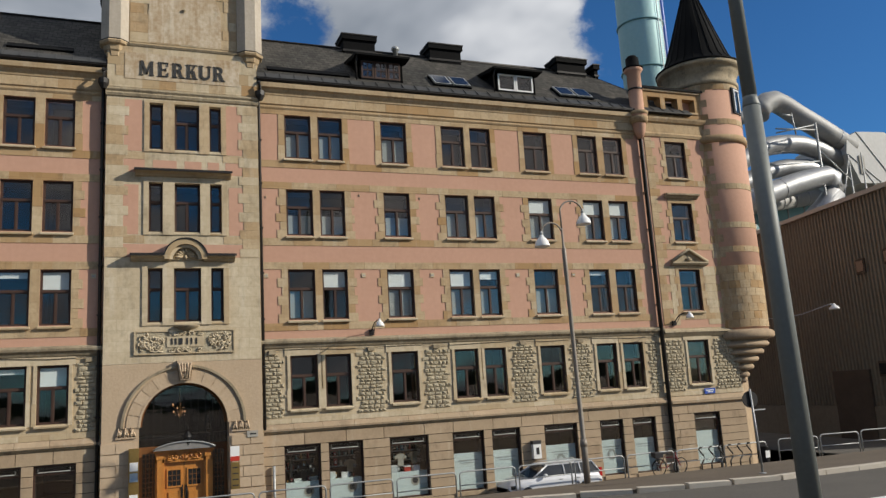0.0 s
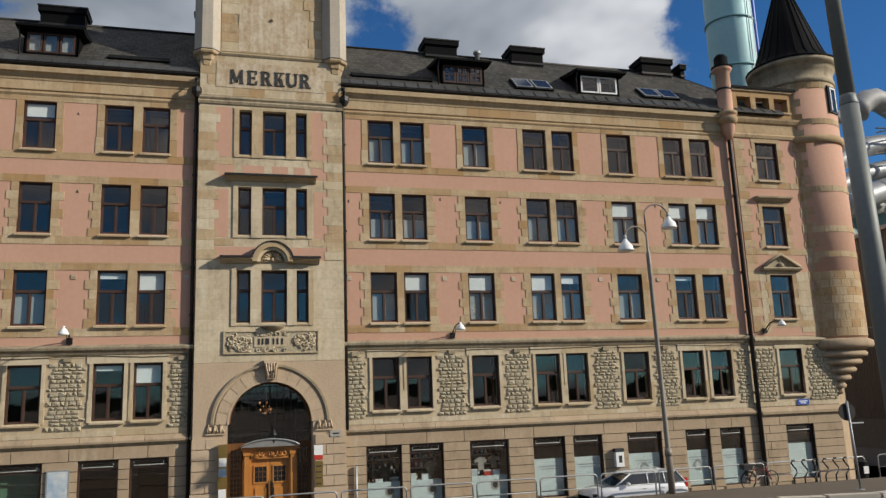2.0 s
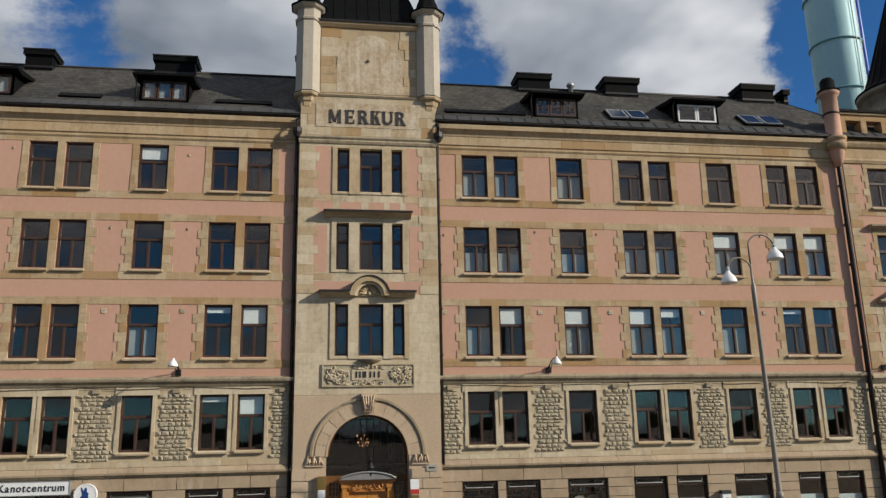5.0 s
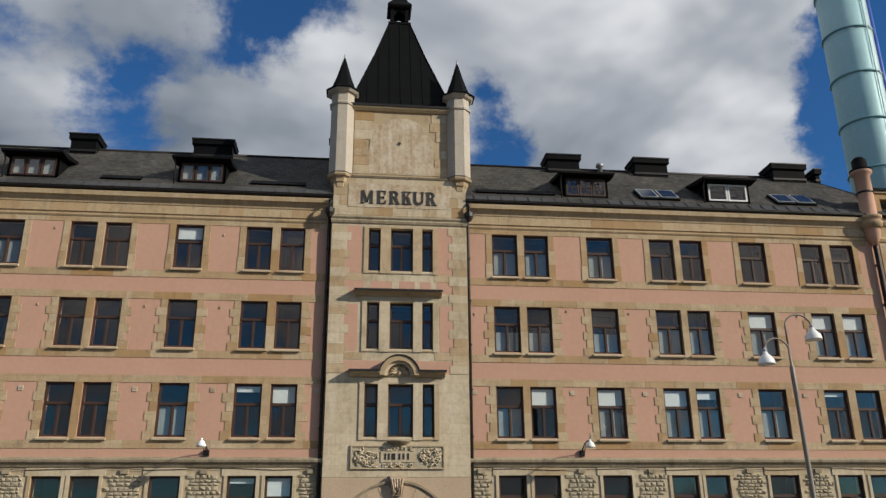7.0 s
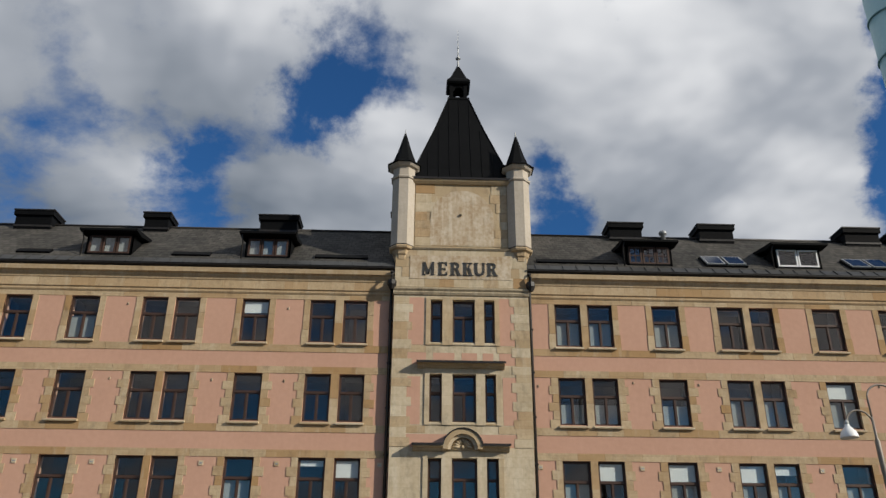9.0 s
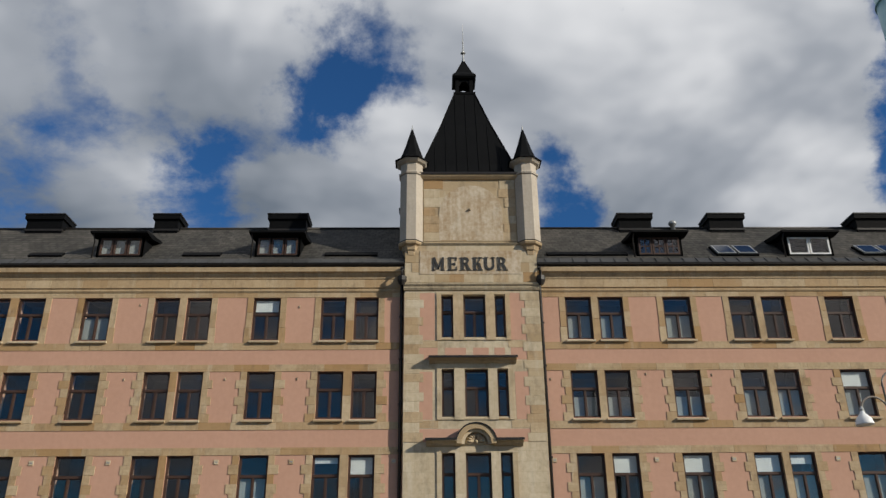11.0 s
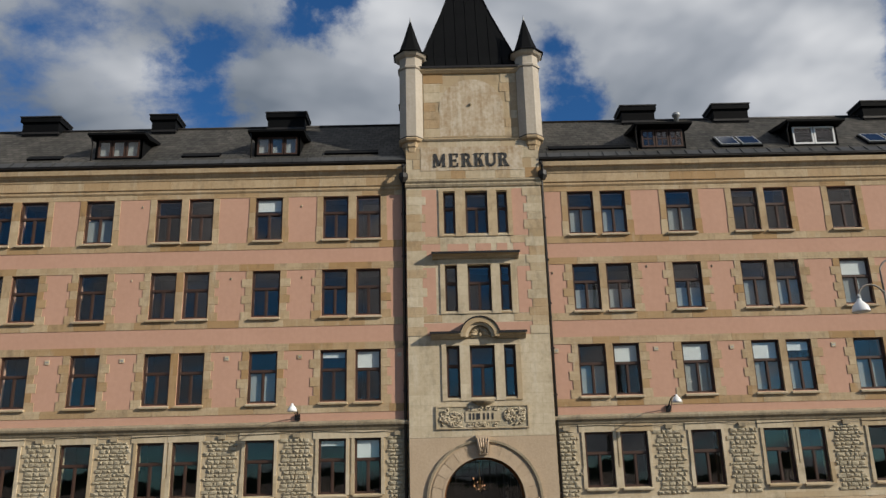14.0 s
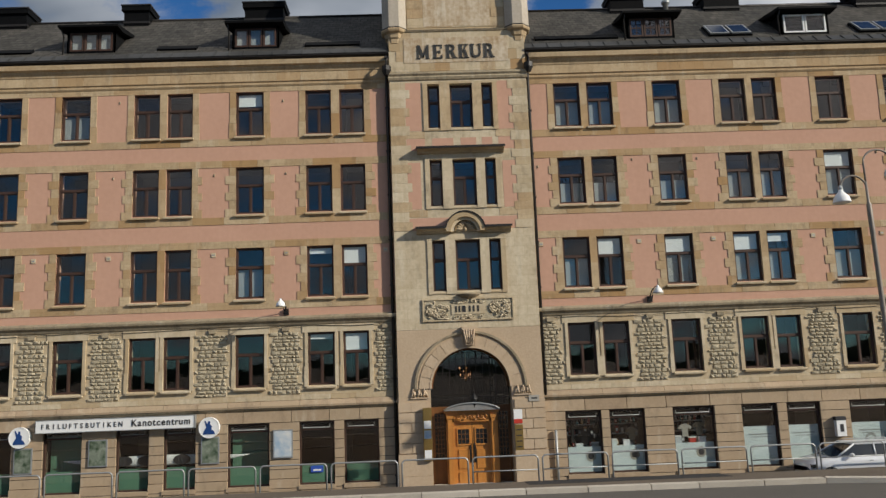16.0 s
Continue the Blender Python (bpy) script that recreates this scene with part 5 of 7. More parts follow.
def dormer(x0, x1, lights, frame, label, roof_out=.25):
    yf, zb, zt = .30, 18.62, 19.62
    back = GY + (zt + .1 - GZ) / K
    bm = bmesh.new()
    # cheeks and front
    box(bm, x0, x1, yf, yf + .06, zb - .1, zb + .08)
    box(bm, x0, x1, yf, yf + .06, zt - .08, zt)
    box(bm, x0, x0 + .1, yf, yf + .08, zb, zt)
    box(bm, x1 - .1, x1, yf, yf + .08, zb, zt)
    d = thing("dormer", bm, LEAD, label, "dormer", "roof dormers")
    for x in (x0, x1 - .05):
        b2 = bmesh.new()
        a = [b2.verts.new((xx, y, z)) for xx in (x, x + .05) for y, z in ((yf, zb - .2), (yf, zt), (back, zt))]
        b2.faces.new(a[:3])
        b2.faces.new(a[3:][::-1])
        for i in range(3):
            j = (i + 1) % 3
            b2.faces.new((a[i], a[j], a[j + 3], a[i + 3]))
        part("cheek", b2, LEAD, d)
    # near-black sheet in place of the shade inside the dormer
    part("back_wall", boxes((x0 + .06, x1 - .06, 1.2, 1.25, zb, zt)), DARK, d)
    top = run(bmesh.new(), [(yf - .42, zt + .02), (yf - .42, zt + .12), (back + .7, zt + .52), (back + .7, zt + .40), (yf + .2, zt + .0)], x0 - roof_out, x1 + roof_out)
    part("dormer_roof", top, LEAD, d, "dark metal shed roof with deep overhang")
    w = (x1 - x0 - .2) / lights
    for k in range(lights):
        a, b = x0 + .1 + k * w + .02, x0 + .1 + (k + 1) * w - .02
        f = .07
        s = part("window_frame", boxes((a, a + f, yf - .02, yf + .05, zb + .08, zt - .08), (b - f, b, yf - .02, yf + .05, zb + .08, zt - .08), (a + f, b - f, yf - .02, yf + .05, zb + .08, zb + .08 + f), (a + f, b - f, yf - .02, yf + .05, zt - .08 - f, zt - .08)), frame, d)
        if frame is FRAME and lights == 3 and x0 > 0:
            part("glazing_bar", boxes(((a + b) / 2 - .02, (a + b) / 2 + .02, yf, yf + .03, zb + .15, zt - .15), (a + f, b - f, yf, yf + .03, zb + .47, zb + .51)), frame, s)
        p = part("pane", boxes((a + f - .004, b - f + .004, yf + .02, yf + .03, zb + .08 + f - .004, zt - .08 - f + .004)), GLASS, s)
        p.visible_shadow = False
        if lights == 3 and x0 < 0:
            part("inner_blind", boxes((a + f, b - f, yf + .1, yf + .11, zb + .1, zt - .1)), CURTAIN, s)
    x = x0 - .14
    part("rainwater_pipe", tube(bmesh.new(), [(x, yf - .3, zt + .02), (x, yf - .05, zt - .25), (x, yf - .08, zb - .1)], .035, 6), GUTTER, d)
    return d


dormer(7.62, 9.72, 3, FRAME, "dark metal dormer with three small-paned brown windows")
dormer(14.52, 16.66, 2, WHITE, "dark metal dormer with two white framed windows")
dormer(-9.74, -7.72, 3, FRAME, "dark metal dormer with three narrow windows")
dormer(-16.86, -14.80, 3, FRAME, "dark metal dormer with three narrow windows")
dormer(-25.2, -23.2, 3, FRAME, "dark metal dormer with three narrow windows")


def skylight(x0, x1, lights, shut=False):
    y0, y1 = (.34, .62) if shut else (.30, 1.15)
    n = Vector((0, -K, 1)).normalized()
    bm = bmesh.new()
    tilt = Matrix.Translation((0, y0, roof_z(y0))) @ Matrix.Rotation(math.atan(K), 4, "X")
    L = (y1 - y0) * math.sqrt(1 + K * K)
    box(bm, x0, x1, 0, L, 0, .09)
    bm.transform(tilt)
    s = thing("skylight", bm, LEAD, "closed dark roof hatch" if shut else "tilted roof window with metal frame and glass", "roof window", "roof windows")
    if shut:
        return s
    w = (x1 - x0) / lights
    for k in range(lights):
        a, b = x0 + k * w + .06, x0 + (k + 1) * w - .06
        bm = boxes((a, b, .05, L - .05, .10, .16))
        bm.transform(tilt)
        f = part("sash_frame", bm, STEEL, s)
        bm = boxes((a + .07, b - .07, .12, L - .12, .155, .168))
        bm.transform(tilt)
        part("pane", bm, CARGLASS, f)
    return s


skylight(11.25, 13.2, 2)
skylight(18.0, 20.0, 2)
skylight(3.5, 7.2, 3, shut=True)
skylight(-13.0, -11.3, 2, shut=True)
skylight(-6.6, -4.2, 2, shut=True)
skylight(-19.9, -18.4, 2, shut=True)


def chimney(x0, x1, zt=22.12, small=False):
    c = thing("chimney", boxes((x0 + .12, x1 - .12, 3.0, 4.1, 20.6, zt - .28)), LEAD, "broad low chimney clad in dark sheet metal", "chimney", "roof chimneys")
    part("cap", boxes((x0 + .03, x1 - .03, 2.9, 4.2, zt - .3, zt - .05)), LEAD, c)
    part("cap_rim", boxes((x0 - .0, x1 + .0, 2.87, 4.23, zt - .06, zt)), GUTTER, c)
    part("flashing", boxes((x0 + .08, x1 - .08, 2.96, 4.14, 21.2, 21.3)), GUTTER, c)


for a, b in ((7.55, 9.40), (12.10, 14.05), (19.55, 21.55), (-9.92, -7.86), (-15.6, -14.2), (-21.9, -19.9)):
    chimney(a, b)
chimney(21.9, 22.35, 21.9)
v = thing("roof_vent", lathe(bmesh.new(), [(.12, 21.1), (.12, 21.6), (.19, 21.63), (.21, 21.72), (.15, 21.83), (.04, 21.88)], 10.45, 3.3, 12), STEEL, "small galvanised roof ventilator with domed cowl", "vent")

# ---------------------------------------------------------------- corner bay, parapet and round turret
upper_r, middle_r, base_r = right
surrounds(upper_r, RIGHT[:5], BAY + .02, PIPE_R - .3)
first_floor(middle_r, RIGHT, BAY + .02, END)
ashlar(base_r, SHOPS_R + [(23.73, 25.29)], BAY + .02, END)
upper_l, middle_l, base_l = left
surrounds(upper_l, LEFT, -26.5, -BAY - .02)
first_floor(middle_l, LEFT, -26.5, -BAY - .02)
ashlar(base_l, SHOPS_L, -26.5, -BAY - .02)

r8 = random.Random(21)
fx0, fx1 = PIPE_R + .35, END - .02
for s in (2, 3, 4):
    z0, z1 = STOREYS[s]
    band(upper_r, fx0, fx1, z0 - .44, z0 - .13, .02, .8)
    for x, d in ((23.82, -1), (25.10, 1)):
        for k in range(6):
            w = (.2 if k % 2 else .34)
            lo, hi = sorted((x, x + d * w))
            h = (z1 - z0 + .13) / 6
            stone("stone_block", SAND, upper_r, lo, hi, -.022, .18, z0 - .13 + k * h + .004, z0 - .13 + (k + 1) * h - .004)
    stone("lintel", SAND, upper_r, 23.6, 25.32, -.025, .18, z1 + .004, z1 + .28)
z, k = 6.95, 0
while z < 16.7:
    h = r8.uniform(.36, .48)
    for lo, hi in ((fx0, fx0 + (.42 if k % 2 else .62)), (fx1 - (.62 if k % 2 else .85), fx1 + .015)):
        stone("quoin", SAND, upper_r, lo, hi, -.024, .1, z + .004, min(z + h, 16.7) - .004)
    if z < 9.7:
        stone("stone_block", CREAM, upper_r, fx0 + .63, 23.58, -.018, .1, z + .004, z + h - .004)
        stone("stone_block", CREAM, upper_r, 25.34, fx1 - .86, -.018, .1, z + .004, z + h - .004)
    z, k = z + h, k + 1
c = thing("window_cornice", run(bmesh.new(), [(0, 13.46), (-.1, 13.48), (-.16, 13.56), (-.28, 13.6), (-.3, 13.68), (0, 13.72)], 23.45, 25.48), MOULD, "straight stone cornice over corner bay window", "cornice", kind="structure")
bm = bmesh.new()
prism(bm, [(23.42, 9.98), (25.50, 9.98), (25.50, 10.12), (24.46, 10.72), (23.42, 10.12)], -.06, .02)
c = thing("pediment", bm, MOULD, "small triangular stone pediment over corner bay window", "pediment", kind="structure")
part("raking_mould", tube(bmesh.new(), [(23.36, -.16, 10.14), (24.46, -.16, 10.76), (25.56, -.16, 10.14)], .09, 6), MOULD, c)
part("base_mould", run(bmesh.new(), [(0, 9.94), (-.2, 9.98), (-.26, 10.06), (-.24, 10.12), (0, 10.12)], 23.36, 25.56), MOULD, c)
part("boss", lathe(bmesh.new(), [(.02, 10.14), (.16, 10.2), (.16, 10.3), (.03, 10.42)], 24.46, -.06, 10), MOULD, c)
storey = thing("string_course_corner", run(bmesh.new(), [(0.0, 6.36), (-0.05, 6.38), (-0.14, 6.5), (-0.21, 6.58), (-0.19, 6.66), (0.0, 6.72)], PIPE_R + .2, END), MOULD, "weathered moulded string course of the corner bay", "string course", kind="structure")
thing("base_moulding_corner", run(bmesh.new(), [(0.0, 3.06), (-0.17, 3.14), (-0.18, 3.26), (-0.08, 3.44), (0.0, 3.47)], PIPE_R + .2, END + .06), ASHLAR, "moulded brown stone ledge of the corner bay", "ledge", kind="structure")
thing("cornice_corner", run(bmesh.new(), [(0.1, 16.74), (-0.06, 16.76), (-0.1, 16.9), (-0.05, 17.0), (-.05, 17.5), (-.14, 17.56), (-.22, 17.7), (-.24, 17.8), (.1, 17.84)], PIPE_R + .2, END), SAND, "sandstone cornice of the corner bay", "cornice", kind="structure")
par = thing("parapet", holed_wall(bmesh.new(), PIPE_R + .3, 26.6, 17.8, 19.35, [(23.05, 23.85, 18.25, 18.95), (24.15, 24.95, 18.25, 18.95), (25.25, 26.05, 18.25, 18.95)], -.05, .45), SAND, "stone parapet with three square openings", "parapet", kind="structure")
part("coping", boxes((PIPE_R + .2, 26.7, -.2, .6, 19.35, 19.47)), LEAD, par, "dark metal coping")
part("coping_ledge", boxes((PIPE_R + .2, 26.7, -.13, .5, 19.25, 19.345)), SAND, par)
part("opening_sill", boxes((22.9, 26.2, -.11, .02, 18.12, 18.22)), SAND, par)
# near-black sheet added behind the openings to stand in for their shade
part("shade_sheet", boxes((PIPE_R + .3, 26.6, 1.2, 1.3, 17.9, 19.2)), DARK, par)
# slim corner pinnacle on the pilaster
pin = thing("pinnacle", lathe(bmesh.new(), [(.12, 16.5), (.30, 16.9), (.36, 17.3), (.42, 17.5), (.36, 17.6), (.46, 17.7), (.46, 17.85), (.36, 17.95), (.36, 20.05), (.44, 20.1), (.5, 20.22), (.44, 20.32)], PIPE_R, -.18, 16), PINK, "slim round pink and stone pinnacle with dark cap", "pinnacle")
part("mould_ring", lathe(bmesh.new(), [(.40, 17.3), (.5, 17.5), (.5, 17.62), (.38, 17.7)], PIPE_R, -.18, 16), SAND, pin)
part("mould_ring", lathe(bmesh.new(), [(.38, 17.72), (.52, 17.78), (.52, 17.92), (.38, 17.98)], PIPE_R, -.18, 16), SAND, pin)
part("iron_band", lathe(bmesh.new(), [(.38, 19.1), (.38, 19.2)], PIPE_R, -.18, 16), BLACK, pin)
part("cap", lathe(bmesh.new(), [(.52, 20.3), (.50, 20.36), (.34, 20.4), (.34, 20.85), (.22, 21.0), (.04, 21.05)], PIPE_R, -.18, 16), LEAD, pin)

TX, TY, TR = 27.75, 1.32, 1.93
tur = thing("corner_tower", lathe(bmesh.new(), [(TR, 6.5), (TR, 20.0)], TX, TY, 48), PINK, "round pink and sandstone corner tower with conical roof", "tower", kind="structure")


def tring(name, r, z0, z1, mat):
    part(name, lathe(bmesh.new(), [(TR, z0), (TR + r * .8, z0 + .04), (TR + r, (z0 + z1) / 2), (TR + r * .8, z1 - .04), (TR, z1)], TX, TY, 48), mat, tur)


def curved_block(a0, a1, z0, z1, mat, r=TR + .02):
    bm = bmesh.new()
    n = 3
    rows = [[bm.verts.new((TX + q * math.cos(a0 + (a1 - a0) * i / n), TY + q * math.sin(a0 + (a1 - a0) * i / n), z)) for q, z in ((r - .1, z0), (r, z0), (r, z1), (r - .1, z1))] for i in range(n + 1)]
    for p, q in zip(rows, rows[1:]):
        for k in range(4):
            bm.faces.new((p[k], p[(k + 1) % 4], q[(k + 1) % 4], q[k]))
    bm.faces.new(rows[0])
    bm.faces.new(rows[-1][::-1])
    part("tower_stone", bm, mat, tur)


for j in range(8):
    for i in range(9):
        a0 = radians(-150 + i * 17 + (8 if j % 2 else 0))
        curved_block(a0 + .004, a0 + radians(17) - .004, 6.72 + j * .40 + .004, 7.12 + j * .40 - .004, SAND, TR + .025)
for z in (10.62, 11.9, 13.98):
    for i in range(8):
        a0 = radians(-150 + i * 19)
        curved_block(a0 + .003, a0 + radians(19) - .003, z, z + .3, SAND)
z, k = 9.95, 0
while z < 19.4:
    w = radians(22 if k % 2 else 14)
    curved_block(radians(-150), radians(-146) + w, z + .004, z + .40, SAND)
    z, k = z + .41, k + 1
tring("string_ring", .16, 16.55, 16.98, SAND)
for i in range(8):
    a0 = radians(-150 + i * 19)
    curved_block(a0 + .003, a0 + radians(19) - .003, 17.55, 17.85, SAND)
    curved_block(a0 + .003, a0 + radians(19) - .003, 19.5, 19.85, SAND)
part("crown", lathe(bmesh.new(), [(TR, 19.85), (TR + .09, 19.9), (TR + .09, 20.08), (TR + .02, 20.13), (TR + .02, 20.58), (TR + .11, 20.66), (TR + .11, 20.78), (TR + .22, 20.92), (TR + .36, 20.98), (TR + .36, 21.19), (TR, 21.25)], TX, TY, 48), MOULD, tur, "moulded weathered stone crown")
part("cone_roof", lathe(bmesh.new(), [(TR + .40, 21.18), (TR + .42, 21.26), (TR + .1, 21.42), (1.78, 21.75), (1.28, 23.2), (.04, 27.0)], TX, TY, 24), LEAD, tur, "black sheet metal cone")
bm = bmesh.new()
for i in range(24):
    a = 2 * math.pi * i / 24
    tube(bm, [(TX + q * math.cos(a), TY + q * math.sin(a), z) for q, z in ((TR + .1, 21.43), (1.79, 21.76), (1.29, 23.21), (.06, 27.0))], .02, 4)
part("cone_seams", bm, LEAD, tur)
cx0, cy0 = 27.08, 0.0
part("corbel", lathe(bmesh.new(), [(.02, 3.92), (.14, 3.98), (.18, 4.08), (.12, 4.18)] + [q for k, r in enumerate((.36, .68, 1.02, 1.38, 1.74)) for q in ((r - .22, 4.2 + k * .38), (r - .04, 4.24 + k * .38), (r + .03, 4.36 + k * .38), (r - .02, 4.47 + k * .38), (r - .12, 4.53 + k * .38))] + [(TR - .12, 6.12), (TR + .14, 6.16), (TR + .24, 6.28), (TR + .24, 6.48), (TR + .14, 6.56), (TR, 6.62)], 0, 0, 40,
                     drift=lambda z: (cx0 + (TX - cx0) * min(1, max(0, (z - 4.0) / 2.3)), cy0 + (TY - cy0) * min(1, max(0, (z - 4.0) / 2.3)))), ASHLAR, tur, "moulded brown stone corbel")
# small turret window and shaded side windows
a = radians(-67)
M = Matrix.Translation((TX + TR * math.cos(a), TY + TR * math.sin(a), 18.2)) @ Matrix.Rotation(a + math.pi / 2, 4, "Z")
bm = boxes((-.42, .42, -.06, .1, 0, 1.45))
bm.transform(M)
w = part("tower_window", bm, BLACK, tur, "small window with white open casement")
bm = boxes((-.36, .36, -.075, -.06, .06, 1.38))
bm.transform(M)
part("pane", bm, CARGLASS, w)
bm = boxes((-.34, -.27, -.12, -.075, .08, 1.34), (.15, .22, -.12, -.075, .08, 1.34), (-.27, .15, -.12, -.075, 1.27, 1.34))
bm.transform(M)
part("sash", bm, WHITE, w)
# chamfered corner and side wall
bm = bmesh.new()
pts = [(END, 0.0), (28.3, 1.05), (29.8, 3.3), (29.8, 20), (24, 20), (24, .6), (END, .6)]
lo = [bm.verts.new((x, y, -.6)) for x, y in pts]
hi = [bm.verts.new((x, y, 6.4)) for x, y in pts]
for i in range(len(pts)):
    j = (i + 1) % len(pts)
    bm.faces.new((lo[i], lo[j], hi[j], hi[i]))
bm.faces.new(hi)
side = thing("wall_side", bm, ASHLAR, "plain stone side wall round the corner", "wall", kind="structure")
bm = bmesh.new()
pts = [(27.6, 3.0), (29.6, 3.6), (29.6, 20), (27.6, 20)]
lo = [bm.verts.new((x, y, 6.4)) for x, y in pts]
hi = [bm.verts.new((x, y, 17.8)) for x, y in pts]
for i in range(4):
    j = (i + 1) % 4
    bm.faces.new((lo[i], lo[j], hi[j], hi[i]))
bm.faces.new(hi)
thing("wall_side_upper", bm, PINK, "plain pink rendered side wall round the corner", "wall", kind="structure")
thing("wall_back", boxes((FAR, 27.0, 8.2, 8.5, -.6, 17.8), (FAR - .3, FAR, 0, 8.5, -.6, 17.8)), PINK, "plain rear wall closing the building", "wall", kind="structure")


def downpipe(x, y, z0, z1, head=True, kick=0.0, r=.065):
    p = thing("downpipe", tube(bmesh.new(), [(x, y, z0), (x, y, z1 - .5), (x + kick, y - .0, z1 - .12), (x + kick, y - .28, z1)], r, 8), GUTTER, "dark painted metal downpipe on the facade", "downpipe", "downpipes")
    z = z0 + .6
    while z < z1 - .8:
        part("bracket", boxes((x - .09, x + .09, y - .075, y + .2, z - .025, z + .025)), BLACK, p)
        z += 1.9
    if head:
        part("hopper", lathe(bmesh.new(), [(.08, z1 - .75), (.16, z1 - .6), (.17, z1 - .45), (.1, z1 - .42)], x, y, 8), GUTTER, p)


downpipe(-BAY - .14, -.12, -.2, 17.8, True)
downpipe(BAY + .1, -.12, 3.3, 17.8, True)
downpipe(PIPE_R + .02, -.16, -.2, 17.2, False, r=.105)
pw = thing("downpipe", tube(bmesh.new(), [(BAY + .42, -.14, -.4), (BAY + .42, -.14, 1.9)], .06, 8), STEEL, "short pale galvanised pipe beside the portal pier", "downpipe")
for s in (-1, 1):
    br = thing("gutter_bracket", tube(bmesh.new(), [(s * (BAY + .04), -.34, 17.8), (s * (BAY + .1), -.5, 17.6), (s * (BAY + .12), -.4, 17.0)], .06, 6), GUTTER, "dark rainwater outlet at the tower foot", "rainwater outlet")
    box_b = part("hopper", lathe(bmesh.new(), [(.1, 16.95), (.2, 17.15), (.2, 17.35)], s * (BAY + .12), -.4, 8), GUTTER, br)

# ---------------------------------------------------------------- street
def slope(y):
    """Height of the street, which climbs away from the building."""
    return float(np.interp(-y, [3.2, 8.5, 12.0, 33.0], [.28, 1.08, 1.25, 2.66]))


def kerb_y(x):
    return float(np.interp(x, [-60, 0, 9, 12, 15, 60], [-11.0, -11.3, -11.7, -13.2, -14.2, -14.0]))


def sheet(name, xs, ys, zf, material, label, category):
    bm = bmesh.new()
    g = [[bm.verts.new((x, y, zf(x, y))) for y in ys] for x in xs]
    for i in range(len(xs) - 1):
        for j in range(len(ys) - 1):
            bm.faces.new((g[i][j], g[i + 1][j], g[i + 1][j + 1], g[i][j + 1]))
    return thing(name, bm, material, label, category, kind="structure")


sheet("ground", [-3000, -300, -60, 60, 300, 3000], [-3000, -300, -70, -33, -20, -12, -10.9, -10.0, 40, 300, 3000], lambda x, y: -.62 if y > -10.5 else slope(y) - .09, ASPHALT, "grey asphalt ground and roadway", "ground")
sheet("lane", [-60, 30], [-3.3, .6], lambda x, y: -.22, ASPHALT, "narrow sunken asphalt lane along the shop fronts", "road")
sheet("side_street", [30, 45], [-3.3, 60], lambda x, y: .30, ASPHALT, "asphalt side street between the buildings", "road")
bm = bmesh.new()
xs = [-60, -30, -10, 0, 4, 9, 10, 11, 12, 13, 15, 20, 30, 60]
rows = []
for x in xs:
    ky = kerb_y(x) + .3
    prof = [(-3.2, -.6), (-3.2, .28)] + [(-3.2 + (ky + 3.2) * k / 6, slope(-3.2 + (ky + 3.2) * k / 6)) for k in range(1, 7)] + [(ky, -.4)]
    rows.append([bm.verts.new((x, y, z)) for y, z in prof])
for p, q in zip(rows, rows[1:]):
    for k in range(len(p) - 1):
        bm.faces.new((p[k], p[k + 1], q[k + 1], q[k]))
thing("pavement", bm, PAVING, "worn brownish asphalt pavement along the street", "pavement", kind="structure")
bm = bmesh.new()
for a, b in ((-3.3, -8.45), (-8.45, -9.6)):
    run(bm, [(a, slope(a) - .02), (a, slope(a) + .006), (b, slope(b) + .006), (b, slope(b) - .02)], 1.0, 6.8)
thing("pavement_patch", bm, PATCH, "fresh black asphalt patch in the pavement", "patch", kind="structure")
x = -24.0
kerb = thing("kerb", boxes((-60, -24, -11.3, -10.98, -.3, slope(-11.1))), GRANITE, "row of pale granite kerb stones along the pavement", "kerb", kind="structure")
while x < 40:
    w = rng.uniform(1.2, 1.7)
    y0, y1 = kerb_y(x), kerb_y(x + w)
    k = stone("kerb_stone", GRANITE, kerb, -w / 2 + .012, w / 2 - .012, -.02, .30, -.5, .02)
    k.rotation_euler.z = math.atan2(y1 - y0, w)
    k.location = (x + w / 2, (y0 + y1) / 2 + .14, slope((y0 + y1) / 2) - .24 + .02)
    x += w
thing("road_marking", boxes((9, 30, -20.4, -20.2, slope(-20.3) - .10, slope(-20.3) - .075)), WHITE, "worn white line on the road", "marking", kind="structure")


def guard_rail(x, w, y=-3.45, mid=True, z=.31):
    h, r = 1.0, .14
    pts = [(0, 0, -.1), (0, 0, h - r)] + [(r - r * math.cos(a), 0, h - r + r * math.sin(a)) for a in (.5, 1.05)] + [(r, 0, h), (w - r, 0, h)] + [(w - r + r * math.sin(a), 0, h - r + r * math.cos(a)) for a in (.5, 1.05)] + [(w, 0, h - r), (w, 0, -.1)]
    g = thing("guard_rail", tube(bmesh.new(), pts, .03, 8), STEEL, "galvanised tubular pedestrian guard rail panel on the pavement", "guard rail", "guard rails")
    if mid:
        part("mid_rail", tube(bmesh.new(), [(0, 0, .5), (w, 0, .5)], .022, 8), STEEL, g)
    for q in (0, w):
        part("foot", lathe(bmesh.new(), [(.06, -.02), (.06, .03), (.035, .04)], q, 0, 8), STEEL, g)
    g.location = (x, y, z)
    return g


x = -20.4
while x < 23.0:
    if not (-.15 < x + .2 < -.1):
        guard_rail(x, 2.36, mid=x > -.6)
    x += 2.52
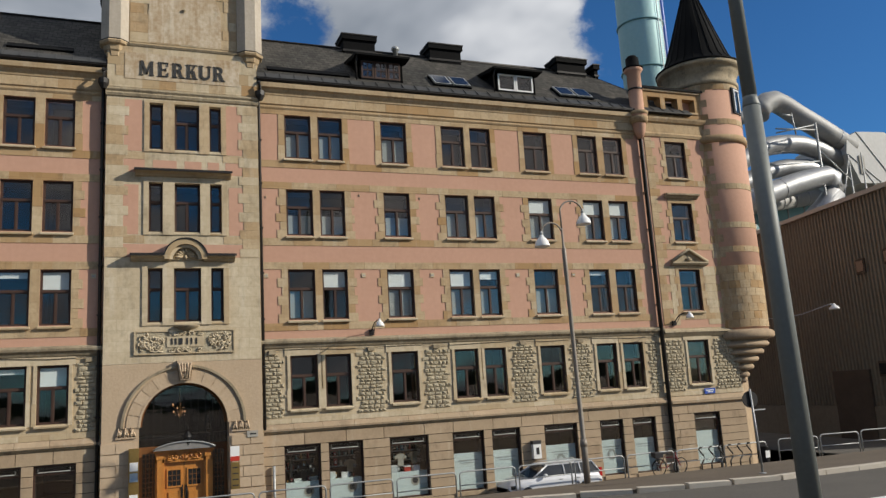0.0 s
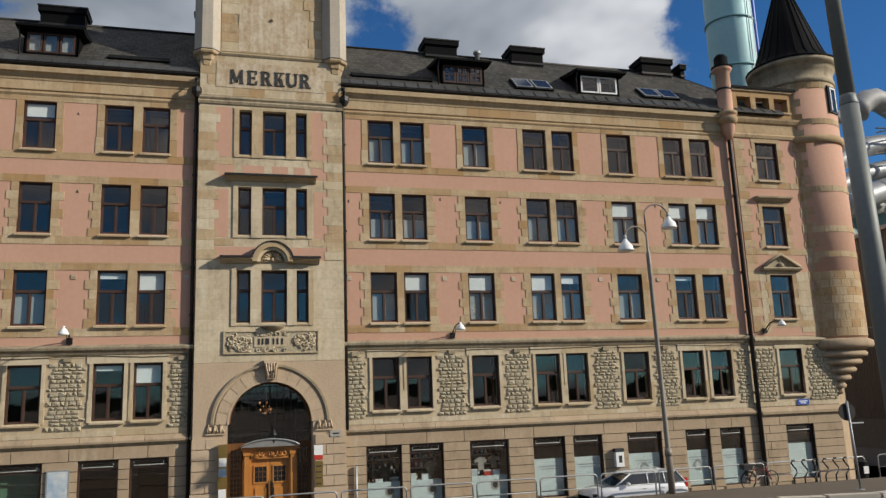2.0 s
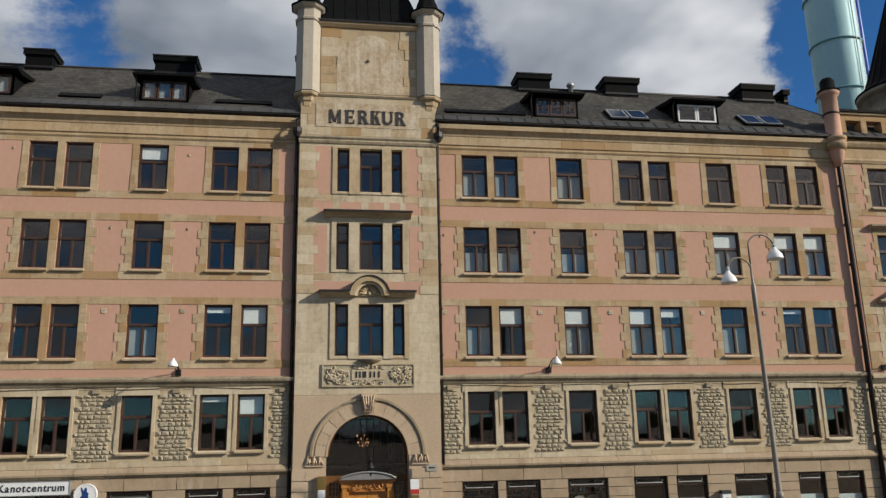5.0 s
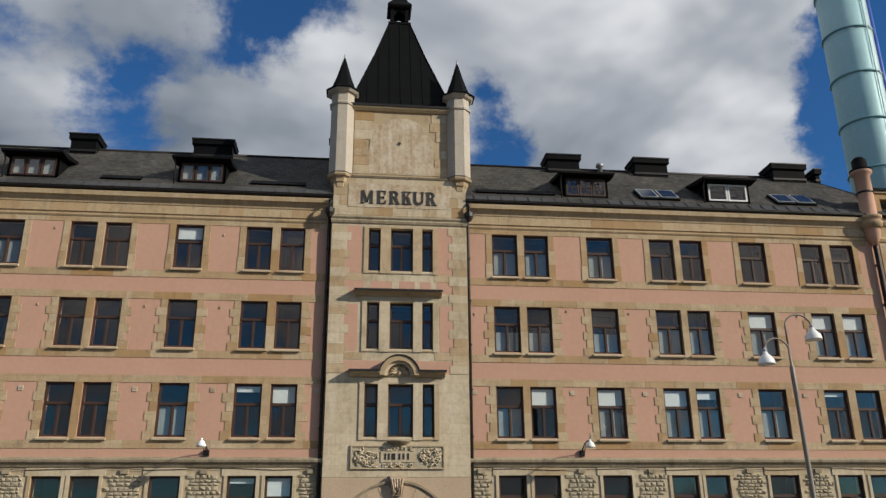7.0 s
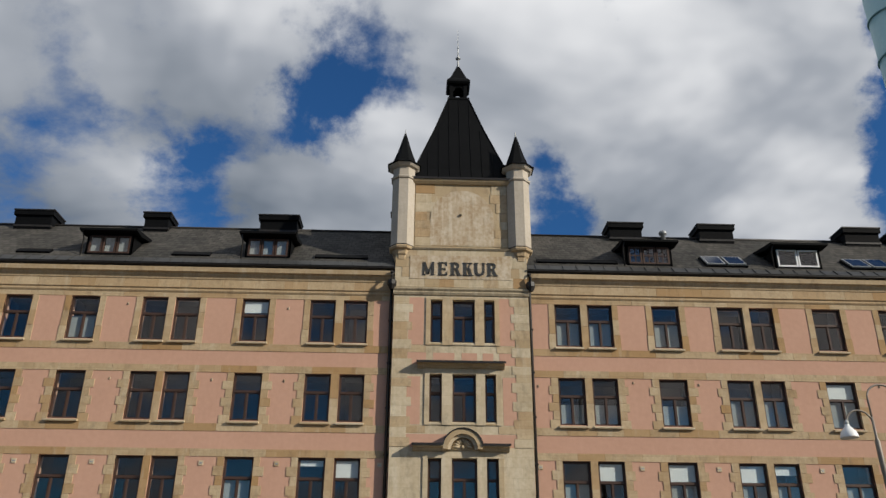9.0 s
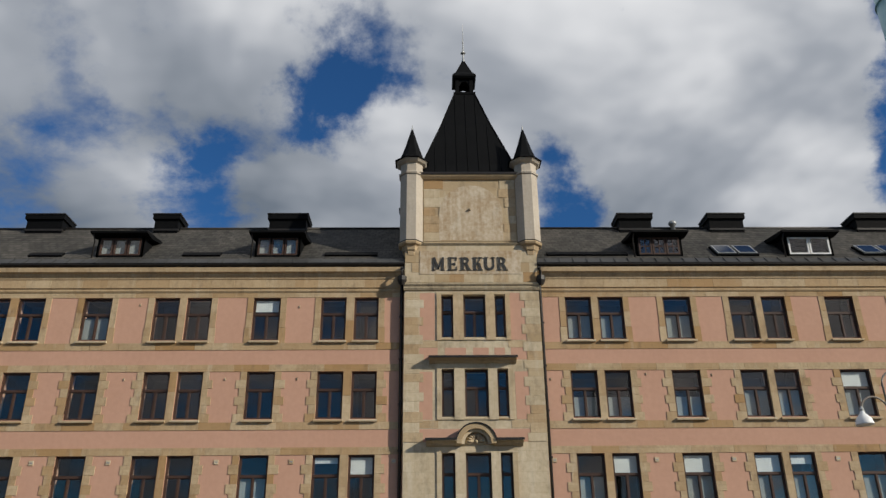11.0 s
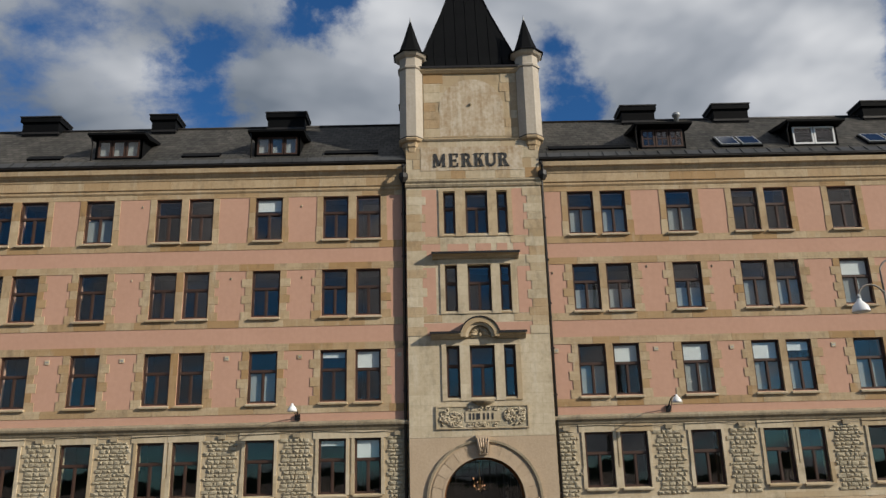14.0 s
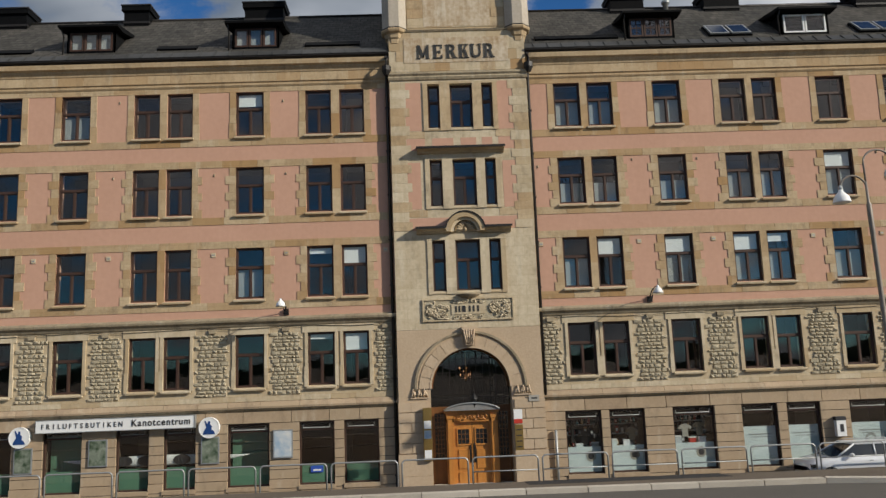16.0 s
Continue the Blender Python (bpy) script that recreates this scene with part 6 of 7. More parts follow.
for k in range(5):
    g = guard_rail(0, 2.0)
    gx, gy = 24.9 + k * 2.12, -4.1 - k * .33
    g.matrix_basis = pose(gx, gy, slope(gy), 0, 0, -9.0)


def street_lamp(x, y, z):
    l = thing("street_lamp", lathe(bmesh.new(), [(.11, 0), (.11, 1.3), (.085, 1.4), (.07, 7.0), (.08, 7.1), (.08, 8.0), (.042, 8.1), (.038, 8.75)], 0, 0, 12), LAMPPOST, "slender grey steel lamp post with two curved arms", "street lamp")
    part("collar", lathe(bmesh.new(), [(.125, 1.2), (.13, 1.3), (.10, 1.45)], 0, 0, 12), LAMPPOST, l)
    for s, zt, dx in ((-1, 8.96, .84), (1, 9.77, .93)):
        z0 = zt - 1.25
        pts = [(0, 0, z0)] + [(s * (dx / 2 - dx / 2 * math.cos(a)), 0, zt - .42 + .42 * math.sin(a)) for a in [math.pi * i / 10 for i in range(11)]]
        part("arm", tube(bmesh.new(), pts, .032, 8), LAMPPOST, l)
        xh = s * dx
        sh = part("shade", lathe(bmesh.new(), [(.27, zt - .86), (.265, zt - .82), (.23, zt - .68), (.13, zt - .56), (.075, zt - .5), (.06, zt - .40)], xh, 0, 20), WHITE, l, "white bell-shaped lamp shade")
        part("cap", lathe(bmesh.new(), [(.065, zt - .47), (.075, zt - .38), (.03, zt - .30)], xh, 0, 10), STEEL, sh)
    l.matrix_basis = pose(x, y, z, 0, -.85, 0)


street_lamp(12.43, -8.5, 1.06)

mast = thing("steel_mast", lathe(bmesh.new(), [(.205, -.1), (.192, 5.0), (.178, 8.02)], 0, 0, 20), MAST, "tall grey-green steel street mast with stepped shaft", "mast")
part("collar", lathe(bmesh.new(), [(.178, 8.02), (.176, 8.06), (.155, 8.16), (.148, 8.24)], 0, 0, 20), MAST, mast)
part("upper_shaft", lathe(bmesh.new(), [(.148, 8.24), (.132, 16.0)], 0, 0, 20), MAST, mast)
part("base_flange", lathe(bmesh.new(), [(.30, -.1), (.30, .03), (.21, .06)], 0, 0, 20), MAST, mast)
mast.matrix_basis = pose(10.085, -20.55, 1.68, 0, -1.07, 0)


def wall_lamp(x, z=7.05):
    l = thing("wall_lamp", boxes((x - .1, x + .1, -.1, 0, z - .12, z + .12)), BLACK, "white shaded lamp on a black iron wall bracket", "wall lamp", "wall lamps")
    part("arm", tube(bmesh.new(), [(x, -.02, z), (x, -.5, z + .35), (x, -1.0, z + .42), (x, -1.3, z + .38)], .022, 6), BLACK, l)
    part("stay", tube(bmesh.new(), [(x + .1, -.04, z - .1), (x + .02, -.6, z + .36)], .014, 5), BLACK, l)
    part("stay", tube(bmesh.new(), [(x - .1, -.04, z - .1), (x - .02, -.6, z + .36)], .014, 5), BLACK, l)
    part("shade", lathe(bmesh.new(), [(.19, z + .12), (.185, z + .18), (.13, z + .3), (.05, z + .38), (.04, z + .44)], x, -1.3, 16), WHITE, l, "white enamel shade")
    return l


wall_lamp(-7.42)
wall_lamp(7.58)
wall_lamp(23.15)
# thin cables along the string course
for a, b, z in ((3.2, 22, 6.42), (-22, -3.2, 6.44)):
    n = 12
    thing("cable", tube(bmesh.new(), [(a + (b - a) * i / n, -.06, z + .04 * math.sin(i * 2.1)) for i in range(n + 1)], .012, 4), BLACK, "thin black cable along the facade", "cable")
# small ventilation plates on the second floor
for x in (3.2, 7.35, 10.5, 14.75, 17.7, -7.4, -10.4, -14.7, -17.75, -3.3):
    pl = thing("vent_plate", boxes((x - .09, x + .09, -.03, 0, 9.42, 9.60)), CREAM, "small pale metal vent plate on pink render", "vent plate", "vent plates")
    part("slot", boxes((x - .05, x + .05, -.034, -.03, 9.48, 9.53)), STEEL, pl)
for x, z in ((10.1, 13.0), (3.25, 12.85), (7.3, 13.05), (17.9, 13.05), (-7.5, 16.1), (-7.4, 12.9), (-10.4, 12.9), (-14.4, 16.2), (-14.6, 12.9)):
    thing("wall_stud", lathe(bmesh.new(), [(.03, z - .05), (.035, z), (.03, z + .05)], x, -.005, 8), MOULD, "small iron anchor stud in the wall", "stud", "wall studs")
sgn = thing("street_sign", boxes((24.5, 25.15, -.08, -.05, 3.52, 3.78)), BLUESIGN, "blue enamel street name plate, unreadable", "sign")
part("text_bar", boxes((24.58, 25.05, -.086, -.08, 3.66, 3.71)), WHITE, sgn)
part("text_bar", boxes((24.66, 24.98, -.086, -.08, 3.58, 3.62)), WHITE, sgn)

# round sign on a leaning pole, seen from its dark back
rp = thing("road_sign", tube(bmesh.new(), [(0, 0, 0), (-.12, .0, 3.6)], .04, 8), STEEL, "grey pole with a round road sign seen from behind", "road sign")
bm = lathe(bmesh.new(), [(.36, -.012), (.36, .012)], 0, 0, 28)
bm.transform(Matrix.Translation((-.11, .06, 3.15)) @ Matrix.Rotation(radians(90), 4, "X") )
part("disc", bm, BLACK, rp, "dark back of the disc")
part("crossbar", boxes((-.1, .5, .0, .04, 2.66, 2.71)), STEEL, rp)
part("base_plate", lathe(bmesh.new(), [(.14, 0), (.14, .03), (.06, .06)], 0, 0, 10), STEEL, rp)
rp.location = (16.36, -12.4, slope(-12.4))
rp.scale = (.84, .84, .72)

# ---------------------------------------------------------------- shop fronts
def shop_window(a, b, z0, z1, lower, lower_h, label, vent=True):
    y, f = .12, .06
    s = thing("shop_window", boxes((a, a + f, y, y + .1, z0, z1), (b - f, b, y, y + .1, z0, z1), (a + f, b - f, y, y + .1, z0, z0 + f), (a + f, b - f, y, y + .1, z1 - f, z1)), FRAME, label, "shop window", "shop windows", "structure")
    part("top_rail", boxes((a + f, b - f, y, y + .08, z1 - .34, z1 - .28)), FRAME, s)
    p = part("pane", boxes((a + f, b - f, y + .05, y + .06, z0 + f, z1 - .34)), GLASS, s)
    p.visible_shadow = False
    p = part("top_pane", boxes((a + f, b - f, y + .05, y + .06, z1 - .28, z1 - f)), GLASS, s)
    p.visible_shadow = False
    if vent:
        part("hanging_rod", tube(bmesh.new(), [(a + .15, y - .05, z1 - .12), (a + .15, y - .05, z1 - .24), (b - .2, y - .05, z1 - .24), (b - .2, y - .05, z1 - .12)], .018, 5), STEEL, s)
    if lower is not None:
        part("window_film", boxes((a + f + .01, b - f - .01, y + .075, y + .08, z0 + f, z0 + lower_h)), lower, s)
    stone("sill", ASHLAR, s, a - .02, b + .02, -.14, .12, z0 - .16, z0 - .004)
    stone("sill", ASHLAR, s, a + .05, b - .02, -.10, .12, z0 - .34, z0 - .165)
    return s


for i, (a, b) in enumerate(sorted(SHOPS_L)):
    shop_window(a, b, .18, 2.62, GREEN, (.86 if i < 5 else .76), "brown framed shop window with green film on lower glass")
for i, (a, b) in enumerate(SHOPS_R):
    shop_window(a, b, .14 if i < 7 else .1, 2.62, FILM, 1.04 if i < 3 else 1.58, "brown framed shop window with pale frosted film")
    if i >= 3:
        m = (a + b) / 2
        t = thing("window_print", boxes((m - .45, m + .45, .185, .19, 1.38, 1.42), (m - .35, m + .35, .185, .19, 1.28, 1.31)), STEEL, "grey bars of unreadable lettering on the window film", "window print", "window prints")
        if i in (5, 6):
            bm = ring(bmesh.new(), .14, .24, -.003, .003, 0, 0, 2 * math.pi, 24)
            bm.transform(Matrix.Translation((m, .186, 1.05)))
            part("print_ring", bm, STEEL, t)
shop_window(23.75, 25.27, .14, 2.6, FILM, 1.62, "corner shop window with pale film on the glass")

# goods behind the glass
def hanging_shirt(x, z, mat):
    s = thing("hung_shirt", prism(bmesh.new(), [(x - .12, z - .5), (x + .12, z - .5), (x + .13, z - .15), (x + .24, z - .22), (x + .27, z - .1), (x + .12, z + .0), (x + .04, z + .02), (x - .04, z + .02), (x - .12, z), (x - .27, z - .1), (x - .24, z - .22), (x - .13, z - .15)], .42, .48), mat, "pale shirt hanging in the shop window", "shirt", "window goods")
    part("hanger", tube(bmesh.new(), [(x, .45, z + .01), (x, .45, z + .12), (x + .04, .45, z + .15)], .008, 4), STEEL, s)


for x, z, m in ((6.55, 1.85, ASHLAR), (8.75, 1.9, CONCRETE), (9.35, 1.95, ASHLAR), (4.6, 1.75, JOINT)):
    hanging_shirt(x, z, m)
for x, m in ((4.35, FILM), (5.0, CURTAIN), (5.75, FILM), (6.3, BLIND), (8.4, POSTER2), (9.0, REDSIGN), (9.4, BLIND)):
    b = thing("display_box", boxes((x - .14, x + .14, .3, .45, 1.16, 1.36 + .1 * math.sin(x * 7))), m, "small goods box standing on the window display", "box", "window goods")
    part("box_lid", boxes((x - .15, x + .15, .29, .46, 1.34 + .1 * math.sin(x * 7), 1.38 + .1 * math.sin(x * 7))), WHITE, b)
rg = random.Random(31)
GOODS = [surface("goods_%s" % n, c, [v * 1.4 for v in c], 0.6, scale=6, bump=0) for n, c in (("ochre", (.30, .17, .05)), ("red", (.28, .04, .03)), ("teal", (.05, .17, .18)), ("grey", (.20, .20, .19)), ("cream", (.48, .45, .38)))]
for a, b in SHOPS_R[:3]:
    for row in (1.16, 1.62, 2.02):
        if row > 1.2:
            sh = thing("wall_shelf", boxes((a + .1, b - .1, .78, 1.1, row - .03, row)), STEEL, "thin grey shelf with goods inside the shop", "shelf", "shop shelves")
            part("shelf_bracket", boxes((a + .14, a + .17, .8, 1.1, row - .16, row - .03)), STEEL, sh)
            part("shelf_bracket", boxes((b - .17, b - .14, .8, 1.1, row - .16, row - .03)), STEEL, sh)
        x = a + .2
        while x < b - .2:
            w, h, y = rg.uniform(.05, .11), rg.uniform(.10, .30), .52 if row < 1.2 else .92
            if rg.random() < .5:
                g = thing("bottle", lathe(bmesh.new(), [(w * .5, row), (w * .5, row + h * .6), (w * .2, row + h * .75), (w * .2, row + h)], x, y, 10), rg.choice(GOODS), "small coloured bottle on display in the shop window", "bottle", "shop goods")
                part("stopper", lathe(bmesh.new(), [(w * .24, row + h), (w * .24, row + h + .03)], x, y, 8), INK, g)
            else:
                g = thing("carton", boxes((x - w * .6, x + w * .6, y - .05, y + .05, row, row + h)), rg.choice(GOODS), "small coloured carton on display in the shop window", "carton", "shop goods")
                part("carton_label", boxes((x - w * .4, x + w * .4, y - .054, y - .05, row + h * .3, row + h * .7)), WHITE, g)
            x += rg.uniform(.13, .3)
for a, b in SHOPS_R[:3]:
    d = thing("display_ledge", boxes((a + .1, b - .1, .25, .75, 1.08, 1.16)), WHITE, "white display ledge inside the shop window", "shelf", "display ledges")
    part("ledge_leg", boxes((a + .15, a + .2, .55, .7, -.25, 1.08), (b - .2, b - .15, .55, .7, -.25, 1.08)), WHITE, d)
    m = (a + b) / 2
    lg = thing("window_emblem", prism(bmesh.new(), [(m + .25 + .2 * math.cos(2 * math.pi * i / 12), .8 + .22 * math.sin(2 * math.pi * i / 12)) for i in range(12)], .185, .19), CONCRETE, "brown shield-shaped emblem on the window film", "emblem", "window emblems")
    part("emblem_core", prism(bmesh.new(), [(m + .25 + .12 * math.cos(2 * math.pi * i / 12), .8 + .13 * math.sin(2 * math.pi * i / 12)) for i in range(12)], .18, .186), INK, lg)


def kayak(x0, x1, z, y=.31):
    bm = bmesh.new()
    n, L = 22, x1 - x0
    rows = []
    for i in range(n + 1):
        u = i / n
        r = max(.012, .36 * math.sin(math.pi * u) ** .8)
        zc = z + .10 * (2 * u - 1) ** 4
        rows.append([bm.verts.new((x0 + L * u, y + r * .25 * math.cos(a), zc + r * .62 * math.sin(a))) for a in [2 * math.pi * k / 10 for k in range(10)]])
    for p, q in zip(rows, rows[1:]):
        for k in range(10):
            f = bm.faces.new((p[k], p[(k + 1) % 10], q[(k + 1) % 10], q[k]))
            f.smooth = True
    bm.faces.new(rows[0])
    bm.faces.new(rows[-1][::-1])
    k = thing("kayak", bm, WHITE, "slim white kayak hung on edge in the shop window", "kayak")
    for cx, w in ((x0 + L * .45, .52), (x0 + L * .64, .50), (x0 + L * .33, .5), (x0 + L * .54, .2)):
        bm = lathe(bmesh.new(), [(w * .5, -.02), (w * .46, .03)], 0, 0, 20)
        bm.transform(Matrix.Translation((cx, y - .085, z + .01)) @ Matrix.Rotation(radians(90), 4, "X") @ Matrix.Diagonal((1.4, .8, 1, 1)))
        part("cockpit", bm, INK, k, "black cockpit opening")
    for cx in (x0 + L * .2, x0 + L * .8):
        part("strap", tube(bmesh.new(), [(cx, y, z), (cx, y + .02, 3.2)], .012, 4), BLACK, k)
    return k


kayak(-16.4, -9.0, 1.32)
for a, b in ((-17.02, -15.6), (-9.73, -8.18)):
    bd = thing("display_board", boxes((a, b, .62, .65, -.25, 2.4)), GREEN, "green display board standing behind the shop window", "display board", "display boards")
    part("board_rim", boxes((a, b, .60, .62, 2.36, 2.42)), STEEL, bd)
bm = bmesh.new()
sign = thing("shop_sign", boxes((-17.25, -11.05, -.30, -.06, 2.60, 3.06)), WHITE, "long white shop sign with dark lettering over windows", "shop sign")
part("sign_rim", boxes((-17.28, -11.02, -.31, -.05, 2.57, 2.60), (-17.28, -11.02, -.31, -.05, 3.06, 3.08), (-11.05, -11.02, -.31, -.05, 2.6, 3.06)), STEEL, sign)
for k, ch in enumerate("FRILUFTSBUTIKEN"):
    letter("letter", ch, .27, .006, INK, sign, -16.98 + k * .218, -.31, 2.74, .003, .9)
x = -13.52
for ch, w in zip("Kanotcentrum", (.235, .20, .20, .205, .15, .18, .20, .20, .15, .14, .20, .29)):
    letter("letter", ch, .37, .006, INK, sign, x + w / 2, -.31, 2.73, .006, .92)
    x += w


def emblem(x, z, r=.385):
    bm = lathe(bmesh.new(), [(r, -.07), (r, .07)], 0, 0, 36)
    bm.transform(Matrix.Translation((x, -.14, z)) @ Matrix.Rotation(radians(90), 4, "X"))
    e = thing("round_sign", bm, WHITE, "round white sign with a blue emblem shape", "sign", "round shop signs")
    part("rim", (lambda b: (b.transform(Matrix.Translation((x, 0, z))), b)[1])(ring(bmesh.new(), r - .01, r + .025, -.22, -.06, 0, 0, 2 * math.pi, 36)), WHITE, e)
    part("emblem", prism(bmesh.new(), [(x - .24, z - .26), (x + .24, z - .26), (x + .20, z - .14), (x + .10, z - .08), (x + .12, z + .06), (x + .05, z + .12), (x + .05, z + .24), (x - .02, z + .26), (x - .06, z + .12), (x - .14, z + .28), (x - .17, z + .26), (x - .10, z + .02), (x - .20, z - .14)], -.222, -.212), NAVY, e, "plain blue shape")


emblem(-17.92, 2.44)
emblem(-10.48, 2.55)
for x, z, w, h, m in ((-17.8, 1.52, .72, 1.0, POSTER1), (-14.88, 1.72, .74, 1.05, POSTER1), (-10.46, 1.66, .72, 1.05, POSTER1), (-7.58, 1.80, .78, 1.10, POSTER2)):
    ps = thing("poster_case", boxes((x - w / 2, x + w / 2, -.10, -.04, z - h / 2, z + h / 2)), STEEL, "framed poster on the shop pier" if m is POSTER1 else "framed pale poster on the shop pier", "poster", "poster cases")
    part("print", boxes((x - w / 2 + .05, x + w / 2 - .05, -.107, -.10, z - h / 2 + .05, z + h / 2 - .05)), m, ps)
es = thing("window_sign", boxes((-6.52, -6.02, .15, .165, .62, .88)), BLUESIGN, "small blue sticker sign on the shop glass", "sign")
part("text_bar", boxes((-6.42, -6.12, .145, .15, .68, .74)), WHITE, es)
cb = thing("wall_box", boxes((14.72, 15.1, -.26, -.04, 1.22, 1.85)), WHITE, "white and dark vending box on the pier", "box")
part("box_top", boxes((14.70, 15.12, -.27, -.04, 1.85, 2.0)), INK, cb)
part("box_print", boxes((14.85, 15.0, -.266, -.26, 1.4, 1.7)), INK, cb)


# ---------------------------------------------------------------- car, bicycle, racks
def car(x, y, z):
    """A silver estate car, nose towards -x; built along x from the nose at 0."""
    root = new("parked_car")
    tagged(root, "silver estate car parked in the sunken lane", "car")
    L, W = 4.75, 1.8
    secs = [(0.0, .45, .62, .58, 0), (.12, .28, .78, .74, 0), (.6, .22, .90, .86, 0), (1.25, .2, .98, .90, 0), (2.2, .2, 1.0, .90, 0), (3.6, .2, 1.02, .90, 0), (4.4, .24, 1.02, .88, 0), (4.68, .3, .98, .82, 0), (4.75, .42, .85, .76, 0)]
    bm = bmesh.new()
    rows = []
    for u, zb, zt, hw, _ in secs:
        pr = [(-hw * .92, zb), (-hw, zb + .18), (-hw, zt - .18), (-hw * .93, zt), (hw * .93, zt), (hw, zt - .18), (hw, zb + .18), (hw * .92, zb)]
        rows.append([bm.verts.new((u, a, b)) for a, b in pr])
    for p, q in zip(rows, rows[1:]):
        for k in range(8):
            f = bm.faces.new((p[k], p[(k + 1) % 8], q[(k + 1) % 8], q[k]))
            f.smooth = True
    bm.faces.new(rows[0])
    bm.faces.new(rows[-1][::-1])
    body = part("body", bm, SILVER, root)
    # cabin
    bm = bmesh.new()
    lo = [bm.verts.new(p) for p in ((1.15, -.82, .98), (4.66, -.82, 1.0), (4.66, .82, 1.0), (1.15, .82, .98))]
    hi = [bm.verts.new(p) for p in ((2.0, -.62, 1.43), (4.3, -.62, 1.45), (4.3, .62, 1.45), (2.0, .62, 1.43))]
    for i in range(4):
        j = (i + 1) % 4
        bm.faces.new((lo[i], lo[j], hi[j], hi[i]))
    bm.faces.new(hi)
    bm.faces.new(lo[::-1])
    part("glasshouse", bm, CARGLASS, root, "dark tinted windows")
    part("roof", boxes((1.95, 4.36, -.64, .64, 1.43, 1.48)), SILVER, root)
    for s in (-1, 1):
        for pts in ([(1.15, s * .83, .99), (2.0, s * .64, 1.45)], [(2.75, s * .84, 1.0), (2.8, s * .645, 1.45)], [(3.6, s * .84, 1.0), (3.62, s * .645, 1.45)], [(4.62, s * .83, 1.0), (4.3, s * .64, 1.46)]):
            part("pillar", tube(bmesh.new(), pts, .035, 6), SILVER, root)
        part("roof_rail", tube(bmesh.new(), [(2.1, s * .58, 1.49), (2.3, s * .58, 1.54), (4.0, s * .58, 1.54), (4.2, s * .58, 1.49)], .02, 6), STEEL, root)
        part("door_mirror", lathe(bmesh.new(), [(.03, .98), (.10, 1.02), (.10, 1.10), (.04, 1.14)], 1.7, s * .98, 8), SILVER, root)
        part("tail_light", boxes((4.6, 4.73, s * .74 - .09, s * .74 + .09, .78, 1.16)), REDLAMP, root, "red tail light")
        part("headlight", boxes((.10, .3, s * .62 - .16, s * .62 + .16, .60, .74)), CARGLASS, root)
        part("side_moulding", boxes((1.3, 3.9, s * .9 - .015, s * .9 + .015, .5, .56)), INK, root)
        for u in (2.15, 3.05):
            part("door_handle", boxes((u + .3, u + .45, s * .905 - .012, s * .905 + .012, .82, .85)), STEEL, root)
        for u in (.85, 3.72):
            bm = lathe(bmesh.new(), [(.22, -.1), (.31, -.1), (.33, -.06), (.33, .06), (.31, .1), (.22, .1)], 0, 0, 24)
            bm.transform(Matrix.Translation((u, s * .80, .33)) @ Matrix.Rotation(radians(90), 4, "X"))
            wh = part("wheel", bm, TYRE, root)
            bm = lathe(bmesh.new(), [(.0, -.06), (.21, -.08), (.21, .08), (.0, .06)], 0, 0, 20, caps=False)
            bm.transform(Matrix.Translation((u, s * .80, .33)) @ Matrix.Rotation(radians(90), 4, "X"))
            part("rim", bm, STEEL, wh)
    root.matrix_basis = pose(x, y, z, 0, 0, 0) @ Matrix.Diagonal((.92, .95, .95, 1))


car(12.39, -1.7, -.26)


def bicycle(x, y, z):
    root = tagged(new("bicycle"), "dark red bicycle leaning against the rail", "bicycle")
    for u in (0, 1.08):
        bm = bmesh.new()
        tube(bm, [(u + .34 * math.cos(a), 0, .35 + .34 * math.sin(a)) for a in [2 * math.pi * k / 24 for k in range(24)]], .022, 6, closed=True)
        w = part("wheel", bm, TYRE, root)
        bm = bmesh.new()
        for k in range(12):
            a = 2 * math.pi * k / 12
            tube(bm, [(u, 0, .35), (u + .33 * math.cos(a), 0, .35 + .33 * math.sin(a))], .004, 3)
        part("spokes", bm, STEEL, w)
    part("frame", tube(tube(tube(bmesh.new(), [(0, 0, .35), (.42, 0, .33), (.30, 0, .86), (0, 0, .35)], .024, 6), [(.42, 0, .33), (.86, 0, .74), (.32, 0, .76)], .028, 6), [(.82, 0, .92), (.86, 0, .74), (1.08, 0, .35)], .024, 6), REDPAINT, root)
    part("handlebar", tube(bmesh.new(), [(.62, -.26, 1.02), (.78, -.24, 1.06), (.82, 0, 1.02), (.78, .24, 1.06), (.62, .26, 1.02)], .014, 6), STEEL, root)
    part("saddle", prism(bmesh.new(), [(.12, .93), (.18, .98), (.42, .95), (.42, .92)], -.07, .07), INK, root)
    part("mudguard", tube(bmesh.new(), [(.38 * math.cos(a), 0, .35 + .38 * math.sin(a)) for a in [radians(20 + 15 * k) for k in range(11)]], .02, 5), INK, root)
    part("basket", boxes((-.3, .1, -.16, .16, .8, 1.0)), INK, root)
    part("crank", tube(bmesh.new(), [(.42, -.1, .2), (.42, -.06, .33), (.42, .06, .33), (.42, .1, .46)], .012, 5), STEEL, root)
    root.matrix_basis = pose(x, y, z, 8, 0, 0)
    return root


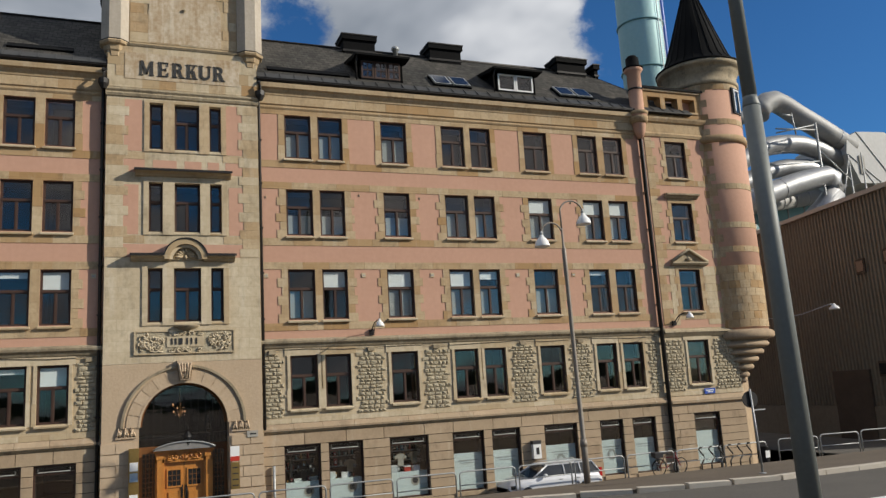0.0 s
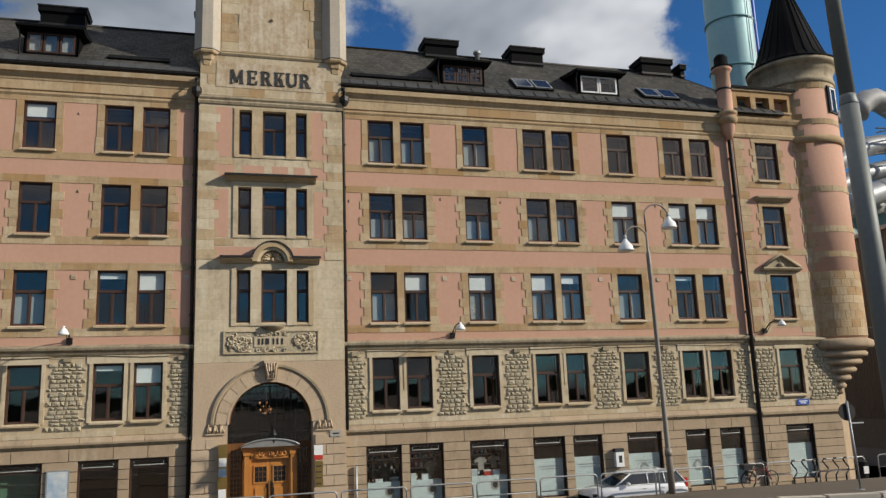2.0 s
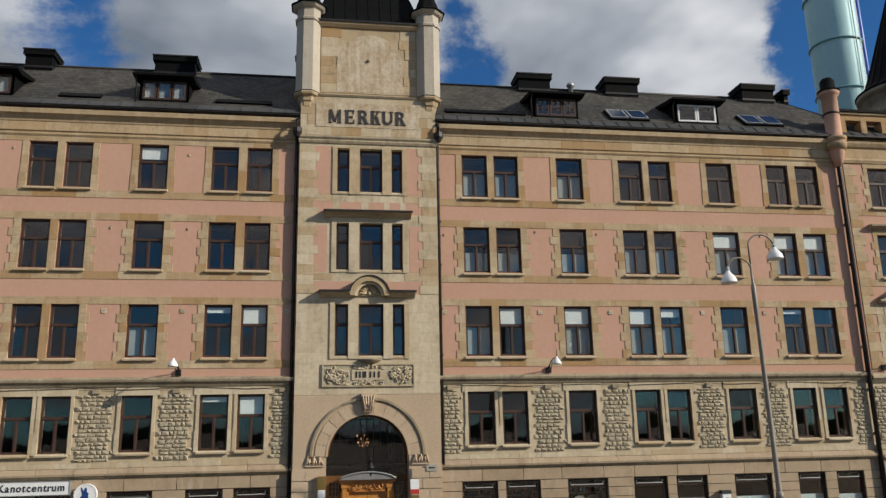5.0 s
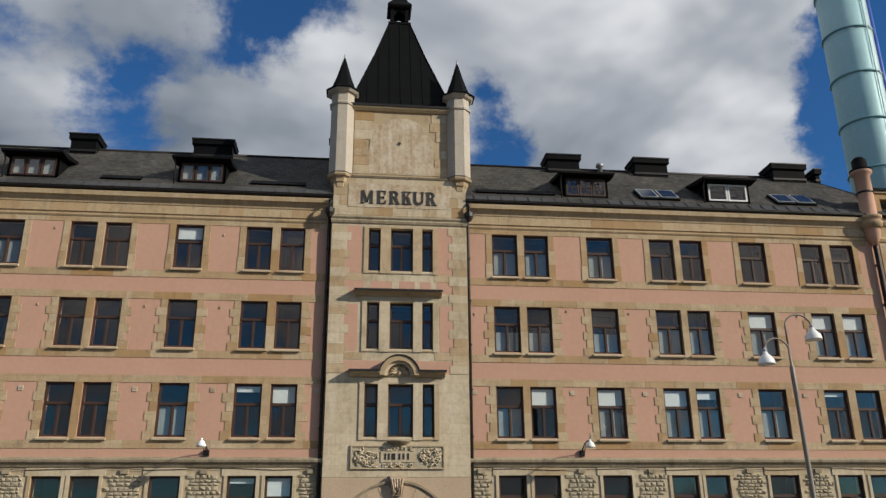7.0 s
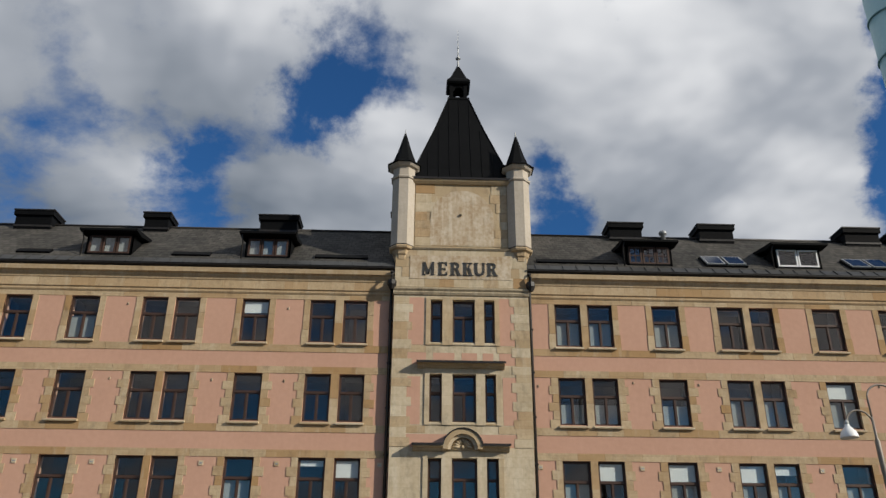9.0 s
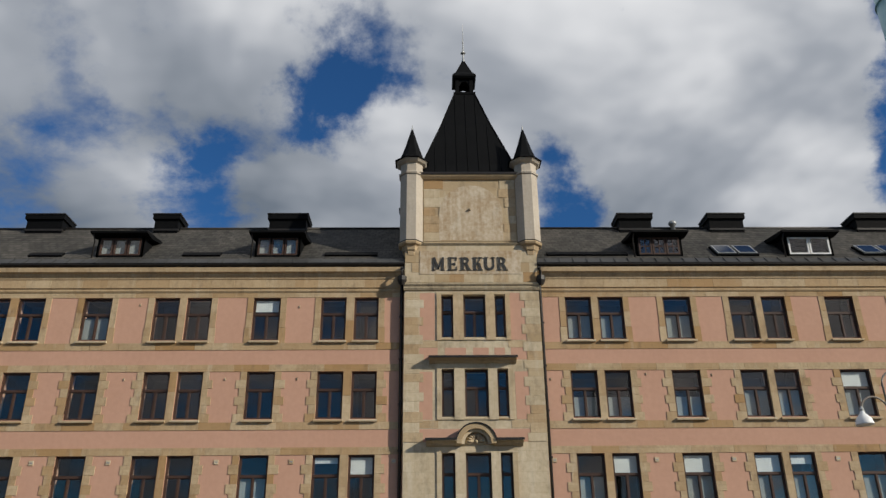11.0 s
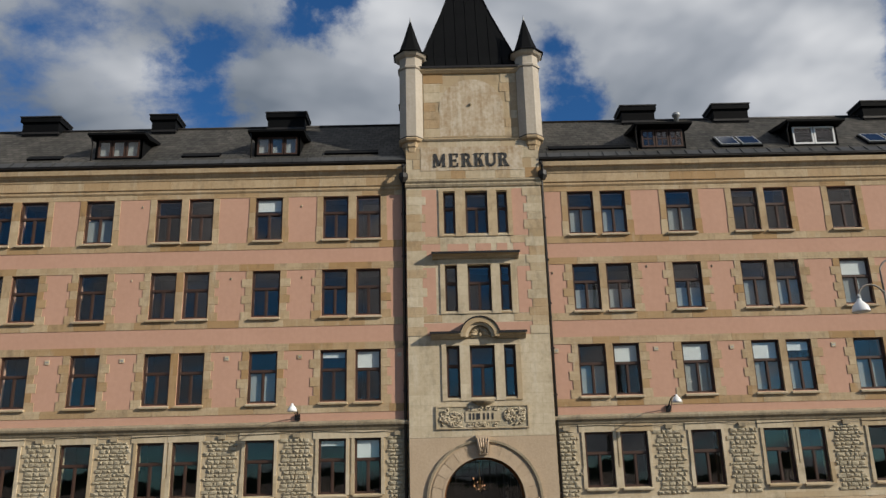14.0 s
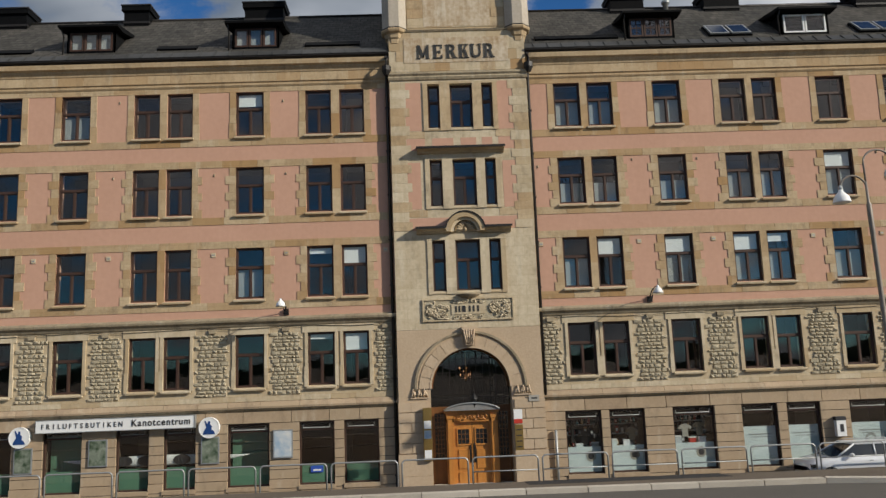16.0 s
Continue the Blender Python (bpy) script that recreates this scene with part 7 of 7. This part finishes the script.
bicycle(18.8, -3.62, .34)
for k in range(6):
    x = 21.05 + k * .52
    bm = tube(bmesh.new(), [(0, 0, 0), (0, .0, .32), (.16, 0, .5), (.16, 0, .62), (.02, 0, .78), (-.08, 0, .92), (-.02, 0, 1.0), (.1, 0, 1.0)], .034, 7)
    r = thing("bike_rack", bm, GUTTER, "bent dark steel tube bicycle stand on the pavement", "bicycle rack", "bicycle racks")
    part("foot", boxes((-.1, .3, -.03, .03, 0, .03)), STEEL, r)
    r.location = (x, -3.6, slope(-3.6))
bb = thing("litter_bin", lathe(bmesh.new(), [(.2, 0), (.22, .1), (.22, .75), (.24, .78), (.2, .8)], 0, 0, 16), BLACK, "dark round litter bin beside bicycle racks", "litter bin")
part("label_plate", boxes((-.12, .12, -.235, -.215, .3, .6)), WHITE, bb)
bb.location = (24.4, -3.7, slope(-3.7))

# ---------------------------------------------------------------- power plant beyond the side street
WX = 36.0
bm = bmesh.new()
plant = thing("plant_building", boxes((WX + .15, 75, -3.2, 45, -.5, 14.0)), CORR, "dark brown corrugated industrial building with pale plinth", "industrial building")
bm = bmesh.new()
y = -3.1
while y < 26:
    a = [bm.verts.new((WX + dx, y + dy, z)) for z in (2.2, 13.95) for dx, dy in ((.15, 0), (.06, .04), (.06, .15), (.15, .19))]
    for k in range(3):
        bm.faces.new((a[k], a[k + 1], a[k + 5], a[k + 4]))
    y += .30
p = part("corrugation", bm, CORR, plant, "ribbed brown sheet cladding")
part("plinth", boxes((WX - .02, WX + .16, -3.2, 45, -.5, 2.15)), CORR, plant)
part("roof_edge", boxes((WX - .08, WX + .2, -3.2, 45, 13.9, 14.15)), CONCRETE, plant)
for y0, z0 in ((-1.9, 10.2), (.4, 10.0), (-2.2, 6.2), (-.2, 4.2)):
    w = part("window", boxes((WX - .04, WX + .1, y0 - .36, y0 + .36, z0 - .42, z0 + .42)), JOINT, plant)
    part("pane", boxes((WX - .06, WX - .04, y0 - .28, y0 + .28, z0 - .3, z0 + .3)), CARGLASS, w)
part("gate", boxes((WX - .05, WX + .1, 1.0, 4.2, -.2, 4.2)), JOINT, plant)
plant.matrix_basis = pose(36.1, -2.6, 0, 0, 0, -11.5) @ pose(-36.0, 2.6, 0)
arm = thing("wall_lamp", tube(bmesh.new(), [(29.5, .5, 7.2), (30.2, .1, 7.12), (31.1, -.5, 7.3), (32.2, -1.25, 7.7), (32.4, -1.35, 7.68)], .028, 6), STEEL, "white lamp on a long curved arm from the corner tower", "wall lamp")
part("shade", lathe(bmesh.new(), [(.27, 7.42), (.25, 7.5), (.12, 7.62), (.06, 7.72)], 32.4, -1.35, 14), WHITE, arm)


def duct(pts, r, mat, label, bands=True):
    d = thing("steam_duct", tube(bmesh.new(), pts, r, 24), mat, label, "duct", "plant ducts")
    if bands:
        for p, q in zip(pts, pts[1:]):
            p, q = Vector(p), Vector(q)
            n = int((q - p).length / 1.5)
            for k in range(1, n):
                c = p + (q - p) * k / n
                u = (q - p).normalized() * .04
                part("band", tube(bmesh.new(), [c - u, c + u], r + .03, 24), ALU, d)
    return d


Yp = 22.0
duct([(47.5, Yp + .6, 27.1), (50.4, Yp + .3, 27.7), (52.2, Yp, 28.2)], .62, ALUW, "slim grey duct joining the big elbow", False)
duct([(52.1, Yp, 27.9), (52.5, Yp, 28.75), (53.3, Yp, 29.3), (54.3, Yp, 29.55), (55.2, Yp, 29.25), (56.7, Yp - .1, 28.4), (59.15, Yp - .3, 27.1), (62.6, Yp - .5, 25.2)], 1.0, ALUW, "big pale sloping steel duct over the plant roof")
duct([(46.5, Yp, 21.8), (49.7, Yp, 23.6), (51.6, Yp, 24.6), (52.9, Yp, 25.05), (54.2, Yp, 25.27), (55.5, Yp, 25.4), (56.8, Yp, 25.4), (58.7, Yp, 25.05), (61.4, Yp, 24.1)], .88, ALU, "shiny bent aluminium duct on the plant roof")
duct([(46.5, Yp + .6, 19.8), (49.85, Yp + .6, 21.5), (52.5, Yp + .6, 22.65), (55.1, Yp + .6, 23.25), (57.7, Yp + .6, 23.4), (59.6, Yp + .6, 23.0), (61.4, Yp + .6, 22.2)], .80, ALU, "shiny aluminium duct under the upper duct")
duct([(46.5, Yp - 1.6, 18.6), (50.2, Yp - 1.6, 19.9), (53.5, Yp - 1.6, 20.95), (56.4, Yp - 1.6, 21.7), (57.6, Yp - 1.6, 21.9), (58.3, Yp - 1.6, 21.6), (58.6, Yp - 1.6, 20.9), (58.3, Yp - 1.6, 20.2), (57.2, Yp - 1.6, 19.2), (54.6, Yp - 1.6, 17.2)], .98, ALU, "shiny aluminium elbow duct bending down to the plant roof")
duct([(46.0, Yp + 2, 17.0), (52.0, Yp + 2, 19.8), (60.0, Yp + 2, 21.0)], .8, ALUW, "dull steel duct low on the plant roof")
hb = thing("filter_house", prism(bmesh.new(), [(60.9, 24.3), (61.2, 25.9), (62.5, 26.6), (66.3, 26.8), (74, 22.6), (74, 14.0), (67.0, 14.0), (66.2, 20.4), (65.0, 21.6), (62.2, 21.5)], 20.6, 27.0), HOUSING, "pale clad filter housing on the plant roof", "filter housing")
part("access_door", boxes((62.3, 62.9, 20.5, 20.6, 22.4, 24.2)), CONCRETE, hb)
part("clad_joint", tube(bmesh.new(), [(62.5, 20.58, 26.6), (66.3, 20.58, 22.2)], .05, 5), STEEL, hb)
part("clad_joint", tube(bmesh.new(), [(61.0, 20.58, 24.3), (64.8, 20.58, 21.7)], .05, 5), STEEL, hb)
fr = thing("steel_trestle", tube(bmesh.new(), [(56.8, 20.0, 14.0), (56.8, 20.0, 26.9)], .12, 6), STEEL, "light steel trestle carrying the ducts", "trestle")
for pts in ([(52.0, 20, 25.6), (56.8, 20, 26.7)], [(52.0, 20, 26.0), (56.8, 20, 26.2)], [(54.3, 20, 25.6), (54.1, 20, 27.6)], [(53.0, 20, 27.4), (54.2, 20, 27.4)], [(56.8, 20, 24.3), (60.4, 20, 21.4)], [(60.3, 20, 14), (60.3, 20, 24.0)], [(60.3, 20, 23.6), (58.6, 20, 18.6)], [(62.0, 20, 14), (62.0, 20, 24.3)], [(62.0, 20, 22.6), (65.0, 20, 19.2)], [(60.3, 20, 20.4), (64.6, 20, 18.6)], [(56.8, 20, 22.0), (50.0, 20, 20.2)], [(50.5, 20, 22.4), (56.8, 20, 23.2)], [(60.3, 20, 18.0), (66, 20, 20.6)], [(49.5, 20, 14), (49.5, 20, 25.0)]):
    part("brace", tube(bmesh.new(), pts, .07, 6), STEEL, fr)
for k in range(9):
    x = 58.5 + k * 1.1
    part("roof_railing_post", boxes((x, x + .05, 16.0, 16.05, 14.0, 15.4)), STEEL, fr)
part("platform", boxes((46, 62, 19.3, 25, 16.3, 16.5)), CONCRETE, fr)
ax = thing("plant_annex", boxes((44, 64, 25, 34, 13.5, 20.5)), TURQD, "dark blue-green clad plant room behind the ducts", "plant room")
for k in range(9):
    part("cladding_rib", boxes((44.5 + k * 2.1, 44.6 + k * 2.1, 24.9, 25.0, 14, 20.4)), STEEL, ax)
SX, SY, SR = 84.4, 80.0, 4.0
st = thing("smokestack", lathe(bmesh.new(), [(SR, 0), (SR, 140)], 0, 0, 40), TURQ, "tall turquoise steel chimney stack with rings and ladder", "chimney stack")
z = 6.0
while z < 138:
    part("stiffening_ring", lathe(bmesh.new(), [(SR, z - .16), (SR + .26, z - .13), (SR + .26, z + .13), (SR, z + .16)], 0, 0, 40, caps=False), TURQD, st)
    z += 8.9
bm = bmesh.new()
la = radians(-72)
lx, ly = (SR + .35) * math.cos(la), (SR + .35) * math.sin(la)
for d in (-.35, .35):
    box(bm, lx + d - .05, lx + d + .05, ly - .05, ly + .05, 2, 138)
for k in range(0, 270):
    box(bm, lx - .35, lx + .35, ly - .03, ly + .03, 2.2 + k * .5, 2.27 + k * .5)
p = part("ladder", bm, WHITE, st, "pale access ladder with cage")
part("service_pipe", tube(bmesh.new(), [(SR + .8, -.6, 0), (SR + .8, -.6, 138)], .45, 12), BLUESIGN, st, "slim blue service pipe")
st.location = (SX, SY, 0)

# wooded hills across the water behind the viewer
bm = bmesh.new()
n = 160
r9 = random.Random(2)
rows = []
for i in range(n + 1):
    a = radians(185 + 170 * i / n)
    R = 560
    h = 11 + 4 * noise.noise(Vector((i * .11, 2.3, 0))) + 3.5 * noise.noise(Vector((i * .6, 7.1, 0))) + 1.6 * r9.random()
    rows.append([bm.verts.new((R * math.cos(a), R * math.sin(a), 0)), bm.verts.new((R * math.cos(a), R * math.sin(a), h)), bm.verts.new(((R + 90) * math.cos(a), (R + 90) * math.sin(a), h * .8))])
for p, q in zip(rows, rows[1:]):
    for k in range(2):
        bm.faces.new((p[k], p[k + 1], q[k + 1], q[k]))
thing("backdrop", bm, HILL, "distant dark wooded hills mirrored in the windows", "hills", kind="structure")
